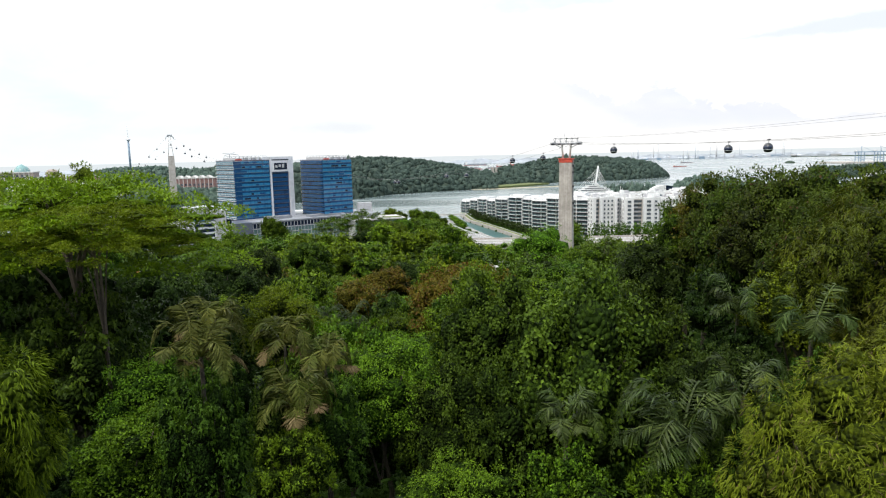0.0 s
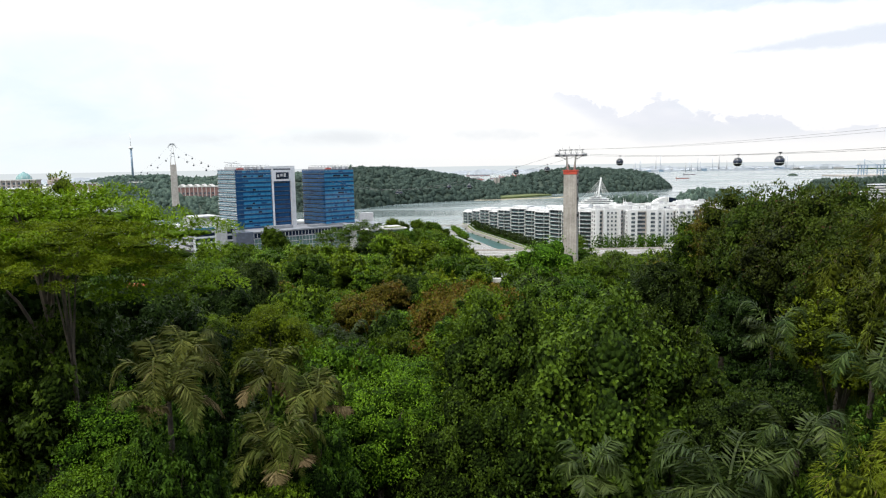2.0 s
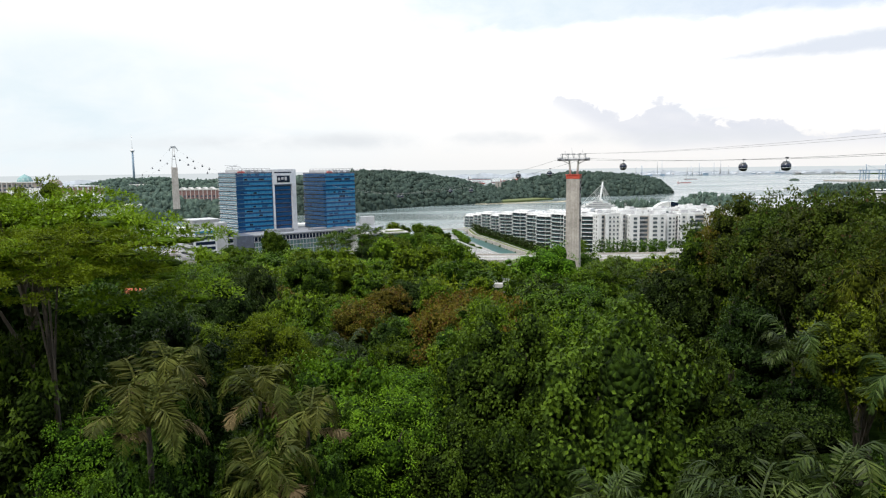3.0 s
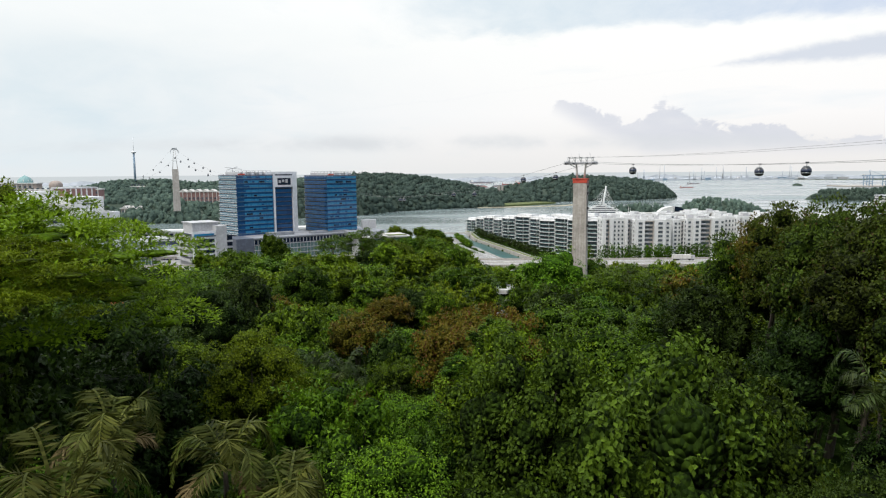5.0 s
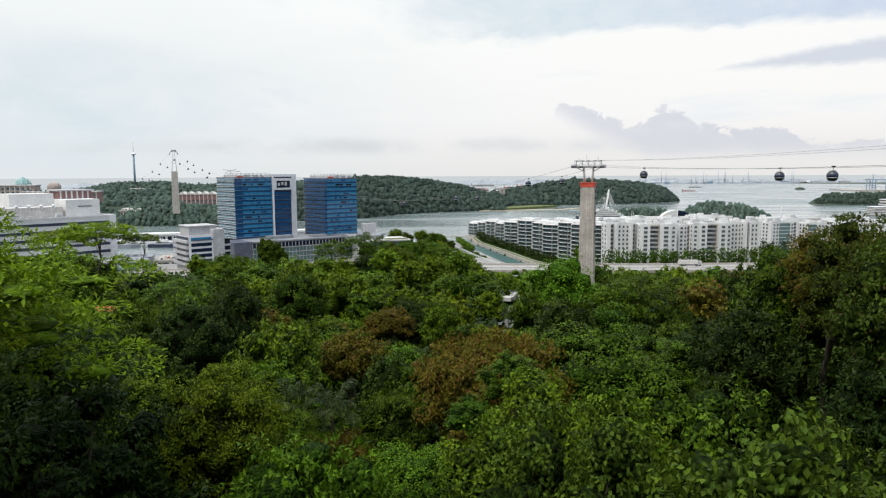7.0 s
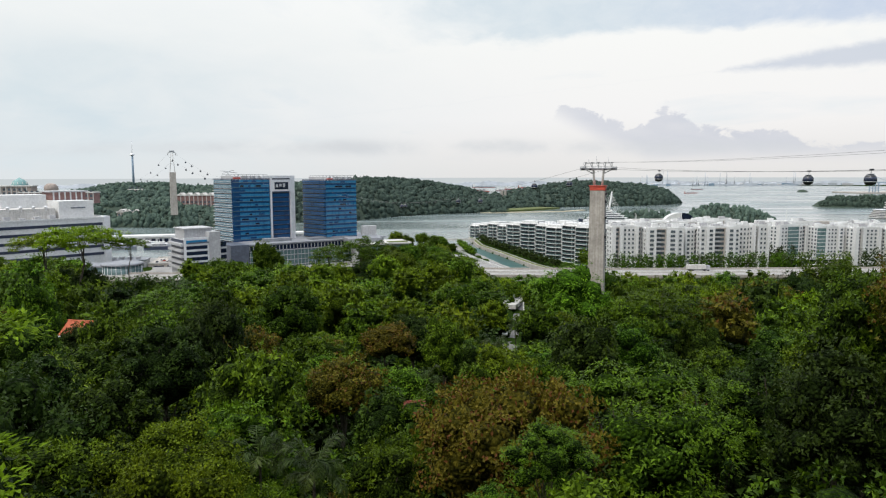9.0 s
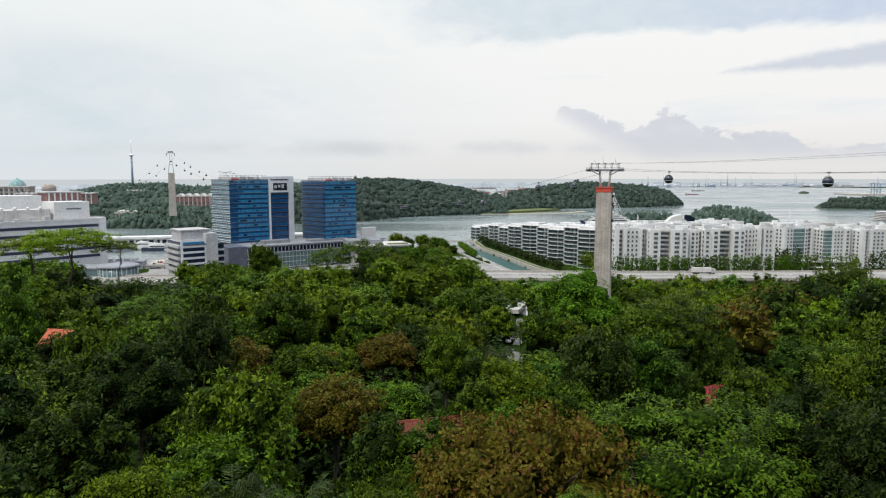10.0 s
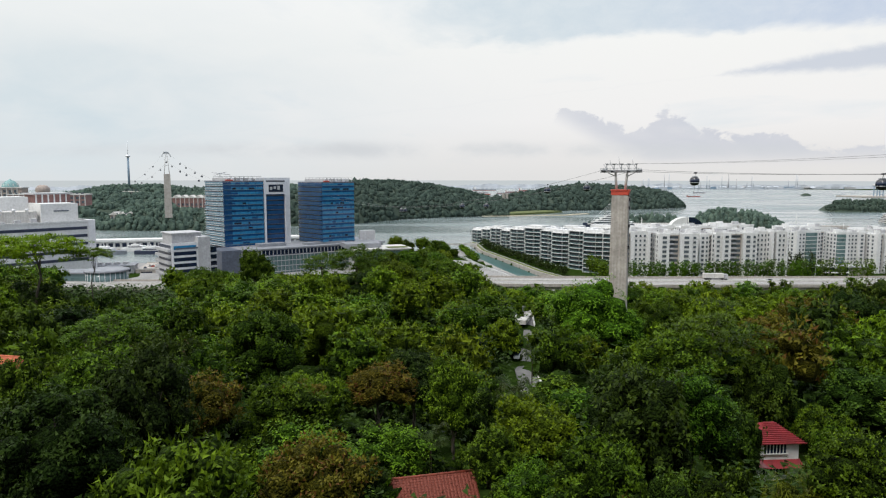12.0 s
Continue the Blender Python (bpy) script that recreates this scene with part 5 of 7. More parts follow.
# ---- white apartment slabs ----
def slab_block(x, y, turn, wide, deep, z0, top, floors, pattern, glassy, label):
    """White apartment slab: piers, window columns, and dark balcony slots."""
    t = thing("apartment_block", turned(x, y, 0, turn), label, "apartment block", "white waterfront apartment blocks")
    part("body", box(0, 3.0, z0, wide, deep, top - 0.8), WHITE, t)
    h = (top - 1.5 - z0) / floors
    u = 0.0
    scale = wide / sum(w for _, w in pattern)
    for kind, w in pattern:
        w *= scale
        if kind == "pier":
            part("pier", box(u + 0.05, 0.0, z0, u + w - 0.05, 3.05, top), WHITE, t)
            if w > 3.0:
                for k in range(floors):
                    za = z0 + 0.9 + h * k
                    part("window", box(u + w * 0.32, -0.06, za, u + w * 0.72, 0.12, za + h * 0.55), WINDOW, t)
                    part("window_ledge", box(u + w * 0.28, -0.35, za - 0.25, u + w * 0.76, 0.05, za - 0.05), PALE_CONCRETE, t)
        elif kind == "slot":
            part("slot_wall", box(u, 2.8, z0, u + w, 3.06, top - 1.2), CONCRETE, t)
            for k in range(floors):
                za = z0 + h * k
                part("balcony", box(u + 0.1, 0.9, za, u + w * 0.5, 2.8, za + 0.9), GREY_PANEL, t)
                part("balcony_door", box(u + 0.3, 2.7, za + 0.95, u + w * 0.9, 2.84, za + h * 0.85), WINDOW, t)
        elif kind == "teal":
            for k in range(floors):
                za = z0 + h * k
                part("bay_glass", box(u + 0.1, 0.1, za + 0.35, u + w - 0.1, 3.05, za + h - 0.1), GREEN_GLASS, t)
                part("bay_slab", box(u, -0.1, za, u + w, 3.05, za + 0.35), WHITE, t)
        else:
            part("bay_wall", box(u, 1.2, z0, u + w, 3.05, top - 0.8), WHITE, t)
            for k in range(floors):
                za = z0 + 0.9 + h * k
                n = max(1, int(w / 2.6))
                for j in range(n):
                    a = u + w * (j + 0.22) / n
                    part("window", box(a, 1.05, za, a + w / n * 0.44, 1.3, za + h * 0.48), WINDOW, t)
                part("sill", box(u + 0.2, 0.9, za - 0.3, u + w - 0.2, 1.25, za - 0.12), PALE_CONCRETE, t)
        u += w
    for k in range(floors):
        for j in range(3):
            ya = 4.0 + (deep - 6.0) * j / 2.6
            part("side_window", box(-0.06, ya, z0 + 0.9 + h * k, 0.1, ya + 1.7, z0 + 0.9 + h * (k + 0.55)), WINDOW, t)
    part("side_pier", box(-0.5, deep * 0.40, z0, 0.05, deep * 0.40 + 0.8, top), WHITE, t)
    part("parapet", box(-0.2, 1.0, top - 0.8, wide + 0.2, 1.5, top + 0.5), WHITE, t)
    part("parapet", box(-0.2, deep - 0.4, top - 0.8, wide + 0.2, deep + 0.1, top + 0.5), WHITE, t)
    rr = random.Random(int(x))
    for k in range(5):
        a, b = rr.uniform(0.05, 0.8) * wide, rr.uniform(0.2, 0.75) * deep
        part("roof_house", box(a, b, top - 0.8, a + rr.uniform(2.5, 5.5), b + rr.uniform(2, 4), top + rr.uniform(1.2, 3.0)), WHITE if k % 3 else GREY_PANEL, t)
    for k in range(4):
        a = rr.uniform(0.05, 0.9) * wide
        part("roof_tank", box(a, deep * 0.4, top - 0.8, a + 1.5, deep * 0.4 + 1.5, top + 1.0), GREY_PANEL, t)
    return t


A = [("pier", 2.4), ("slot", 2.6), ("pier", 2.4), ("win", 8.0), ("pier", 2.0), ("slot", 2.0)]
B = [("pier", 6.0), ("slot", 6.2), ("pier", 7.0), ("win", 3.5)]
C = [("win", 4.5), ("pier", 5.0), ("win", 3.0), ("slot", 2.0)]
D = [("win", 3.5), ("pier", 5.0), ("slot", 7.0), ("pier", 5.5), ("win", 3.0)]
G = [("pier", 1.5), ("win", 4.0), ("teal", 6.0), ("pier", 2.0), ("slot", 3.0)]
H = [("teal", 4.0), ("pier", 1.5), ("win", 6.0), ("pier", 3.5), ("slot", 2.0)]
LAB = "white rendered apartment block with window columns"
LABG = "white apartment block with teal glass bays"
for x, y, turn, w, d, top, pat, glassy, lab in [
    (127, 470, 2, 22, 16, 37.5, A, 0, LAB), (150, 462, -2, 27, 17, 37.0, B, 0, LAB), (177, 470, 0, 13, 14, 36.0, C, 0, LAB), (190, 463, 0, 29, 17, 37.5, D, 0, LAB),
    (219, 470, 2, 14, 14, 38.0, [("win", 7), ("pier", 2)], 0, LAB), (229, 464, 0, 13, 16, 38.5, A, 0, LAB),
    (273, 514, 14, 27, 16, 34.5, G, 1, LABG), (302, 508, 6, 24, 16, 34.0, H, 1, LABG), (326, 500, 4, 24, 18, 33.8, A, 0, LAB), (350, 498, 2, 28, 18, 33.5, B, 0, LAB),
    (140, 520, 0, 40, 18, 36.8, C, 0, LAB), (188, 526, 0, 44, 18, 37.0, D, 0, LAB), (225, 560, 0, 36, 18, 36.0, D, 0, LAB), (295, 575, 0, 40, 18, 33.0, B, 0, LAB), (350, 560, 0, 45, 18, 32.5, D, 0, LAB)]:
    slab_block(x, y, turn, w, d, 3.2, top, 10, pat, glassy, lab)



def club_house(x, y):
    """Low dark-glazed garden building with a flat overhanging roof."""
    t = thing("club_house", turned(x, y, 3.2, 2), "low dark glass club house in the apartment gardens", "building")
    part("body", box(0, 0, 0, 26, 10, 6.6), DARK_GLASS, t)
    part("roof_slab", box(-4, -2, 6.6, 44, 11, 7.3), GREY_PANEL, t)
    part("wing_wall", box(26, 1, 0, 42, 10, 6.6), CONCRETE, t)
    for k in range(6):
        part("column", box(0.2 + 5 * k, -0.6, 0, 0.7 + 5 * k, -0.1, 6.6), WHITE, t)
    part("canopy", box(6, -5, 2.8, 24, -0.6, 3.2), WHITE, t)


club_house(274, 489)

# ---- curved terraced apartments along the canal ----
def terrace_block(x, y, turn, wide, deep, floors, h, label):
    """Apartment block of swept white balcony slabs over shaded glazing, with a stepped white roof."""
    t = thing("terrace_block", turned(x, y, 0, turn), label, "apartment block", "terraced apartments by the canal")
    z = 3.4
    part("core", box(0.6, 1.6, z, wide - 0.6, deep - 1, z + floors * h), DARK_GLASS, t)

    def slab(bow, za, zb, inset=0.0):
        n = 10
        front = [(inset + (wide - 2 * inset) * k / n, inset - bow * math.sin(math.pi * k / n)) for k in range(n + 1)]
        return prism(front + [(wide - inset, deep), (inset, deep)], za, zb)

    for k in range(floors):
        za = z + k * h
        part("balcony_slab", slab(3.3 + 0.4 * math.sin(k * 1.3 + x), za, za + 0.42), WHITE, t)
        part("balustrade", slab(3.25 + 0.4 * math.sin(k * 1.3 + x), za + 0.42, za + 1.15, 0.12), GREEN_GLASS, t)
        part("party_wall", box(-0.15, -0.5, za + 0.5, 0.25, deep * 0.8, za + h), WHITE, t)
        part("party_wall", box(wide * 0.5 - 0.2, -0.6, za + 1.15, wide * 0.5 + 0.2, 1.7, za + h), WHITE, t)
        part("glazing", box(0.4, 1.2, za + 0.5, wide - 0.4, 1.7, za + h), WINDOW, t)
    top = z + floors * h
    part("roof_slab", slab(2.2, top, top + 0.6), WHITE, t)
    part("penthouse", prism([(1.0, 2.0), (wide - 1.0, 2.0), (wide - 1.0, deep), (1.0, deep)], top + 0.6, top + 2.6), WHITE, t)
    for k in range(3):
        part("roof_fin", box(1.5 + (wide - 4) * k / 2, 1.0, top + 0.6, 2.3 + (wide - 4) * k / 2, 3.5, top + 2.6 - 0.3 * k), WHITE, t)
    for k in range(4):
        part("roof_unit", box(2 + wide * 0.2 * k, deep * 0.5, top + 2.0, 3.6 + wide * 0.2 * k, deep * 0.5 + 1.6, top + 3.0), GREY_PANEL, t)
    return t


LT = "white terraced apartment block with swept balconies"
for x, y, turn, w, d, fl in [
    (32.5, 752, -46, 16, 14, 4), (42, 722, -56, 17, 14, 5), (49, 690, -52, 17, 14, 6), (57, 662, -55, 18, 14, 6), (64, 634, -52, 18, 15, 7), (74, 604, -42, 19, 15, 8),
    (84, 575, -50, 18, 15, 8), (90, 552, -36, 19, 15, 8), (100, 530, -40, 19, 15, 9), (107, 509, -26, 19, 15, 9), (120, 500, -8, 20, 15, 9),
    (92, 640, -40, 18, 14, 7), (106, 600, -40, 18, 14, 8), (122, 560, -30, 20, 14, 9)]:
    terrace_block(x, y, turn, w, d, fl, 3.33, LT)

# ---- canal, bridge and roads ----
def ribbon(points, half, z0, z1):
    """A strip of constant width along a line of (x, y, z); z0 and z1 are offsets of its underside and top."""
    bm = bmesh.new()
    rows = []
    for k, p in enumerate(points):
        a, b = Vector(points[max(0, k - 1)]), Vector(points[min(len(points) - 1, k + 1)])
        d = (b - a).normalized()
        s = Vector((-d.y, d.x, 0)).normalized() * half
        c = Vector(p)
        rows.append([bm.verts.new(c + s + Vector((0, 0, z1))), bm.verts.new(c - s + Vector((0, 0, z1))), bm.verts.new(c - s + Vector((0, 0, z0))), bm.verts.new(c + s + Vector((0, 0, z0)))])
    for a, b in zip(rows, rows[1:]):
        for k in range(4):
            bm.faces.new((a[k], a[(k + 1) % 4], b[(k + 1) % 4], b[k]))
    bm.faces.new(rows[0])
    bm.faces.new(rows[-1][::-1])
    bmesh.ops.recalc_face_normals(bm, faces=bm.faces[:])
    return bm


def shifted(points, off, dz=0.0):
    out = []
    for k, p in enumerate(points):
        a, b = Vector(points[max(0, k - 1)]), Vector(points[min(len(points) - 1, k + 1)])
        d = (b - a).normalized()
        out.append((p[0] - d.y * off, p[1] + d.x * off, p[2] + dz))
    return out


tagged(mesh_object("quay", prism([(-340, 430), (-60, 430), (-60, 520), (-100, 640), (-165, 640), (-175, 560), (-340, 560)], 1.0, 3.5), PAVING), "grey paved quay round the offices and the mall", "quay", kind="structure")
LEFT_BANK = [(25, 665, 2.6), (32, 590, 2.6), (47.5, 514, 2.6), (56, 482, 2.6), (74, 420, 2.6)]
RIGHT_BANK = [(31, 748, 2.6), (33, 735, 2.6), (38, 662, 2.6), (58, 580, 2.6), (73, 513, 2.6), (83, 486, 2.6), (101, 420, 2.6)]
for line in (LEFT_BANK, RIGHT_BANK):
    tagged(mesh_object("canal_wall", ribbon(line, 0.55, -4.5, 0.9), CONCRETE), "stained concrete canal wall above the water", "canal wall", kind="structure")
tagged(mesh_object("pavement", ribbon(shifted(LEFT_BANK, -13), 12.0, 0.4, 0.95), PAVING), "grey paved promenade along the canal", "promenade", kind="structure")
tagged(mesh_object("lawn", ribbon(shifted(RIGHT_BANK, 2.2), 1.6, 0.4, 0.98), GRASS), "narrow grass verge along the canal", "grass", kind="structure")
tagged(mesh_object("promenade", ribbon(shifted(RIGHT_BANK, 4.6), 0.7, 0.4, 1.0), PAVING), "grey canal-side walkway before the apartments", "promenade", kind="structure")

water = bmesh.new()
rows = [[water.verts.new((a[0], a[1], 0.25)), water.verts.new((b[0], b[1], 0.25))] for a, b in zip([p[:2] for p in LEFT_BANK], [(37.5, 665), (56, 590), (73, 514), (84.5, 482), (101.3, 420)])]
for a, b in zip(rows, rows[1:]):
    water.faces.new((a[0], b[0], b[1], a[1]))
tagged(mesh_object("canal_water", water, CANAL), "still green water of the canal", "canal", kind="structure")
rail = thing("promenade_fence", Matrix.Identity(4), "white post fence along the promenade", "fence")
fence_line = [(7.5, 628, 2.6), (20.4, 584, 2.6), (30.3, 539, 2.6), (42, 498, 2.6), (54, 456, 2.6)]
for (a, b) in zip(fence_line, fence_line[1:]):
    a, b = Vector(a), Vector(b)
    n = int((b - a).length / 4)
    for k in range(n):
        p = a.lerp(b, k / n)
        part("post", box(p.x - 0.35, p.y - 0.35, p.z + 0.9, p.x + 0.35, p.y + 0.35, p.z + 3.0), WHITE, rail)
    part("rail", beam(a + Vector((0, 0, 2.6)), b + Vector((0, 0, 2.6)), 0.15), WHITE, rail)

foot = thing("foot_bridge", turned(-14, 704, 0, 0), "low pale foot bridge over the canal mouth", "bridge")
part("deck", box(0, 0, 4.0, 50, 4, 5.2), PALE_CONCRETE, foot)
for xa in (16, 32):
    part("pier", box(xa, 0.8, -4, xa + 1.6, 3.2, 4.0), CONCRETE, foot)
part("railing", box(0, -0.1, 5.2, 50, 0.15, 6.3), PALE_CONCRETE, foot)

# viaduct carrying the highway
VIA = [(-420, 447, 8.0), (-230, 420, 8.0), (-140, 410, 9.5), (-60, 405, 12.0), (29, 399, 13.8), (114, 395, 13.8), (253, 397, 13.8), (420, 407, 13.8), (640, 435, 13.0)]
via = thing("viaduct", Matrix.Identity(4), "long pale concrete highway viaduct on piers", "viaduct", kind="structure")
part("deck", ribbon(VIA, 14.5, -1.3, -0.4), CONCRETE, via)
part("road_surface", ribbon(VIA, 14.0, -0.4, -0.2), ROAD, via)
part("parapet", ribbon(shifted(VIA, 14.3), 0.25, -0.6, 0.9), CONCRETE, via)
part("parapet", ribbon(shifted(VIA, -14.3), 0.25, -0.7, 0.5), CONCRETE, via)
part("median_barrier", ribbon(VIA, 0.3, -0.2, 0.75), PALE_CONCRETE, via)
part("edge_beam", ribbon(shifted(VIA, -11.8), 0.7, -3.2, -1.5), CONCRETE, via)
for xa in range(-400, 560, 32):
    ya, za = float(np.interp(xa, [p[0] for p in VIA], [p[1] for p in VIA])), float(np.interp(xa, [p[0] for p in VIA], [p[2] for p in VIA]))
    if 40 < xa < 96:
        continue
    part("pier", box(xa - 1.1, ya - 5.5, 0, xa + 1.1, ya + 5.5, za - 1.5, 0.15), CONCRETE, via)
for off in (-9.6, -5.2, 5.2, 9.6):
    part("lane_line", ribbon(shifted(VIA, off), 0.09, -0.2, -0.18), WHITE, via)


def truck(x, y, z):
    t = thing("container_truck", turned(x, y, z, 0), "white box trailer truck driving on the viaduct", "truck")
    part("trailer", box(0, 0, 1.2, 12.2, 2.5, 4.0, 0.06), PALE_CONCRETE, t, "off-white box trailer")
    part("chassis", box(0.2, 0.5, 0.8, 12.4, 2.0, 1.2), CABIN_DARK, t)
    bm = box(12.7, 0.05, 0.7, 14.8, 2.45, 3.5)
    bmesh.ops.bevel(bm, geom=bm.edges[:], offset=0.2, segments=2, affect="EDGES")
    cab = part("cab", bm, GREY_PANEL, t)
    part("windscreen", box(14.6, 0.3, 2.2, 14.86, 2.2, 3.2), DARK_GLASS, cab)
    for xa in (1.5, 2.8, 4.1, 11.5, 13.8):
        for ya in (0.1, 2.1):
            part("wheel", beam((xa, ya, 0.5), (xa, ya + 0.3, 0.5), 0.5, 0.5, 12), CABIN_DARK, t)


truck(158.5, 402.5, 13.6)
small_car(196, 397, 13.6, 90, PALE_GLASS, "pale blue car on the viaduct")
small_car(290, 400, 13.6, 90, WHITE, "white car on the viaduct")
small_car(92, 398, 13.6, 90, DARK_PANEL, "dark grey car on the viaduct")

# lane through the trees and its parked cars
LANE = [(20, 118, 31.0), (20, 140, 29.3), (22, 177, 25.4), (26, 205, 21.8), (31, 240, 17.5), (36, 285, 12.8), (40, 330, 9.0), (44, 385, 5.6)]
lane = [(x, y, ground_z(x, y) + 0.8) for x, y, z in LANE]
tagged(mesh_object("road", ribbon(lane, 2.6, -2.5, 0.0), ASPHALT), "narrow grey asphalt lane between the trees", "road", kind="structure")
tagged(mesh_object("kerb", ribbon(shifted(lane, -2.9), 0.35, -1.5, 0.18), PALE_CONCRETE), "pale concrete drain edge of the lane", "kerb", kind="structure")
tagged(mesh_object("forecourt", ribbon([(26, 246, ground_z(26, 246) + 0.9), (36, 300, ground_z(36, 300) + 0.9)], 5.0, -1.6, 0.06), PALE_CONCRETE), "pale concrete forecourt beside the lane", "forecourt", kind="structure")
for k, (x, y, paint, lab) in enumerate([(28.5, 262, WHITE, "white car parked beside the lane"), (31.5, 272, WHITE, "white van parked beside the lane"), (29.2, 283, SILVER, "silver car parked beside the lane"), (21, 186, SILVER, "silver car on the lane"), (34, 296, HULL_BLUE, "dark car parked beside the lane")]):
    small_car(x, y, ground_z(x, y) + 0.95, -8, paint, lab)


# ---- houses in the forest ----
def tiled_roof(t, name, x0, y0, x1, y1, z, rise, mat, courses=16, per=26):
    """Gable roof of overlapping tile courses, ridge along x."""
    ym = (y0 + y1) / 2
    run = (y1 - y0) / 2
    roof = part(name, add_prism(bmesh.new(), [(x0 + 0.2, y0 + 0.2), (x1 - 0.2, y0 + 0.2), (x1 - 0.2, y1 - 0.2), (x0 + 0.2, y1 - 0.2)], z - 0.25, z - 0.1), mat, t)
    slope = math.hypot(run, rise)
    pitch = math.atan2(rise, run)
    cw, cl = (x1 - x0) / per, slope / courses
    bm = bmesh.new()
    n = 5
    prof = [(cw * k / n, 0.055 * math.sin(math.pi * k / n)) for k in range(n + 1)]
    rows = []
    for yy, lift in ((0.0, 0.06), (cl * 1.08, 0.0)):
        rows.append([bm.verts.new((u, yy, w + lift)) for u, w in prof])
    for k in range(n):
        bm.faces.new((rows[0][k], rows[0][k + 1], rows[1][k + 1], rows[1][k]))
    low = [bm.verts.new((u, 0.0, w - 0.02)) for u, w in prof]
    for k in range(n):
        bm.faces.new((low[k], low[k + 1], rows[0][k + 1], rows[0][k]))
    me = bpy.data.meshes.new("roof_tile")
    bm.to_mesh(me)
    bm.free()
    me.materials.append(mat)
    slab = bmesh.new()
    vs = [slab.verts.new(p) for p in ((x0, y0, z), (x1, y0, z), (x1, ym, z + rise), (x0, ym, z + rise), (x0, y1, z), (x1, y1, z))]
    for q in ((0, 1, 2, 3), (3, 2, 5, 4), (0, 3, 4), (1, 5, 2), (0, 4, 5, 1)):
        slab.faces.new([vs[i] for i in q])
    part("roof_deck", slab, mat, roof)
    for r in range(courses):
        for c in range(per):
            o = new("roof_tile", me)
            o.parent = roof
            f = r / courses
            o.matrix_basis = Matrix.Translation((x0 + cw * c, y0 + run * f, z + rise * f + 0.03)) @ Matrix.Rotation(pitch + random.uniform(-0.015, 0.015), 4, "X")
    part("ridge_cap", beam((x0 - 0.1, ym, z + rise + 0.05), (x1 + 0.1, ym, z + rise + 0.05), 0.16, 0.16, 8), mat, roof)
    part("eaves_board", box(x0, y0 - 0.06, z - 0.22, x1, y0 + 0.02, z + 0.02), WHITE, roof)


house = thing("bungalow", turned(-4.6, 66.6, -0.9, 14), "old bungalow with a weathered red tiled roof", "house")
gz = ground_z(-1, 72)
part("wall", box(0.8, 1.0, gz - 1, 8.6, 7.4, 40.1), WHITE, house)
tiled_roof(house, "roof", 0, 0, 9.4, 8.4, 40.0, 3.3, TILE_RED, 17, 24)

villa = thing("white_villa", turned(45.4, 92.5, -0.9, 4), "white two-storey villa with red tiled hipped roofs", "house")
gz = ground_z(48, 97) - 0.4
part("wall", box(0.4, 1.0, gz - 1, 6.6, 6.4, 38.20), WHITE, villa)
part("side_wall", box(-2.4, -0.6, gz - 1, 0.4, 6, 35.40), WHITE, villa)


def hip_roof(name, x0, y0, x1, y1, z, rise, mat, parent, label=""):
    bm = bmesh.new()
    d = (y1 - y0) / 2 * 0.9
    vs = [bm.verts.new(p) for p in ((x0, y0, z), (x1, y0, z), (x1, y1, z), (x0, y1, z), (min(x0 + d, (x0 + x1) / 2 - 0.2), (y0 + y1) / 2, z + rise), (max(x1 - d, (x0 + x1) / 2 + 0.2), (y0 + y1) / 2, z + rise))]
    for q in ((0, 1, 5, 4), (1, 2, 5), (2, 3, 4, 5), (3, 0, 4), (3, 2, 1, 0)):
        bm.faces.new([vs[i] for i in q])
    return part(name, bm, mat, parent, label)


VILLA_RED = surface("villa_roof_red", (0.24, 0.016, 0.020), (0.15, 0.010, 0.013), 1.0, 0.6, 5.0, 0.4)
r = hip_roof("roof", -0.4, 0.2, 7.3, 7.2, 38.20, 2.1, VILLA_RED, villa)
for k in range(12):
    f = k / 12
    part("tile_course", box(-0.4 + 3.1 * f, 0.16 + 3.5 * f, 38.22 + 2.1 * f, 7.3 - 3.1 * f, 0.3 + 3.5 * f, 38.34 + 2.1 * f), VILLA_RED, r)
hip_roof("porch_roof", -2.9, -1.2, 1.0, 4.5, 35.40, 1.5, surface("aged_roof_plum", (0.16, 0.05, 0.055), (0.10, 0.035, 0.04), 1.0, 0.7, 5.0, 0.4), villa, "faded plum-red porch roof")
bm = bmesh.new()
vs = [bm.verts.new(p) for p in ((0.3, -0.3, 34.80), (6.8, -0.3, 34.80), (6.8, 1.0, 35.60), (0.3, 1.0, 35.60), (0.3, 1.0, 34.80), (6.8, 1.0, 34.80))]
for q in ((0, 1, 2, 3), (0, 3, 4), (1, 5, 2), (0, 4, 5, 1)):
    bm.faces.new([vs[i] for i in q])
part("window_hood", bm, VILLA_RED, villa)
for za, zb in ((36.60, 37.90), (33.30, 34.70)):
    w = part("window", box(1.1, 0.86, za, 4.7, 1.05, zb), DARK_GLASS, villa)
    for k in range(8):
        part("shutter_bar", box(1.1 + 0.5 * k, 0.8, za, 1.2 + 0.5 * k, 0.9, zb), WHITE, w)
    part("sill", box(0.9, 0.7, za - 0.15, 4.9, 1.0, za), WHITE, w)
part("terrace_roof", box(0.3, -2.6, 31.20, 6.8, 1.0, 32.00), TILE_RED, villa)

hut = thing("bungalow", turned(-71.0, 98.5, -0.6, -12), "small house with an orange tiled roof", "house")
gz = ground_z(-67, 103)
part("wall", box(0.6, 0.8, gz - 1, 5.0, 5.0, 46.6), WHITE, hut)
tiled_roof(hut, "roof", 0, 0, 5.6, 5.8, 46.4, 2.3, TILE_ORANGE, 11, 14)


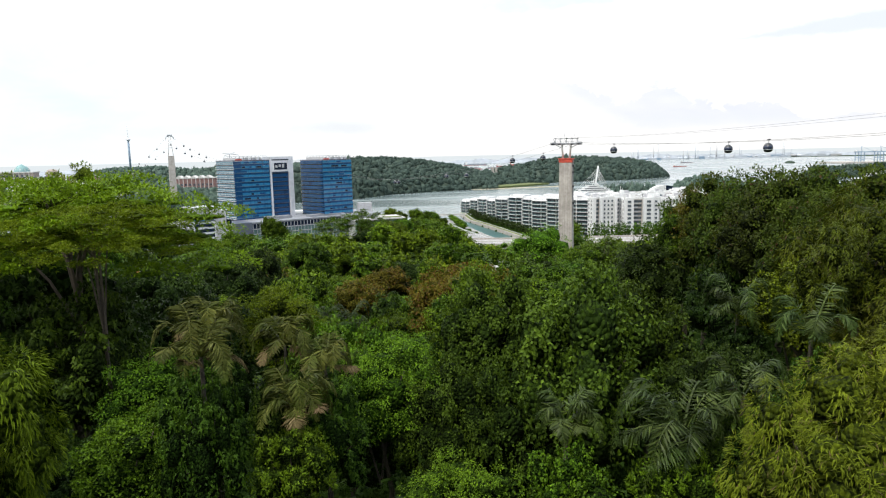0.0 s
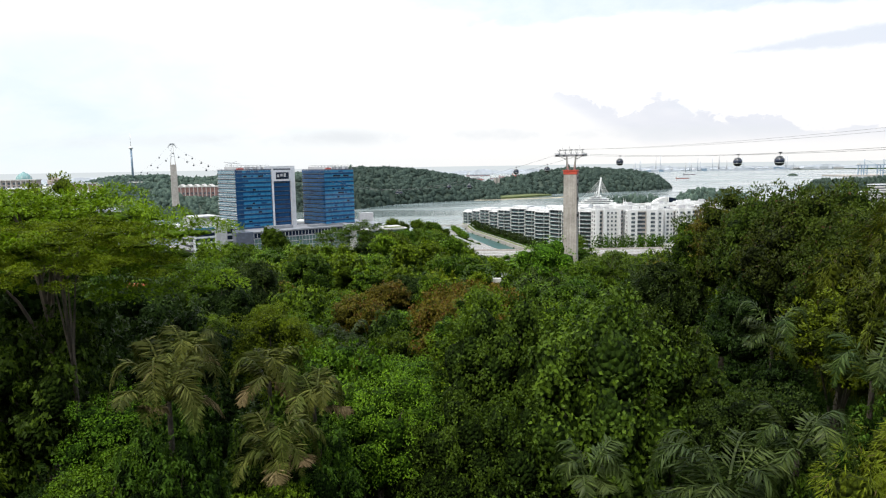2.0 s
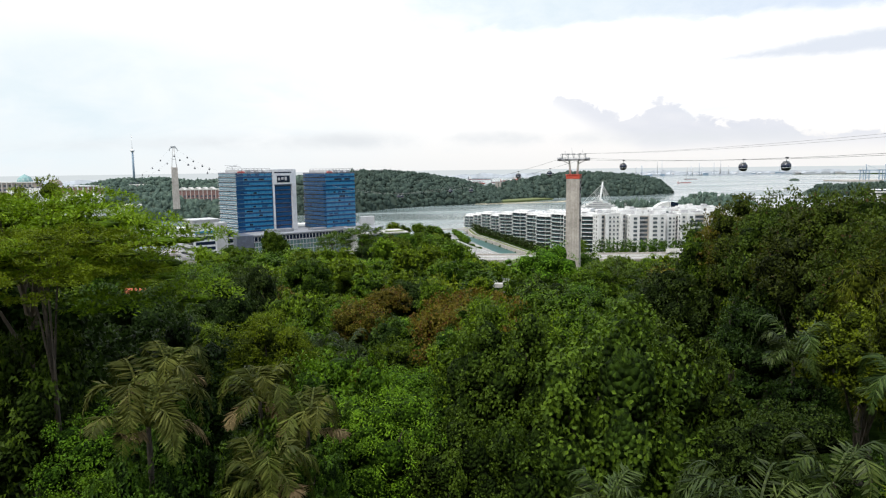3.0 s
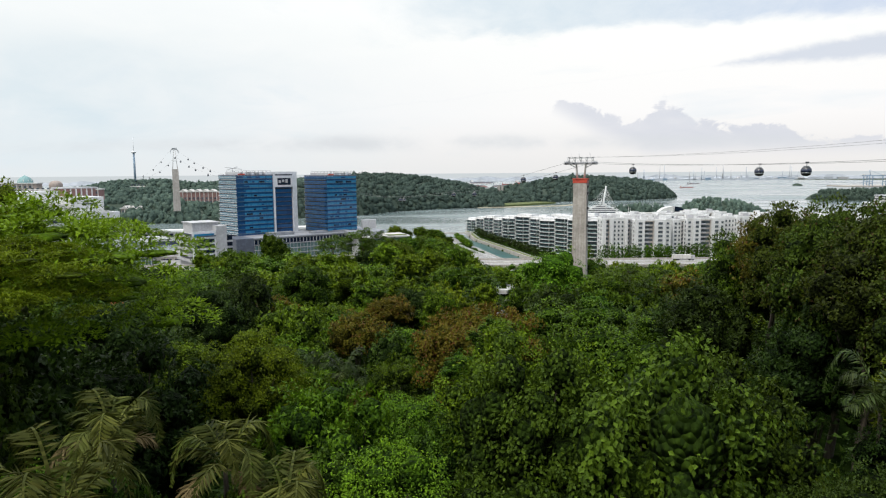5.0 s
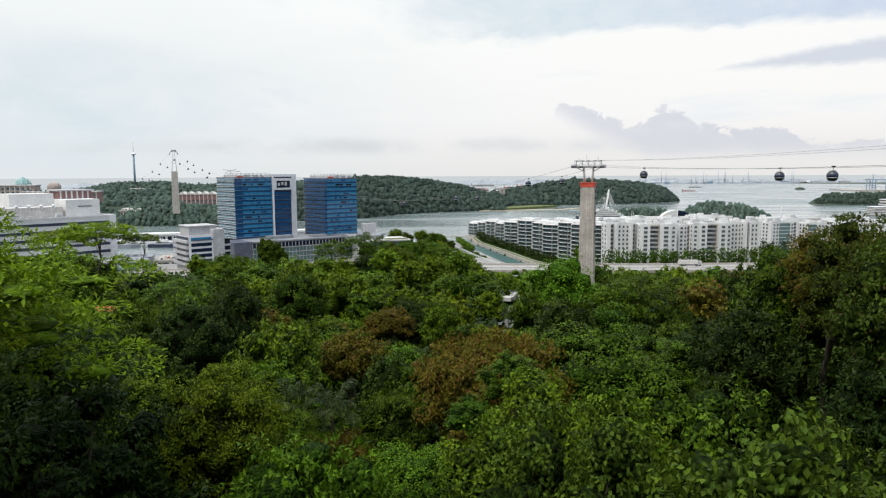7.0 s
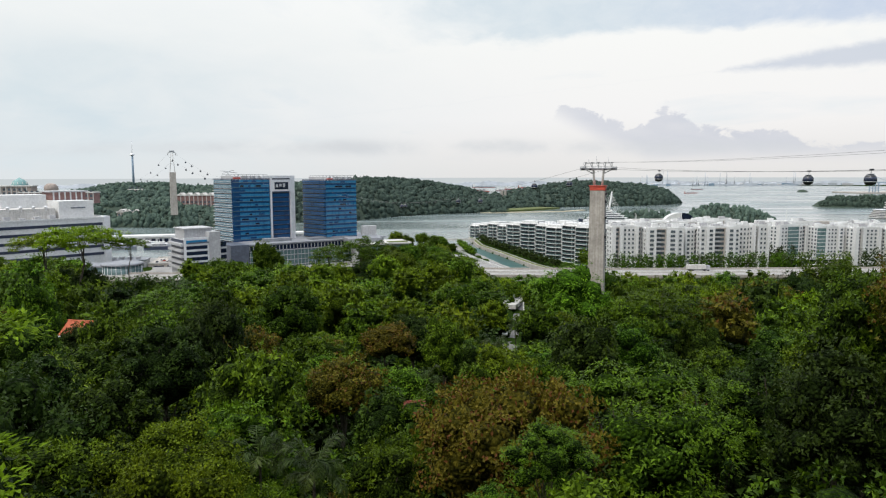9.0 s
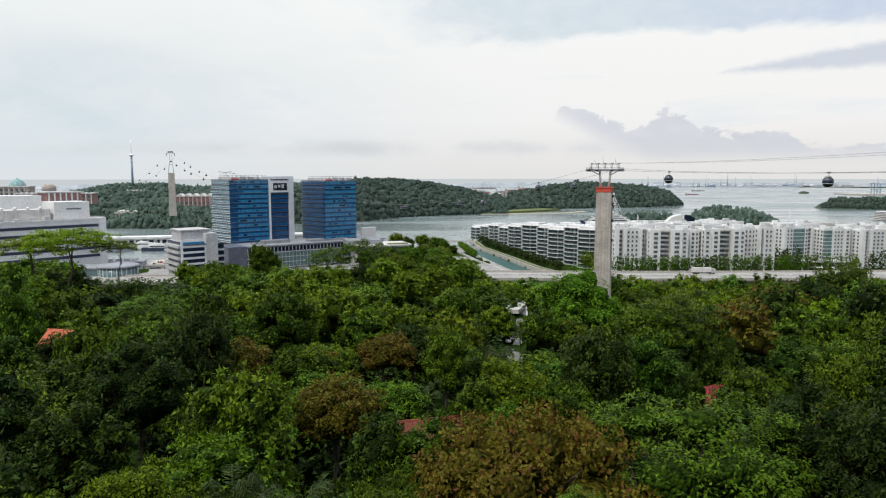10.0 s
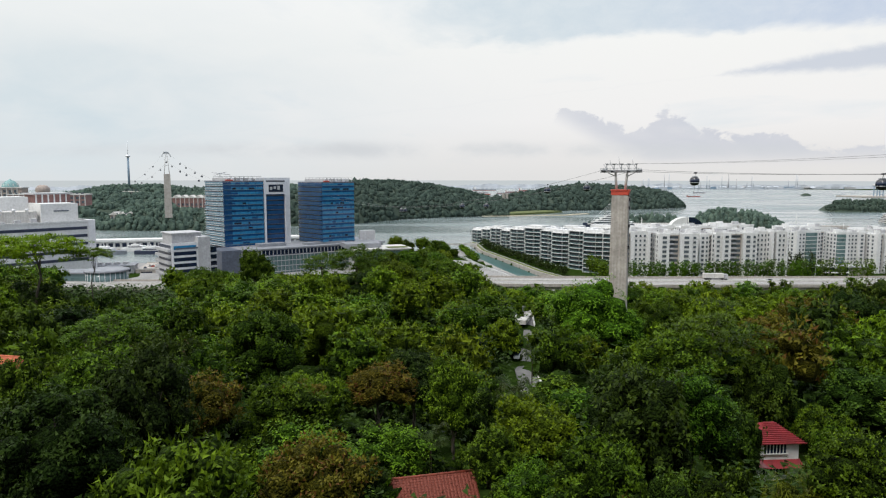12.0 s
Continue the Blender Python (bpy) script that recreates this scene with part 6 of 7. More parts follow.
# ---- cable car: pylons, cables and cabins ----
def near_pylon():
    t = thing("cable_car_pylon", turned(54.0, 204.0, 0, -22), "tall grey concrete cable car pylon with a red top band", "pylon")
    g = ground_z(54, 204)
    bm = bmesh.new()
    rows = []
    for z, w, d in ((g - 1, 2.75, 2.1), (43, 2.62, 1.9), (70.2, 2.5, 1.75)):
        rows.append([bm.verts.new(p) for p in ((-w, -d, z), (w, -d, z), (w, d, z), (-w, d, z))])
    for a, b in zip(rows, rows[1:]):
        for k in range(4):
            bm.faces.new((a[k], a[(k + 1) % 4], b[(k + 1) % 4], b[k]))
    bm.faces.new(rows[-1])
    bm.faces.new(rows[0][::-1])
    bmesh.ops.bevel(bm, geom=[e for e in bm.edges if abs(e.verts[0].co.z - e.verts[1].co.z) > 5], offset=0.25, segments=2, affect="EDGES")
    part("column", bm, CONCRETE, t)
    part("red_band", box(-2.6, -1.85, 70.2, 2.6, 1.85, 71.6, 0.1), RED_PAINT, t, "faded red painted band")
    part("red_ledge", box(-2.8, -2.05, 71.6, 2.8, 2.05, 71.9), RED_PAINT, t)
    lad = part("ladder", box(2.5, -0.35, 50, 2.72, -0.25, 71), STEEL, t)
    part("ladder_rail", box(2.5, 0.25, 50, 2.72, 0.35, 71), STEEL, lad)
    for k in range(36):
        part("rung", box(2.56, -0.3, 50.4 + k * 0.58, 2.66, 0.3, 50.47 + k * 0.58), STEEL, lad)
    for z in (54, 60.5, 66, 68.5):
        part("lamp_box", box(2.5, -0.7, z, 3.05, 0.2, z + 0.9), CABIN_DARK, t)
    for sx in (-1, 1):
        part("leg", beam((sx * 1.3, 0, 71.8), (sx * 1.75, 0, 77.4), 0.42, 0.34, 8), PALE_CONCRETE, t)
    part("cross_arm", box(-6.1, -0.5, 77.2, 6.1, 0.5, 77.9, 0.1), STEEL, t)
    part("arm_platform", box(-6.2, -1.2, 77.0, 6.2, -0.6, 77.2), STEEL, t)
    for sx in (-1, 1):
        s = part("sheave_train", box(sx * 5.0 - 0.5, -3.2, 77.0, sx * 5.0 + 0.5, 3.2, 77.7, 0.12), CABIN_DARK, t)
        for k in range(7):
            part("sheave", beam((sx * 5.0 - 0.2, -2.8 + 0.93 * k, 77.8), (sx * 5.0 + 0.2, -2.8 + 0.93 * k, 77.8), 0.32, 0.32, 10), STEEL, s)
    top = part("top_rail", box(-4.6, -0.1, 79.3, 4.6, 0.1, 79.5), STEEL, t)
    for k in range(5):
        xa = -4.4 + 2.2 * k
        part("frame_post", beam((xa, 0, 77.9), (xa, 0, 79.6), 0.14, 0.12), STEEL, t)
        part("lifting_frame", beam((xa - 0.9, 0, 79.6), (xa, 0, 77.9), 0.09), STEEL, t)
        part("rail_end", box(xa - 0.45, -0.4, 79.5, xa + 0.45, 0.4, 79.75), STEEL, t)
    for k in range(13):
        xa = -6.0 + k
        part("catwalk_post", beam((xa, -1.15, 77.2), (xa, -1.15, 78.3), 0.05, 0.05, 5), STEEL, t)
    part("catwalk_rail", beam((-6.1, -1.15, 78.3), (6.1, -1.15, 78.3), 0.05, 0.05, 5), STEEL, t)
    for sx in (-1, 1):
        part("sheave_rail", beam((sx * 5.7, -3.2, 77.9), (sx * 5.7, 3.2, 77.9), 0.07, 0.07, 5), STEEL, t)
        part("arm_brace", beam((sx * 1.75, 0, 75.9), (sx * 4.4, 0, 77.2), 0.16, 0.14), STEEL, t)
        part("sheave_train", box(sx * 2.4 - 0.4, -2.6, 77.0, sx * 2.4 + 0.4, 2.6, 77.6, 0.1), CABIN_DARK, t)
    for xa, h in ((-3.2, 1.4), (-0.6, 2.4), (3.4, 1.9)):
        part("aerial", beam((xa, 0, 79.5), (xa - 0.3, 0, 79.5 + h), 0.06), STEEL, t)


near_pylon()
ARM = [(54 - 5 * math.cos(radians(22)), 204 + 5 * math.sin(radians(22))), (54 + 5 * math.cos(radians(22)), 204 - 5 * math.sin(radians(22)))]
STATION = (-92.0, 545.0, 62.0)


def sagging(a, b, sag, n=24):
    a, b = Vector(a), Vector(b)
    return [a.lerp(b, k / n) - Vector((0, 0, 4 * sag * (k / n) * (1 - k / n))) for k in range(n + 1)]


def cable(points, r, label):
    bm = bmesh.new()
    rings = []
    for p in points:
        rings.append([bm.verts.new(Vector(p) + Vector((r * math.cos(1.2566 * k), 0, r * math.sin(1.2566 * k)))) for k in range(5)])
    for a, b in zip(rings, rings[1:]):
        for k in range(5):
            bm.faces.new((a[k], a[(k + 1) % 5], b[(k + 1) % 5], b[k]))
    return tagged(mesh_object("haul_cable", bm, CABLE), label, "cable", "cable car ropes")


near_lines = []
for k, (ax, ay) in enumerate(ARM):
    up = sagging((ax, ay, 77.9), (ax + 110, ay - 292, 92), 7.0)
    down = sagging((ax, ay, 77.9), (STATION[0] + (-4 if k == 0 else 4), STATION[1], STATION[2]), 11.0)
    near_lines.append((up, down))
    cable(up, 0.045, "steel haul rope of the cable car")
    cable(down, 0.045, "steel haul rope of the cable car")
for k, xa in enumerate((-4.4, 4.4)):
    p = (54 + xa * math.cos(radians(22)), 204 - xa * math.sin(radians(22)), 79.7)
    cable(sagging(p, (p[0] + 110, p[1] - 292, 97), 6.0), 0.03, "thin upper signal rope of the cable car")


def cabin_template():
    t = thing("cable_car_cabin", Matrix.Identity(4), "black spherical cable car cabin hanging from its rope", "cable car", "cable car cabins")
    bm = bmesh.new()
    add_lathe(bm, [(0.45, -3.05), (0.92, -2.8), (1.12, -2.3), (1.14, -1.8), (1.02, -1.3), (0.72, -0.95), (0.3, -0.85)], 18)
    part("shell", bm, CABIN_DARK, t)
    part("window_band", add_lathe(bmesh.new(), [(1.13, -2.2), (1.165, -2.05), (1.165, -1.65), (1.11, -1.4)], 18), DARK_GLASS, t)
    part("sill_ring", add_lathe(bmesh.new(), [(1.10, -2.4), (1.17, -2.35), (1.16, -2.25), (1.1, -2.22)], 18), STEEL, t)
    part("hanger", beam((0.0, 0, -0.9), (0.18, 0, 0.1), 0.07, 0.06), STEEL, t)
    part("grip", box(-0.1, -0.45, -0.1, 0.4, 0.45, 0.25, 0.05), CABIN_DARK, t)
    part("roof_rack", box(-0.5, -0.5, -0.88, 0.5, 0.5, -0.72, 0.04), STEEL, t)
    return t


def at_length(points, f):
    k = min(len(points) - 2, int(f * (len(points) - 1)))
    return points[k].lerp(points[k + 1], f * (len(points) - 1) - k)


cabin = cabin_template()
places = []
(up0, down0), (up1, down1) = near_lines
for line, fs in ((up0, (0.126, 0.332)), (up1, (0.244,)), (down0, (0.088, 0.28, 0.5)), (down1, (0.07, 0.27, 0.55))):
    for f in fs:
        places.append(at_length(line, f))
cabin.matrix_basis = Matrix.Translation(places[0])
for p in places[1:]:
    copy_thing(cabin, Matrix.Translation(p))


def far_pylon(x, y, z0, z1, top, label):
    t = thing("cable_car_pylon", turned(x, y, 0, 25), label, "pylon")
    bm = bmesh.new()
    rows = []
    for z, w in ((z0 - 4, 4.9), (z1, 4.2)):
        rows.append([bm.verts.new(p) for p in ((-w, -w * 0.7, z), (w, -w * 0.7, z), (w, w * 0.7, z), (-w, w * 0.7, z))])
    for k in range(4):
        bm.faces.new((rows[0][k], rows[0][(k + 1) % 4], rows[1][(k + 1) % 4], rows[1][k]))
    bm.faces.new(rows[1])
    part("column", bm, CONCRETE, t)
    for sx in (-1, 1):
        part("leg", beam((sx * 3.4, 0, z1), (sx * 0.9, 0, top - 4), 0.5, 0.4), PALE_CONCRETE, t)
        part("arm", beam((0, 0, top - 2), (sx * 5, 0, top - 4.0), 0.9, 0.6), STEEL, t)
        part("arm_hook", beam((sx * 5, 0, top - 4.0), (sx * 5.6, 0, top - 7.5), 0.8, 0.5), STEEL, t)
    part("leg_tie", beam((-2.4, 0, z1 + 12), (2.4, 0, z1 + 12), 0.3), STEEL, t)
    part("cap", box(-3.5, -1.2, top - 3.2, 3.5, 1.2, top - 0.6, 0.3), STEEL, t)
    return t


far_pylon(-392, 956, 22, 80, 112, "slender concrete cable car pylon on the far shore")
for k, off in enumerate((-7.5, 7.5)):
    a = (-392 + off * 0.9, 956 + off * 0.4, 105)
    l1 = sagging(a, (STATION[0] - 60 + off, STATION[1] + 40, 66), 12)
    l2 = sagging(a, (-560 + off, 1180, 62), 10)
    cable(l1, 0.05, "steel haul rope over the harbour")
    cable(l2, 0.05, "steel haul rope to the island")
    for f in (0.09, 0.17, 0.28, 0.36, 0.50, 0.62):
        copy_thing(cabin, Matrix.Translation(at_length(l1, f + 0.03 * k)))
    for f in (0.16, 0.34, 0.58):
        copy_thing(cabin, Matrix.Translation(at_length(l2, f + 0.07 * k)))

# ---- islands across the water ----
def island(name, label, outline_x, outline_y0, outline_y1, crest, seed, spacing, tree_r, shore_mat, tree_top=9.0):
    """A wooded island: a low mound from x to x, between two shore lines, with a crest height for each x, and its woods."""
    rng = np.random.default_rng(seed)
    xs = np.linspace(outline_x[0], outline_x[-1], 70)
    rows = 22
    y0 = np.interp(xs, outline_x, outline_y0)
    y1 = np.interp(xs, outline_x, outline_y1)
    cr = np.interp(xs, outline_x, crest)
    vs = []
    for j in range(rows + 1):
        f = j / rows
        y = y0 + (y1 - y0) * f
        hump = np.sin(np.pi * min(1.0, f)) ** 0.55
        wob = np.array([noise.noise((x * 0.012, yy * 0.012, seed)) for x, yy in zip(xs, y)])
        vs.append(np.stack([xs, y, -2.0 + (cr - tree_top + 2.0).clip(1.5) * hump * (1 + 0.14 * wob)], 1))
    v = np.concatenate(vs)
    i = np.arange(len(v)).reshape(rows + 1, len(xs))
    f = np.stack([i[:-1, :-1], i[:-1, 1:], i[1:, 1:], i[1:, :-1]], -1).reshape(-1, 4)
    tagged(new(name, array_mesh(name, v, f, shore_mat, True)), label, "island", kind="structure")
    # woods: many small lumpy crowns with loose leaves at their rims
    area = (outline_x[-1] - outline_x[0]) * float(np.mean(y1 - y0))
    n = int(area / spacing ** 2 * 1.35)
    fx, fj = rng.random(n) * (len(xs) - 1.001), rng.random(n) ** 1.4 * rows * 0.55
    k, j = fx.astype(int), fj.astype(int)
    c = v[(j * len(xs) + k)] * (1 - (fx - k))[:, None] + v[(j * len(xs) + k + 1)] * (fx - k)[:, None]
    c = c + (v[((j + 1) * len(xs) + k)] - v[(j * len(xs) + k)]) * (fj - j)[:, None]
    c = c[c[:, 2] > 0.2]
    n = len(c)
    bv, bf = ball_quads(2, True)
    bf = bf[(bv[bf].mean(1)[:, 2] > -0.45)]
    size = rng.uniform(0.30, 0.78, (n, 1, 1)) * np.array([1.0, 1.0, 1.0])
    size[:, :, 2] *= rng.uniform(1.0, 1.7, (n, 1))
    lump = bv[None] * (1 + rng.normal(size=(n, len(bv), 1)) * 0.16) * size * np.array([tree_r, tree_r, tree_top * 0.72]) + c[:, None] + np.array([0, 0, tree_top * 0.2])
    faces = (bf[None] + (np.arange(n) * len(bv))[:, None, None]).reshape(-1, 3)
    per = 14
    d = unit(rng.normal(size=(n, per, 3)))
    d[:, :, 2] = np.abs(d[:, :, 2]) - 0.15
    p = (c[:, None] + d * size * np.array([tree_r, tree_r, tree_top * 0.72]) * rng.uniform(0.9, 1.25, (n, per, 1)) + np.array([0, 0, tree_top * 0.2])).reshape(-1, 3)
    s = tree_r * 0.26
    lv, lf = leaf_arrays(p, rng.normal(size=p.shape), d.reshape(-1, 3) + np.array([0, 0, 0.35]), s * rng.uniform(0.7, 1.3, len(p)), s * rng.uniform(0.7, 1.2, len(p)), 3)
    lump = lump.reshape(-1, 3)
    tagged(new("woods", array_mesh("woods", np.concatenate([lump, lv]), np.concatenate([faces, lf + len(lump)]), HAZED_WOODS)), "dense green woods covering the " + name.replace("_", " "), "woods", kind="stuff")


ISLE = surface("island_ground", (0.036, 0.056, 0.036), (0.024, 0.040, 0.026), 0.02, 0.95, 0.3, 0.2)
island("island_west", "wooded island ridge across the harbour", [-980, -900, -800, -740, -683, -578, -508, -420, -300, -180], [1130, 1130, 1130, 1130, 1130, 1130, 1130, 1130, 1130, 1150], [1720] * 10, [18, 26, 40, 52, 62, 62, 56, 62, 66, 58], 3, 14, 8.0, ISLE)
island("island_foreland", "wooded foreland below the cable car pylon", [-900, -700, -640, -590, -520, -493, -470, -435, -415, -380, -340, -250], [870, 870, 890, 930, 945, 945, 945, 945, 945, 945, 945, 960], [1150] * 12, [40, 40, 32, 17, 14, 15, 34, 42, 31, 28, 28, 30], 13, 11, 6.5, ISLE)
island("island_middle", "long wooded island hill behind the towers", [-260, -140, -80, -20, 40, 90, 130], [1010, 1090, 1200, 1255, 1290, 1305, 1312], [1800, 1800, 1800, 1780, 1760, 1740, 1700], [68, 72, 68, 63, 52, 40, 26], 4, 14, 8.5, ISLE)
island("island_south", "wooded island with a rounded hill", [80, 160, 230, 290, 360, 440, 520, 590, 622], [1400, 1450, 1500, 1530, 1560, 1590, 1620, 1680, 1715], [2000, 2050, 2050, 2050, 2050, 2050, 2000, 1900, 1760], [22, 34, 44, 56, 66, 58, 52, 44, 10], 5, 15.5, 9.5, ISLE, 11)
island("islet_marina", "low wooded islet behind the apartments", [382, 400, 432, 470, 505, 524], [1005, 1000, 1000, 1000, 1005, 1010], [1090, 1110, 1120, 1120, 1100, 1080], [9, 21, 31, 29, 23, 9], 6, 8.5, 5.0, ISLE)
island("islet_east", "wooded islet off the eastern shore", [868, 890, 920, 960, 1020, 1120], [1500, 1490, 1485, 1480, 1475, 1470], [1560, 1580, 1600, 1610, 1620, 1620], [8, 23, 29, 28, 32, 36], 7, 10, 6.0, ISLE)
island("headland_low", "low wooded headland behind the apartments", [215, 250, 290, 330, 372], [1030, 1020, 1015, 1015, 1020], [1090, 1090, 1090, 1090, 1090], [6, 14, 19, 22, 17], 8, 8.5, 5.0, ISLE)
tagged(mesh_object("lawn", ribbon([(78, 1345, 3.2), (120, 1352, 3.6), (190, 1420, 3.6), (240, 1470, 3.2)], 26, -4, 0.0), GRASS), "mown grass along the island shore", "grass", kind="structure")
tagged(mesh_object("beach", ribbon([(60, 1308, 0.9), (140, 1318, 0.9), (250, 1345, 0.9), (300, 1400, 0.9)], 7, -4, 0.0), SAND), "thin sand beach on the island", "beach", kind="structure")

# canal-side and waterfront trees
for k, (x, y, top, r) in enumerate([(-8, 640, 16, 7), (2, 628, 14, 6), (-20, 652, 18, 8), (-34, 640, 17, 7), (10, 600, 12, 5), (-2, 655, 14, 6), (-46, 655, 19, 8), (-12, 610, 15, 7),
                                     (-22, 455, 26, 9), (-4, 466, 24, 8), (-38, 462, 25, 9), (6, 448, 17, 6), (-14, 498, 22, 8), (-30, 520, 20, 8), (0, 535, 18, 8), (-52, 448, 26, 8), (-16, 560, 17, 8), (14, 466, 11, 4.5), (8, 500, 12, 5), (-34, 430, 28, 8), (-6, 432, 23, 8), (18, 424, 14, 6)]):
    plant(("green", "bright", "lime", "vinebright")[k % 4], "mid", x, y, top, r, rt.uniform(0, 6), k % 2)


def hedge_trees(points, r, h, per, leaf_mat, label, seed):
    """A row of street trees too far to tell apart."""
    rng = np.random.default_rng(seed)
    vs = []
    for x, y, z in points:
        n = per
        d = unit(rng.normal(size=(n, 3)))
        s = rng.uniform(0.75, 1.2)
        p = np.array([x, y, z + h * 0.62]) + d * np.array([r, r, h * 0.42]) * s * rng.uniform(0.6, 1.05, (n, 1))
        v, _ = leaf_arrays(p, rng.normal(size=(n, 3)), d + np.array([0, 0, 0.6]), rng.uniform(0.9, 1.7, n), rng.uniform(0.7, 1.2, n))
        vs.append(v)
    v = np.concatenate(vs)
    tagged(new("street_trees", array_mesh("street_trees", v, np.arange(len(v)).reshape(-1, 4), leaf_mat)), label, "trees", kind="stuff")


rs = random.Random(3)
hedge_trees([(x + rs.uniform(-1, 1), 447 + rs.uniform(-5, 4), 3) for x in range(122, 250, 3)], 3.0, 17, 170, LEAF["bright"], "green trees in a row before the apartments", 1)
hedge_trees([(x + rs.uniform(-2, 2), 458 + rs.uniform(-8, 8), 3) for x in range(238, 300, 4)], 3.4, 16, 150, LEAF["green"], "green garden trees before the apartments", 2)
hedge_trees([(x + rs.uniform(-2, 2), 455 + rs.uniform(-8, 8), 3) for x in range(300, 380, 5)], 3.4, 19, 150, LEAF["dark"], "dark garden trees before the apartments", 6)
hedge_trees([(112 + rs.uniform(-3, 3) + (y - 470) * 0.02, y, 3) for y in range(450, 520, 4)], 3.0, 15, 150, LEAF["green"], "garden trees between the apartment rows", 3)
hedge_trees([(float(np.interp(y, (486, 513, 580, 662, 735), (83, 73, 58, 38, 33))) + 9 + rs.uniform(-2, 2), y, 3) for y in range(488, 720, 4)], 2.3, 8, 90, LEAF["dark"], "small dark trees along the canal apartments", 4)
hedge_trees([(float(np.interp(y, (514, 590, 665), (47.5, 32, 25))) - 6 + rs.uniform(-1.5, 1.5), y, 3) for y in range(575, 660, 4)], 2.7, 6.5, 110, LEAF["bright"], "clipped green trees along the promenade", 5)

hedge_trees([(x + rs.uniform(-2, 2), 492 + rs.uniform(-8, 8), 3) for x in range(248, 274, 3)], 3.4, 18, 150, LEAF["dark"], "dark garden trees between the apartment blocks", 7)

# palms before the apartments
for k in range(14):
    x = 183 + k * 6.2 + rs.uniform(-1.5, 1.5)
    palm(x, 441 + rs.uniform(-3, 3), 15.5 + rs.uniform(-2, 2.5), 3.0, 9, False, 60 + k, "dark green palm planted before the apartments")


# ---- landmarks ----
mast = thing("observation_mast", turned(-647, 1386, 0, 0), "tall slim blue and white observation mast", "mast")
part("shaft", beam((0, 0, 50), (0, 0, 118), 2.4, 1.9, 10), CRANE_BLUE, mast)
part("ring_cabin", add_lathe(bmesh.new(), [(2, 116), (4.6, 117.5), (4.8, 119), (2.5, 121)], 16), SILVER, mast)
part("flag_pole", beam((0, 0, 121), (0, 0, 150), 0.5, 0.25), SILVER, mast)
part("station", box(-26, -20, 46, 36, -4, 52), WHITE, mast)
part("station_roof", box(-28, -22, 52, 38, -2, 53.5), PALE_CONCRETE, mast)

tower = thing("lookout_tower", turned(149, 1612, 0, 0), "grey concrete twin-shaft lookout tower on the island", "tower")
part("shaft", box(-7, -3, 6, -1.4, 3, 38), CONCRETE, tower)
part("shaft", box(1.4, -3, 6, 7, 3, 38), CONCRETE, tower)
for k in range(6):
    part("landing", box(-1.4, -2.6, 10 + 5 * k, 1.4, 2.6, 10.8 + 5 * k), CONCRETE, tower)


def hotel(x, y, turn, wide, z0, z1, mat, label, gables):
    t = thing("resort_building", turned(x, y, 0, turn), label, "building")
    part("body", box(0, 0, z0, wide, 18, z1), mat, t)
    part("roof", box(-1, -1.5, z1, wide + 1, 19, z1 + 1.5), PALE_CONCRETE, t)
    n = int(wide / 7)
    for k in range(n):
        for j in range(3):
            part("window", box(1.6 + 7 * k, -0.4, z0 + 3 + 5.5 * j, 4.8 + 7 * k, 0.2, z0 + 6.4 + 5.5 * j), WINDOW, t)
        part("pilaster", box(5.6 + 7 * k, -0.9, z0, 6.6 + 7 * k, 0.1, z1), PALE_CONCRETE, t)
    if gables:
        for k in range(int(wide / 12)):
            bm = bmesh.new()
            xa = 1 + 12 * k
            vs = [bm.verts.new(p) for p in ((xa, -1.4, z1 + 1.5), (xa + 10, -1.4, z1 + 1.5), (xa + 5, -1.4, z1 + 5), (xa, 17, z1 + 1.5), (xa + 10, 17, z1 + 1.5), (xa + 5, 17, z1 + 5))]
            for q in ((0, 1, 2), (5, 4, 3), (0, 2, 5, 3), (1, 4, 5, 2), (0, 3, 4, 1)):
                bm.faces.new([vs[i] for i in q])
            part("gable", bm, PALE_CONCRETE, t)
    return t


hotel(-437, 1082, 2, 66, 16, 42, BRICK_RED, "red brick resort building with pale gabled roofs", True)
hotel(-570, 880, 4, 98, 38, 52, BRICK_RED, "red-brown resort building with pale window bays", False)
hotel(-700, 930, 6, 110, 40, 60, OCHRE, "ochre resort hotel with pale roof lines", False)
hotel(-490, 985, -4, 44, 6, 20, OCHRE, "low ochre pavilion by the shore", True)
hotel(-614, 1290, 0, 30, 36, 47, OCHRE, "pale hilltop house under the observation mast", False)
dome = thing("domed_hall", turned(-618, 960, -4, 0), "green copper dome on a pale drum", "dome")
part("drum", add_lathe(bmesh.new(), [(11.5, 50), (11.5, 62)], 20), OCHRE, dome)
part("dome", add_lathe(bmesh.new(), [(11, 62), (10.9, 66), (9.4, 70), (6, 73.5), (2, 75.5), (0.4, 77)], 20), COPPER, dome)
for k in range(10):
    a = math.tau * k / 10
    part("rib", beam((11.1 * math.cos(a), 11.1 * math.sin(a), 62), (9.6 * math.cos(a), 9.6 * math.sin(a), 70), 0.4), PALE_CONCRETE, dome)
stat = thing("stone_tower", turned(-587, 985, -8, 0), "weathered ochre stone tower among the resort roofs", "tower")
part("shaft", add_lathe(bmesh.new(), [(9, 44), (8, 56), (9.5, 62), (9.5, 67), (6, 71), (3, 72)], 12), OCHRE, stat)

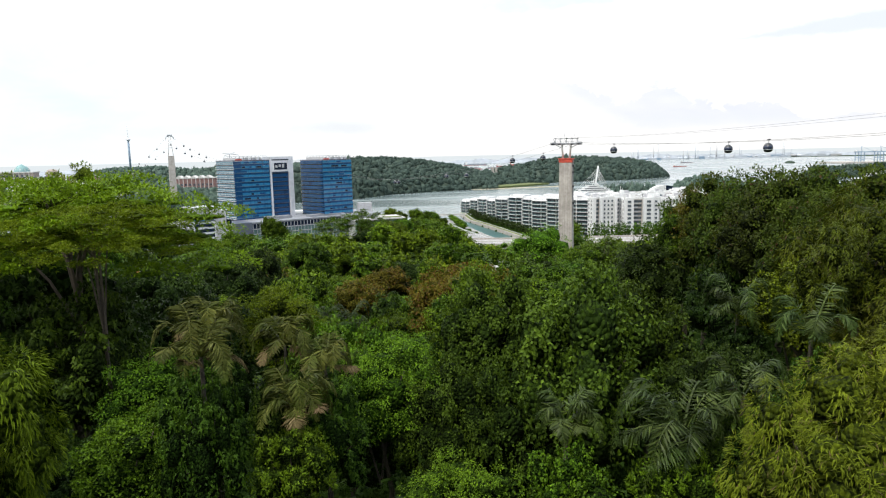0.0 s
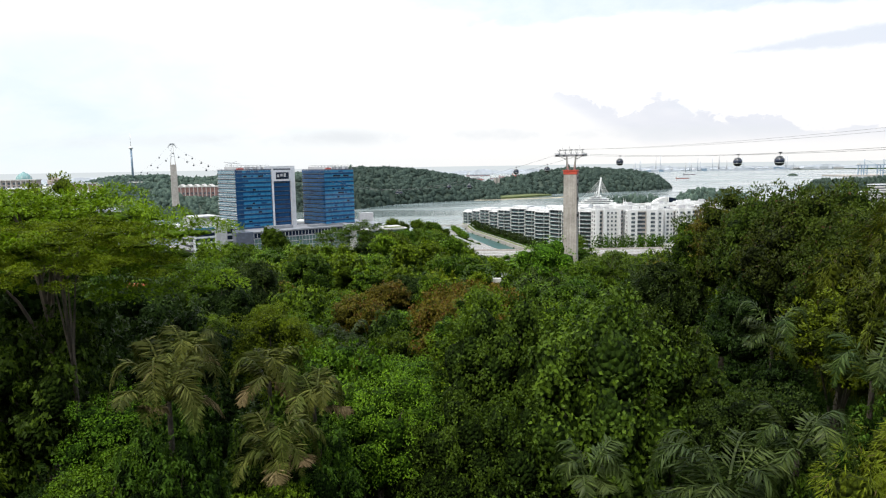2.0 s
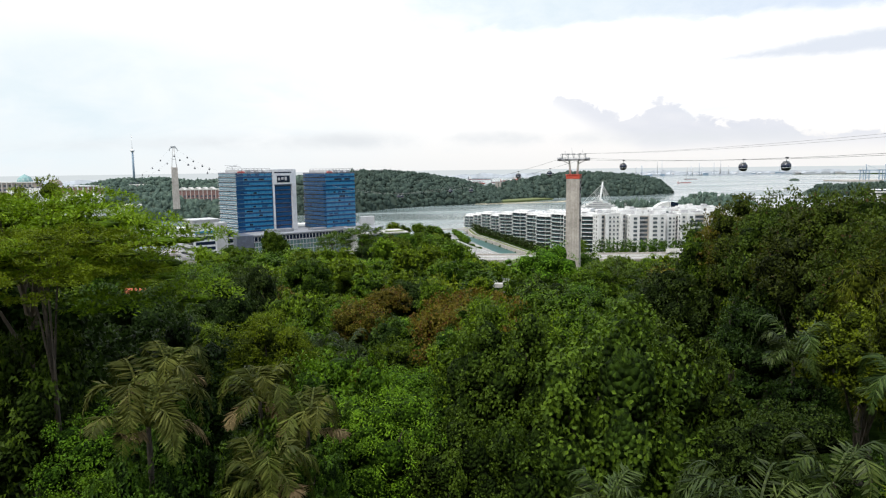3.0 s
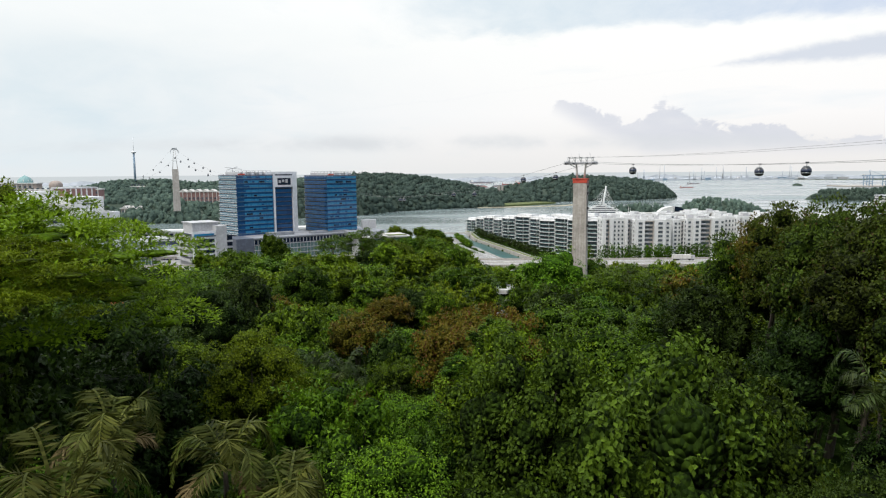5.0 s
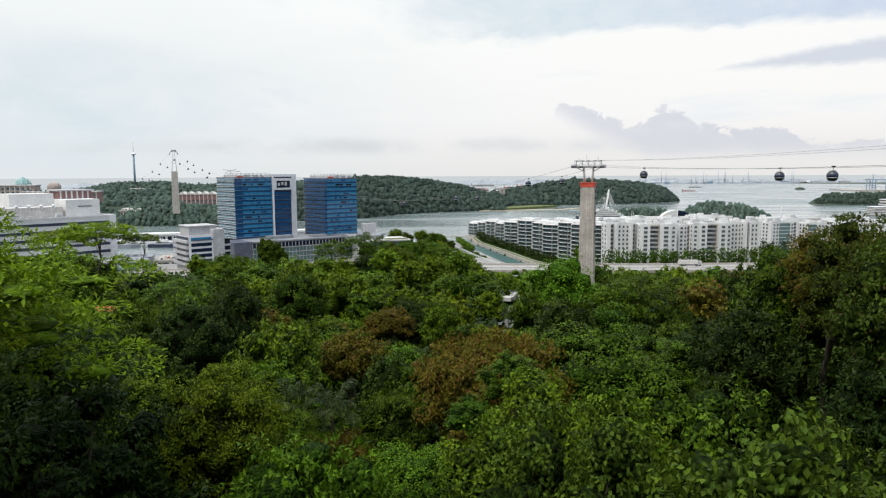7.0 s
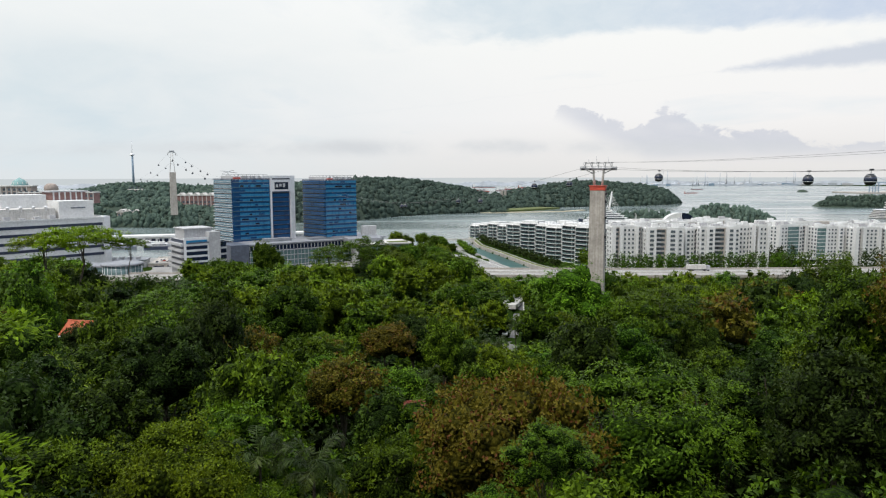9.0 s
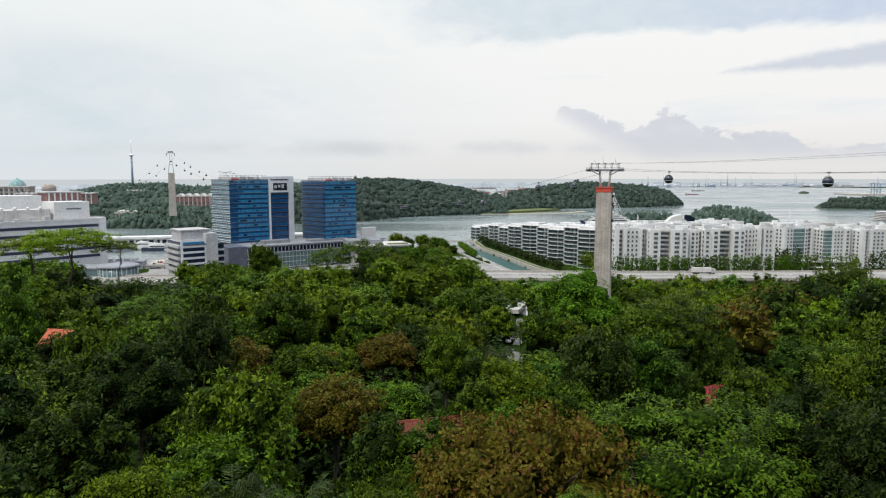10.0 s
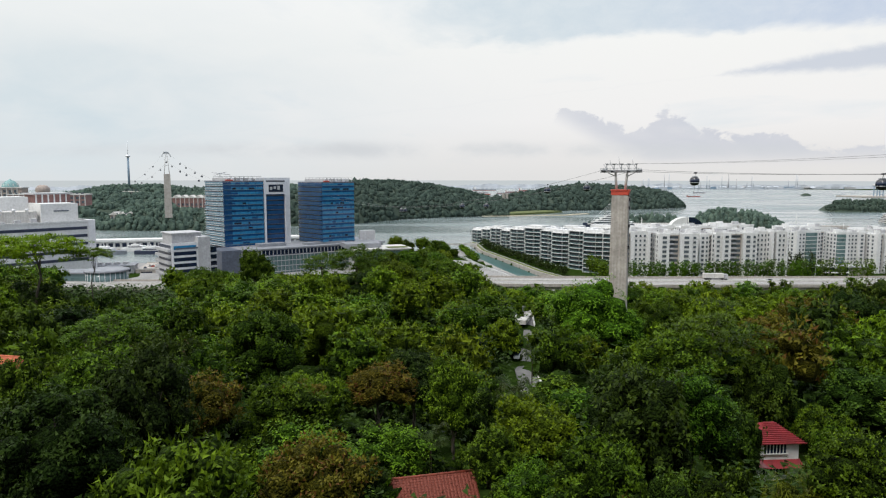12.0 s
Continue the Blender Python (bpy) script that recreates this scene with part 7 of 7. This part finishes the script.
# moored boats in the harbour basin
def harbour_boat(x, y, turn, length, hull, label):
    t = thing("moored_boat", turned(x, y, 0, turn), label, "boat", "boats in the harbour basin")
    w = length * 0.14
    part("hull", prism([(-length / 2, -w), (length * 0.25, -w), (length / 2, 0), (length * 0.25, w), (-length / 2, w)], -0.6, length * 0.10), hull, t)
    part("deck_house", prism([(-length * 0.32, -w * 0.8), (length * 0.12, -w * 0.8), (length * 0.22, 0), (length * 0.12, w * 0.8), (-length * 0.32, w * 0.8)], length * 0.10, length * 0.17), WHITE, t)
    part("window_band", prism([(-length * 0.28, -w * 0.83), (length * 0.11, -w * 0.83), (length * 0.11, w * 0.83), (-length * 0.28, w * 0.83)], length * 0.125, length * 0.15), DARK_GLASS, t)
    part("fly_bridge", box(-length * 0.22, -w * 0.6, length * 0.17, length * 0.02, w * 0.6, length * 0.215), WHITE, t)
    part("radar_mast", beam((-length * 0.1, 0, length * 0.21), (-length * 0.13, 0, length * 0.33), 0.35, 0.15), WHITE, t)


for x, y, turn, ln, hull, label in [(-352, 690, 8, 30, WHITE, "white motor cruiser moored in the harbour"), (-312, 684, 4, 34, WHITE, "white motor cruiser moored in the harbour"), (-330, 656, 2, 36, HULL_GREY, "grey ferry moored at the quay"),
                                    (-286, 660, 5, 36, HULL_BLUE, "navy ferry moored at the quay"), (-372, 664, 0, 24, WHITE, "white motor cruiser moored in the harbour"), (-270, 690, 6, 26, WHITE, "white motor cruiser moored in the harbour")]:
    harbour_boat(x, y, turn, ln, hull, label)

# suspension bridge mast and moored yacht
cb = thing("cable_stayed_bridge", turned(252, 985, 0, 0), "white cable-stayed bridge mast with fanned stays", "bridge")
part("mast", beam((-3, 0, 2), (3.5, 0, 50), 2.0, 1.1, 8), WHITE, cb)
part("deck", box(-40, -5, 7, 120, 5, 8.6), PALE_CONCRETE, cb)
for k in range(7):
    part("stay", beam((3.0, 0, 47 - 2.2 * k), (-36 + 4.5 * k, 0, 8.5), 0.16), WHITE, cb)
    part("stay", beam((3.2, 0, 47 - 2.2 * k), (24 - 2.2 * k, 0, 8.5), 0.16), WHITE, cb)

yacht = thing("motor_yacht", turned(208, 985, 0, -6), "large white motor yacht with a navy hull", "yacht")
bm = bmesh.new()
sec = [(0, 0.5, 9.5), (6, 3.2, 9.0), (18, 5.2, 8.4), (50, 5.6, 7.6), (72, 5.0, 7.4)]
rows = [[bm.verts.new(p) for p in ((x, -w * 0.4, 0), (x - (2.5 if k == 0 else 0), -w, h), (x - (2.5 if k == 0 else 0), w, h), (x, w * 0.4, 0))] for k, (x, w, h) in enumerate(sec)]
for a, b in zip(rows, rows[1:]):
    for k in range(4):
        bm.faces.new((a[k], a[(k + 1) % 4], b[(k + 1) % 4], b[k]))
bm.faces.new(rows[0])
bm.faces.new(rows[-1][::-1])
bmesh.ops.recalc_face_normals(bm, faces=bm.faces[:])
part("hull", bm, HULL_BLUE, yacht, "navy blue hull")
for k, (xa, xb, w, za, zb) in enumerate([(10, 68, 5.0, 8, 11), (16, 64, 4.6, 11.4, 14), (22, 58, 4.2, 14.4, 17), (28, 48, 3.4, 17.4, 20)]):
    bm = prism([(xa, 0), (xa + 4, -w), (xb, -w), (xb, w), (xa + 4, w)], za, zb)
    deck = part("deck_house", bm, WHITE, yacht)
    part("window_band", prism([(xa + 2.5, -0.5), (xa + 4.2, -w - 0.08), (xb - 3, -w - 0.08), (xb - 3, -w + 0.2), (xa + 4.4, -w + 0.2)], za + 1.0, zb - 0.7), DARK_GLASS, deck)
    part("overhang", prism([(xa - 1, 0), (xa + 3.5, -w - 0.6), (xb + 1.5, -w - 0.6), (xb + 1.5, w + 0.6), (xa + 3.5, w + 0.6)], zb, zb + 0.4), WHITE, deck)
part("radar_mast", beam((38, 0, 20.4), (41, 0, 30), 1.0, 0.4), WHITE, yacht)
for za in (23, 26):
    part("radar_arm", box(36.5, -3.5, za, 40.5, 3.5, za + 0.5), WHITE, yacht)
for sy in (-2.5, 2.5):
    part("radome", add_lathe(bmesh.new(), [(0.9, 20.4), (1.5, 21.2), (1.5, 22), (0.8, 23.0)], 12, (46, sy)), WHITE, yacht)

# marina roofs: a white arch with two curved sails
arch = thing("marina_arch", turned(352, 960, 0, 0), "white arched marina hall with a dark glass sail", "pavilion")


def half_arch(x0, x1, top, z, back):
    pts = [(x0, z)]
    for k in range(13):
        a = math.pi / 2 * k / 12
        pts.append((x0 + (x1 - x0) * math.sin(a), z + top * (math.cos(a) if x1 > x0 else math.cos(a))))
    bm = bmesh.new()
    f = [bm.verts.new((u, 0, w)) for u, w in pts]
    b = [bm.verts.new((u, back, w)) for u, w in pts]
    n = len(pts)
    bm.faces.new(f)
    bm.faces.new(b[::-1])
    for k in range(n):
        bm.faces.new((f[k], f[(k + 1) % n], b[(k + 1) % n], b[k]))
    bmesh.ops.recalc_face_normals(bm, faces=bm.faces[:])
    return bm


part("white_sail", half_arch(-1, -25, 16, 3, 12), WHITE, arch)
part("glass_sail", half_arch(1, 22, 16, 3, 12), DARK_GLASS, arch)
part("rim", beam((0, -0.6, 3), (0, -0.6, 19.5), 0.7), WHITE, arch)
part("wing_roof", box(22, -2, 3, 62, 12, 9), WHITE, arch)
part("wing_roof", box(-70, -2, 3, -24, 12, 7.5), WHITE, arch)
for k, (x, y, h) in enumerate([(478, 905, 28), (268, 905, 22), (300, 1010, 14), (590, 985, 10)]):
    mm = thing("yacht_mast", turned(x, y, 0, 0), "thin white mast at the marina", "mast")
    part("pole", beam((0, 0, 0), (0.6, 0, h), 0.5, 0.2), WHITE, mm)
    part("boom", beam((0, 0, 3), (6, 0, 3.4), 0.25), WHITE, mm)
tagged(mesh_object("jetty", box(530, 985, -3, 600, 997, 4.5), CONCRETE), "grey concrete jetty reaching into the strait", "jetty", kind="structure")
for k, (x, y, w, h) in enumerate([(775, 1130, 60, 24), (835, 1150, 70, 22), (735, 1100, 40, 13)]):
    t = thing("shore_terminal", turned(x, y, 0, 0), "white stepped waterfront building with deep terraces", "building")
    for j in range(5):
        part("storey", box(2 * j, 2 * j, 1 + h / 5 * j, w, 30, h / 5 * (j + 0.62) + 1), PALE_CONCRETE, t)
        part("recess", box(2 * j + 1, 2 * j + 1.5, h / 5 * (j + 0.62) + 1, w - 1, 29, 1 + h / 5 * (j + 1)), DARK_GLASS, t)
    part("roof", box(8, 8, h + 1, w + 2, 32, h + 2.2), SILVER, t)


# ---- ships in the strait ----
def ship(x, y, turn, length, hull, label):
    length *= 0.62
    t = thing("cargo_ship", turned(x, y, 0, turn), label, "ship", "ships at anchor in the strait")
    w, h = length * 0.075, length * 0.045
    bm = bmesh.new()
    out = [(-length * 0.5, -w), (length * 0.42, -w), (length * 0.5, 0), (length * 0.42, w), (-length * 0.5, w)]
    add_prism(bm, out, -1, h)
    part("hull", bm, hull, t)
    part("boot_top", prism([(a * 1.002, b * 1.01) for a, b in out], -1, h * 0.3), HULL_RED, t)
    part("bridge_house", box(-length * 0.46, -w * 0.8, h, -length * 0.36, w * 0.8, h + length * 0.10), WHITE, t)
    part("funnel", box(-length * 0.49, -w * 0.25, h, -length * 0.465, w * 0.25, h + length * 0.085), hull, t)
    for k in range(4):
        xa = length * (-0.24 + 0.17 * k)
        part("hatch", box(xa - length * 0.06, -w * 0.7, h, xa + length * 0.06, w * 0.7, h + length * 0.012), HULL_GREY, t)
        part("crane_post", beam((xa + length * 0.08, 0, h), (xa + length * 0.08, 0, h + length * 0.07), length * 0.006), PALE_CONCRETE, t)
    return t


SHIPS = [(20, 2700, 4, 130, HULL_GREY), (150, 2900, -3, 180, HULL_RED), (-140, 3000, 2, 150, HULL_RED), (95, 2350, 5, 120, HULL_GREY), (300, 3100, -4, 170, HULL_GREY), (420, 2800, 3, 110, HULL_RED), (-260, 3300, 0, 190, HULL_GREY),
         (990, 2650, 6, 90, HULL_RED), (60, 3500, 0, 200, HULL_GREY), (-60, 3900, 0, 210, HULL_RED), (240, 3900, 2, 220, HULL_GREY), (480, 3700, -2, 200, HULL_RED), (-420, 3800, 3, 210, HULL_GREY),
         (-900, 2500, 2, 120, HULL_GREY), (-1100, 2900, -2, 160, HULL_GREY), (-1500, 3300, 0, 200, HULL_GREY), (-760, 2950, 3, 150, HULL_GREY), (-1250, 2450, 0, 120, HULL_GREY), (700, 3900, 0, 190, HULL_GREY), (1260, 3300, 2, 100, HULL_GREY), (-1750, 2700, 4, 150, HULL_GREY), (360, 3400, 2, 140, HULL_RED), (180, 3250, -2, 120, HULL_GREY)]
for x, y, turn, ln, hull in SHIPS:
    ship(x, y, turn, ln, hull, ("rust-red" if hull is HULL_RED else "grey") + " cargo ship at anchor in the strait")
tagged(mesh_object("rock_islet", add_lathe(bmesh.new(), [(22, -2), (20, 3), (14, 7), (6, 9), (2, 9.5)], 9, (1530, 2830)), ISLE), "small dark rocky islet in the strait", "islet", kind="structure")

# ---- refinery and far shores ----
# Pale blue-grey: distance haze put into the colour of far land and refinery.
HAZE_GREY = surface("haze_grey", (0.46, 0.49, 0.53), (0.38, 0.41, 0.45), 0.004, 1.0, 0.02, 0.0)
rf = random.Random(21)
shore = bmesh.new()
add_box(shore, 1050, 4470, -2, 1900, 4600, 7)
add_box(shore, 1900, 4330, -2, 2300, 4340, 6)
tagged(mesh_object("far_shore", shore, HAZE_GREY), "flat grey industrial shore across the strait", "shore", kind="structure")
ref = thing("refinery", Matrix.Identity(4), "distant oil refinery with tanks, sheds and chimney stacks", "refinery")
for k in range(60):
    x, y = rf.uniform(1250, 2500), rf.uniform(4460, 4560)
    r, h = rf.uniform(10, 20), rf.uniform(8, 18)
    part("tank", add_lathe(bmesh.new(), [(r, 0), (r, h), (r * 0.5, h * 1.12)], 12, (x, y)), rf.choice([HAZE_GREY, GREY_PANEL, HAZE_GREY]), ref)
for k in range(26):
    x, h = rf.uniform(1280, 2420), rf.uniform(40, 105)
    part("chimney", beam((x, 4450, 0), (x, 4450, h), rf.uniform(2.0, 3.4), 1.6, 8), rf.choice([HAZE_GREY, GREY_PANEL, HAZE_GREY]), ref)
for k in range(34):
    x, w = rf.uniform(1080, 2650), rf.uniform(20, 90)
    part("shed", box(x, 4380 + 1.9 * k, 0, x + w, 4384 + 1.9 * k, rf.uniform(6, 17)), rf.choice([HAZE_GREY, GREY_PANEL, HAZE_GREY, CRANE_BLUE]), ref)


def far_ridge(name, x0, x1, y, low, high, seed, label):
    n = 90
    bm = bmesh.new()
    lo, hi = [], []
    for k in range(n + 1):
        x = x0 + (x1 - x0) * k / n
        f = math.sin(math.pi * k / n) ** 0.5
        z = low + (high - low) * f * (0.6 + 0.5 * noise.noise((k * 0.13, seed, 0)) + 0.12 * noise.noise((k * 0.9, seed, 3)))
        lo.append(bm.verts.new((x, y, -3)))
        hi.append((bm.verts.new((x, y + 10, z)), bm.verts.new((x, y + 120, z * 0.8)), bm.verts.new((x, y + 180, -3))))
    for k in range(n):
        a, b = hi[k], hi[k + 1]
        bm.faces.new((lo[k], lo[k + 1], b[0], a[0]))
        bm.faces.new((a[0], b[0], b[1], a[1]))
        bm.faces.new((a[1], b[1], b[2], a[2]))
    tagged(mesh_object(name, bm, HAZE_GREY), label, "far land", kind="structure")


far_ridge("far_island", -200, 1150, 4600, 4, 42, 2, "faint low island on the far side of the strait")
far_ridge("far_island", 500, 3300, 4300 + 400, 6, 40, 5, "faint low shore behind the refinery")
far_ridge("far_island", -2900, -1300, 4000, 4, 30, 9, "faint low island far to the west")


def quay_crane(x, y):
    t = thing("quay_crane", turned(x, y, 0, 20), "blue-grey container crane at the far port", "crane", "container cranes")
    for sx in (-9, 9):
        for sy in (-12, 12):
            part("leg", box(sx - 1.3, sy - 1.3, 0, sx + 1.3, sy + 1.3, 44), CRANE_BLUE, t)
        part("cross_beam", box(sx - 1.0, -12, 20, sx + 1.0, 12, 22.5), CRANE_BLUE, t)
    part("boom", box(-2, -60, 42, 2, 26, 45.5), CRANE_BLUE, t)
    part("apex", beam((0, -8, 45), (0, -4, 66), 1.3, 0.9), CRANE_BLUE, t)
    part("stay", beam((0, -4, 65), (0, -56, 46), 0.5), CRANE_BLUE, t)
    part("machine_house", box(-4, 10, 45.5, 4, 22, 50), WHITE, t)
    part("sill_beam", box(-10, -13, 12, 10, -11, 14.5), CRANE_BLUE, t)


for k in range(6):
    quay_crane(1660 + 62 * k, 2560 - 20 * k)
tagged(mesh_object("port_quay", box(1580, 2530, -3, 2400, 2700, 5), CONCRETE), "grey port quay with cranes", "quay", kind="structure")
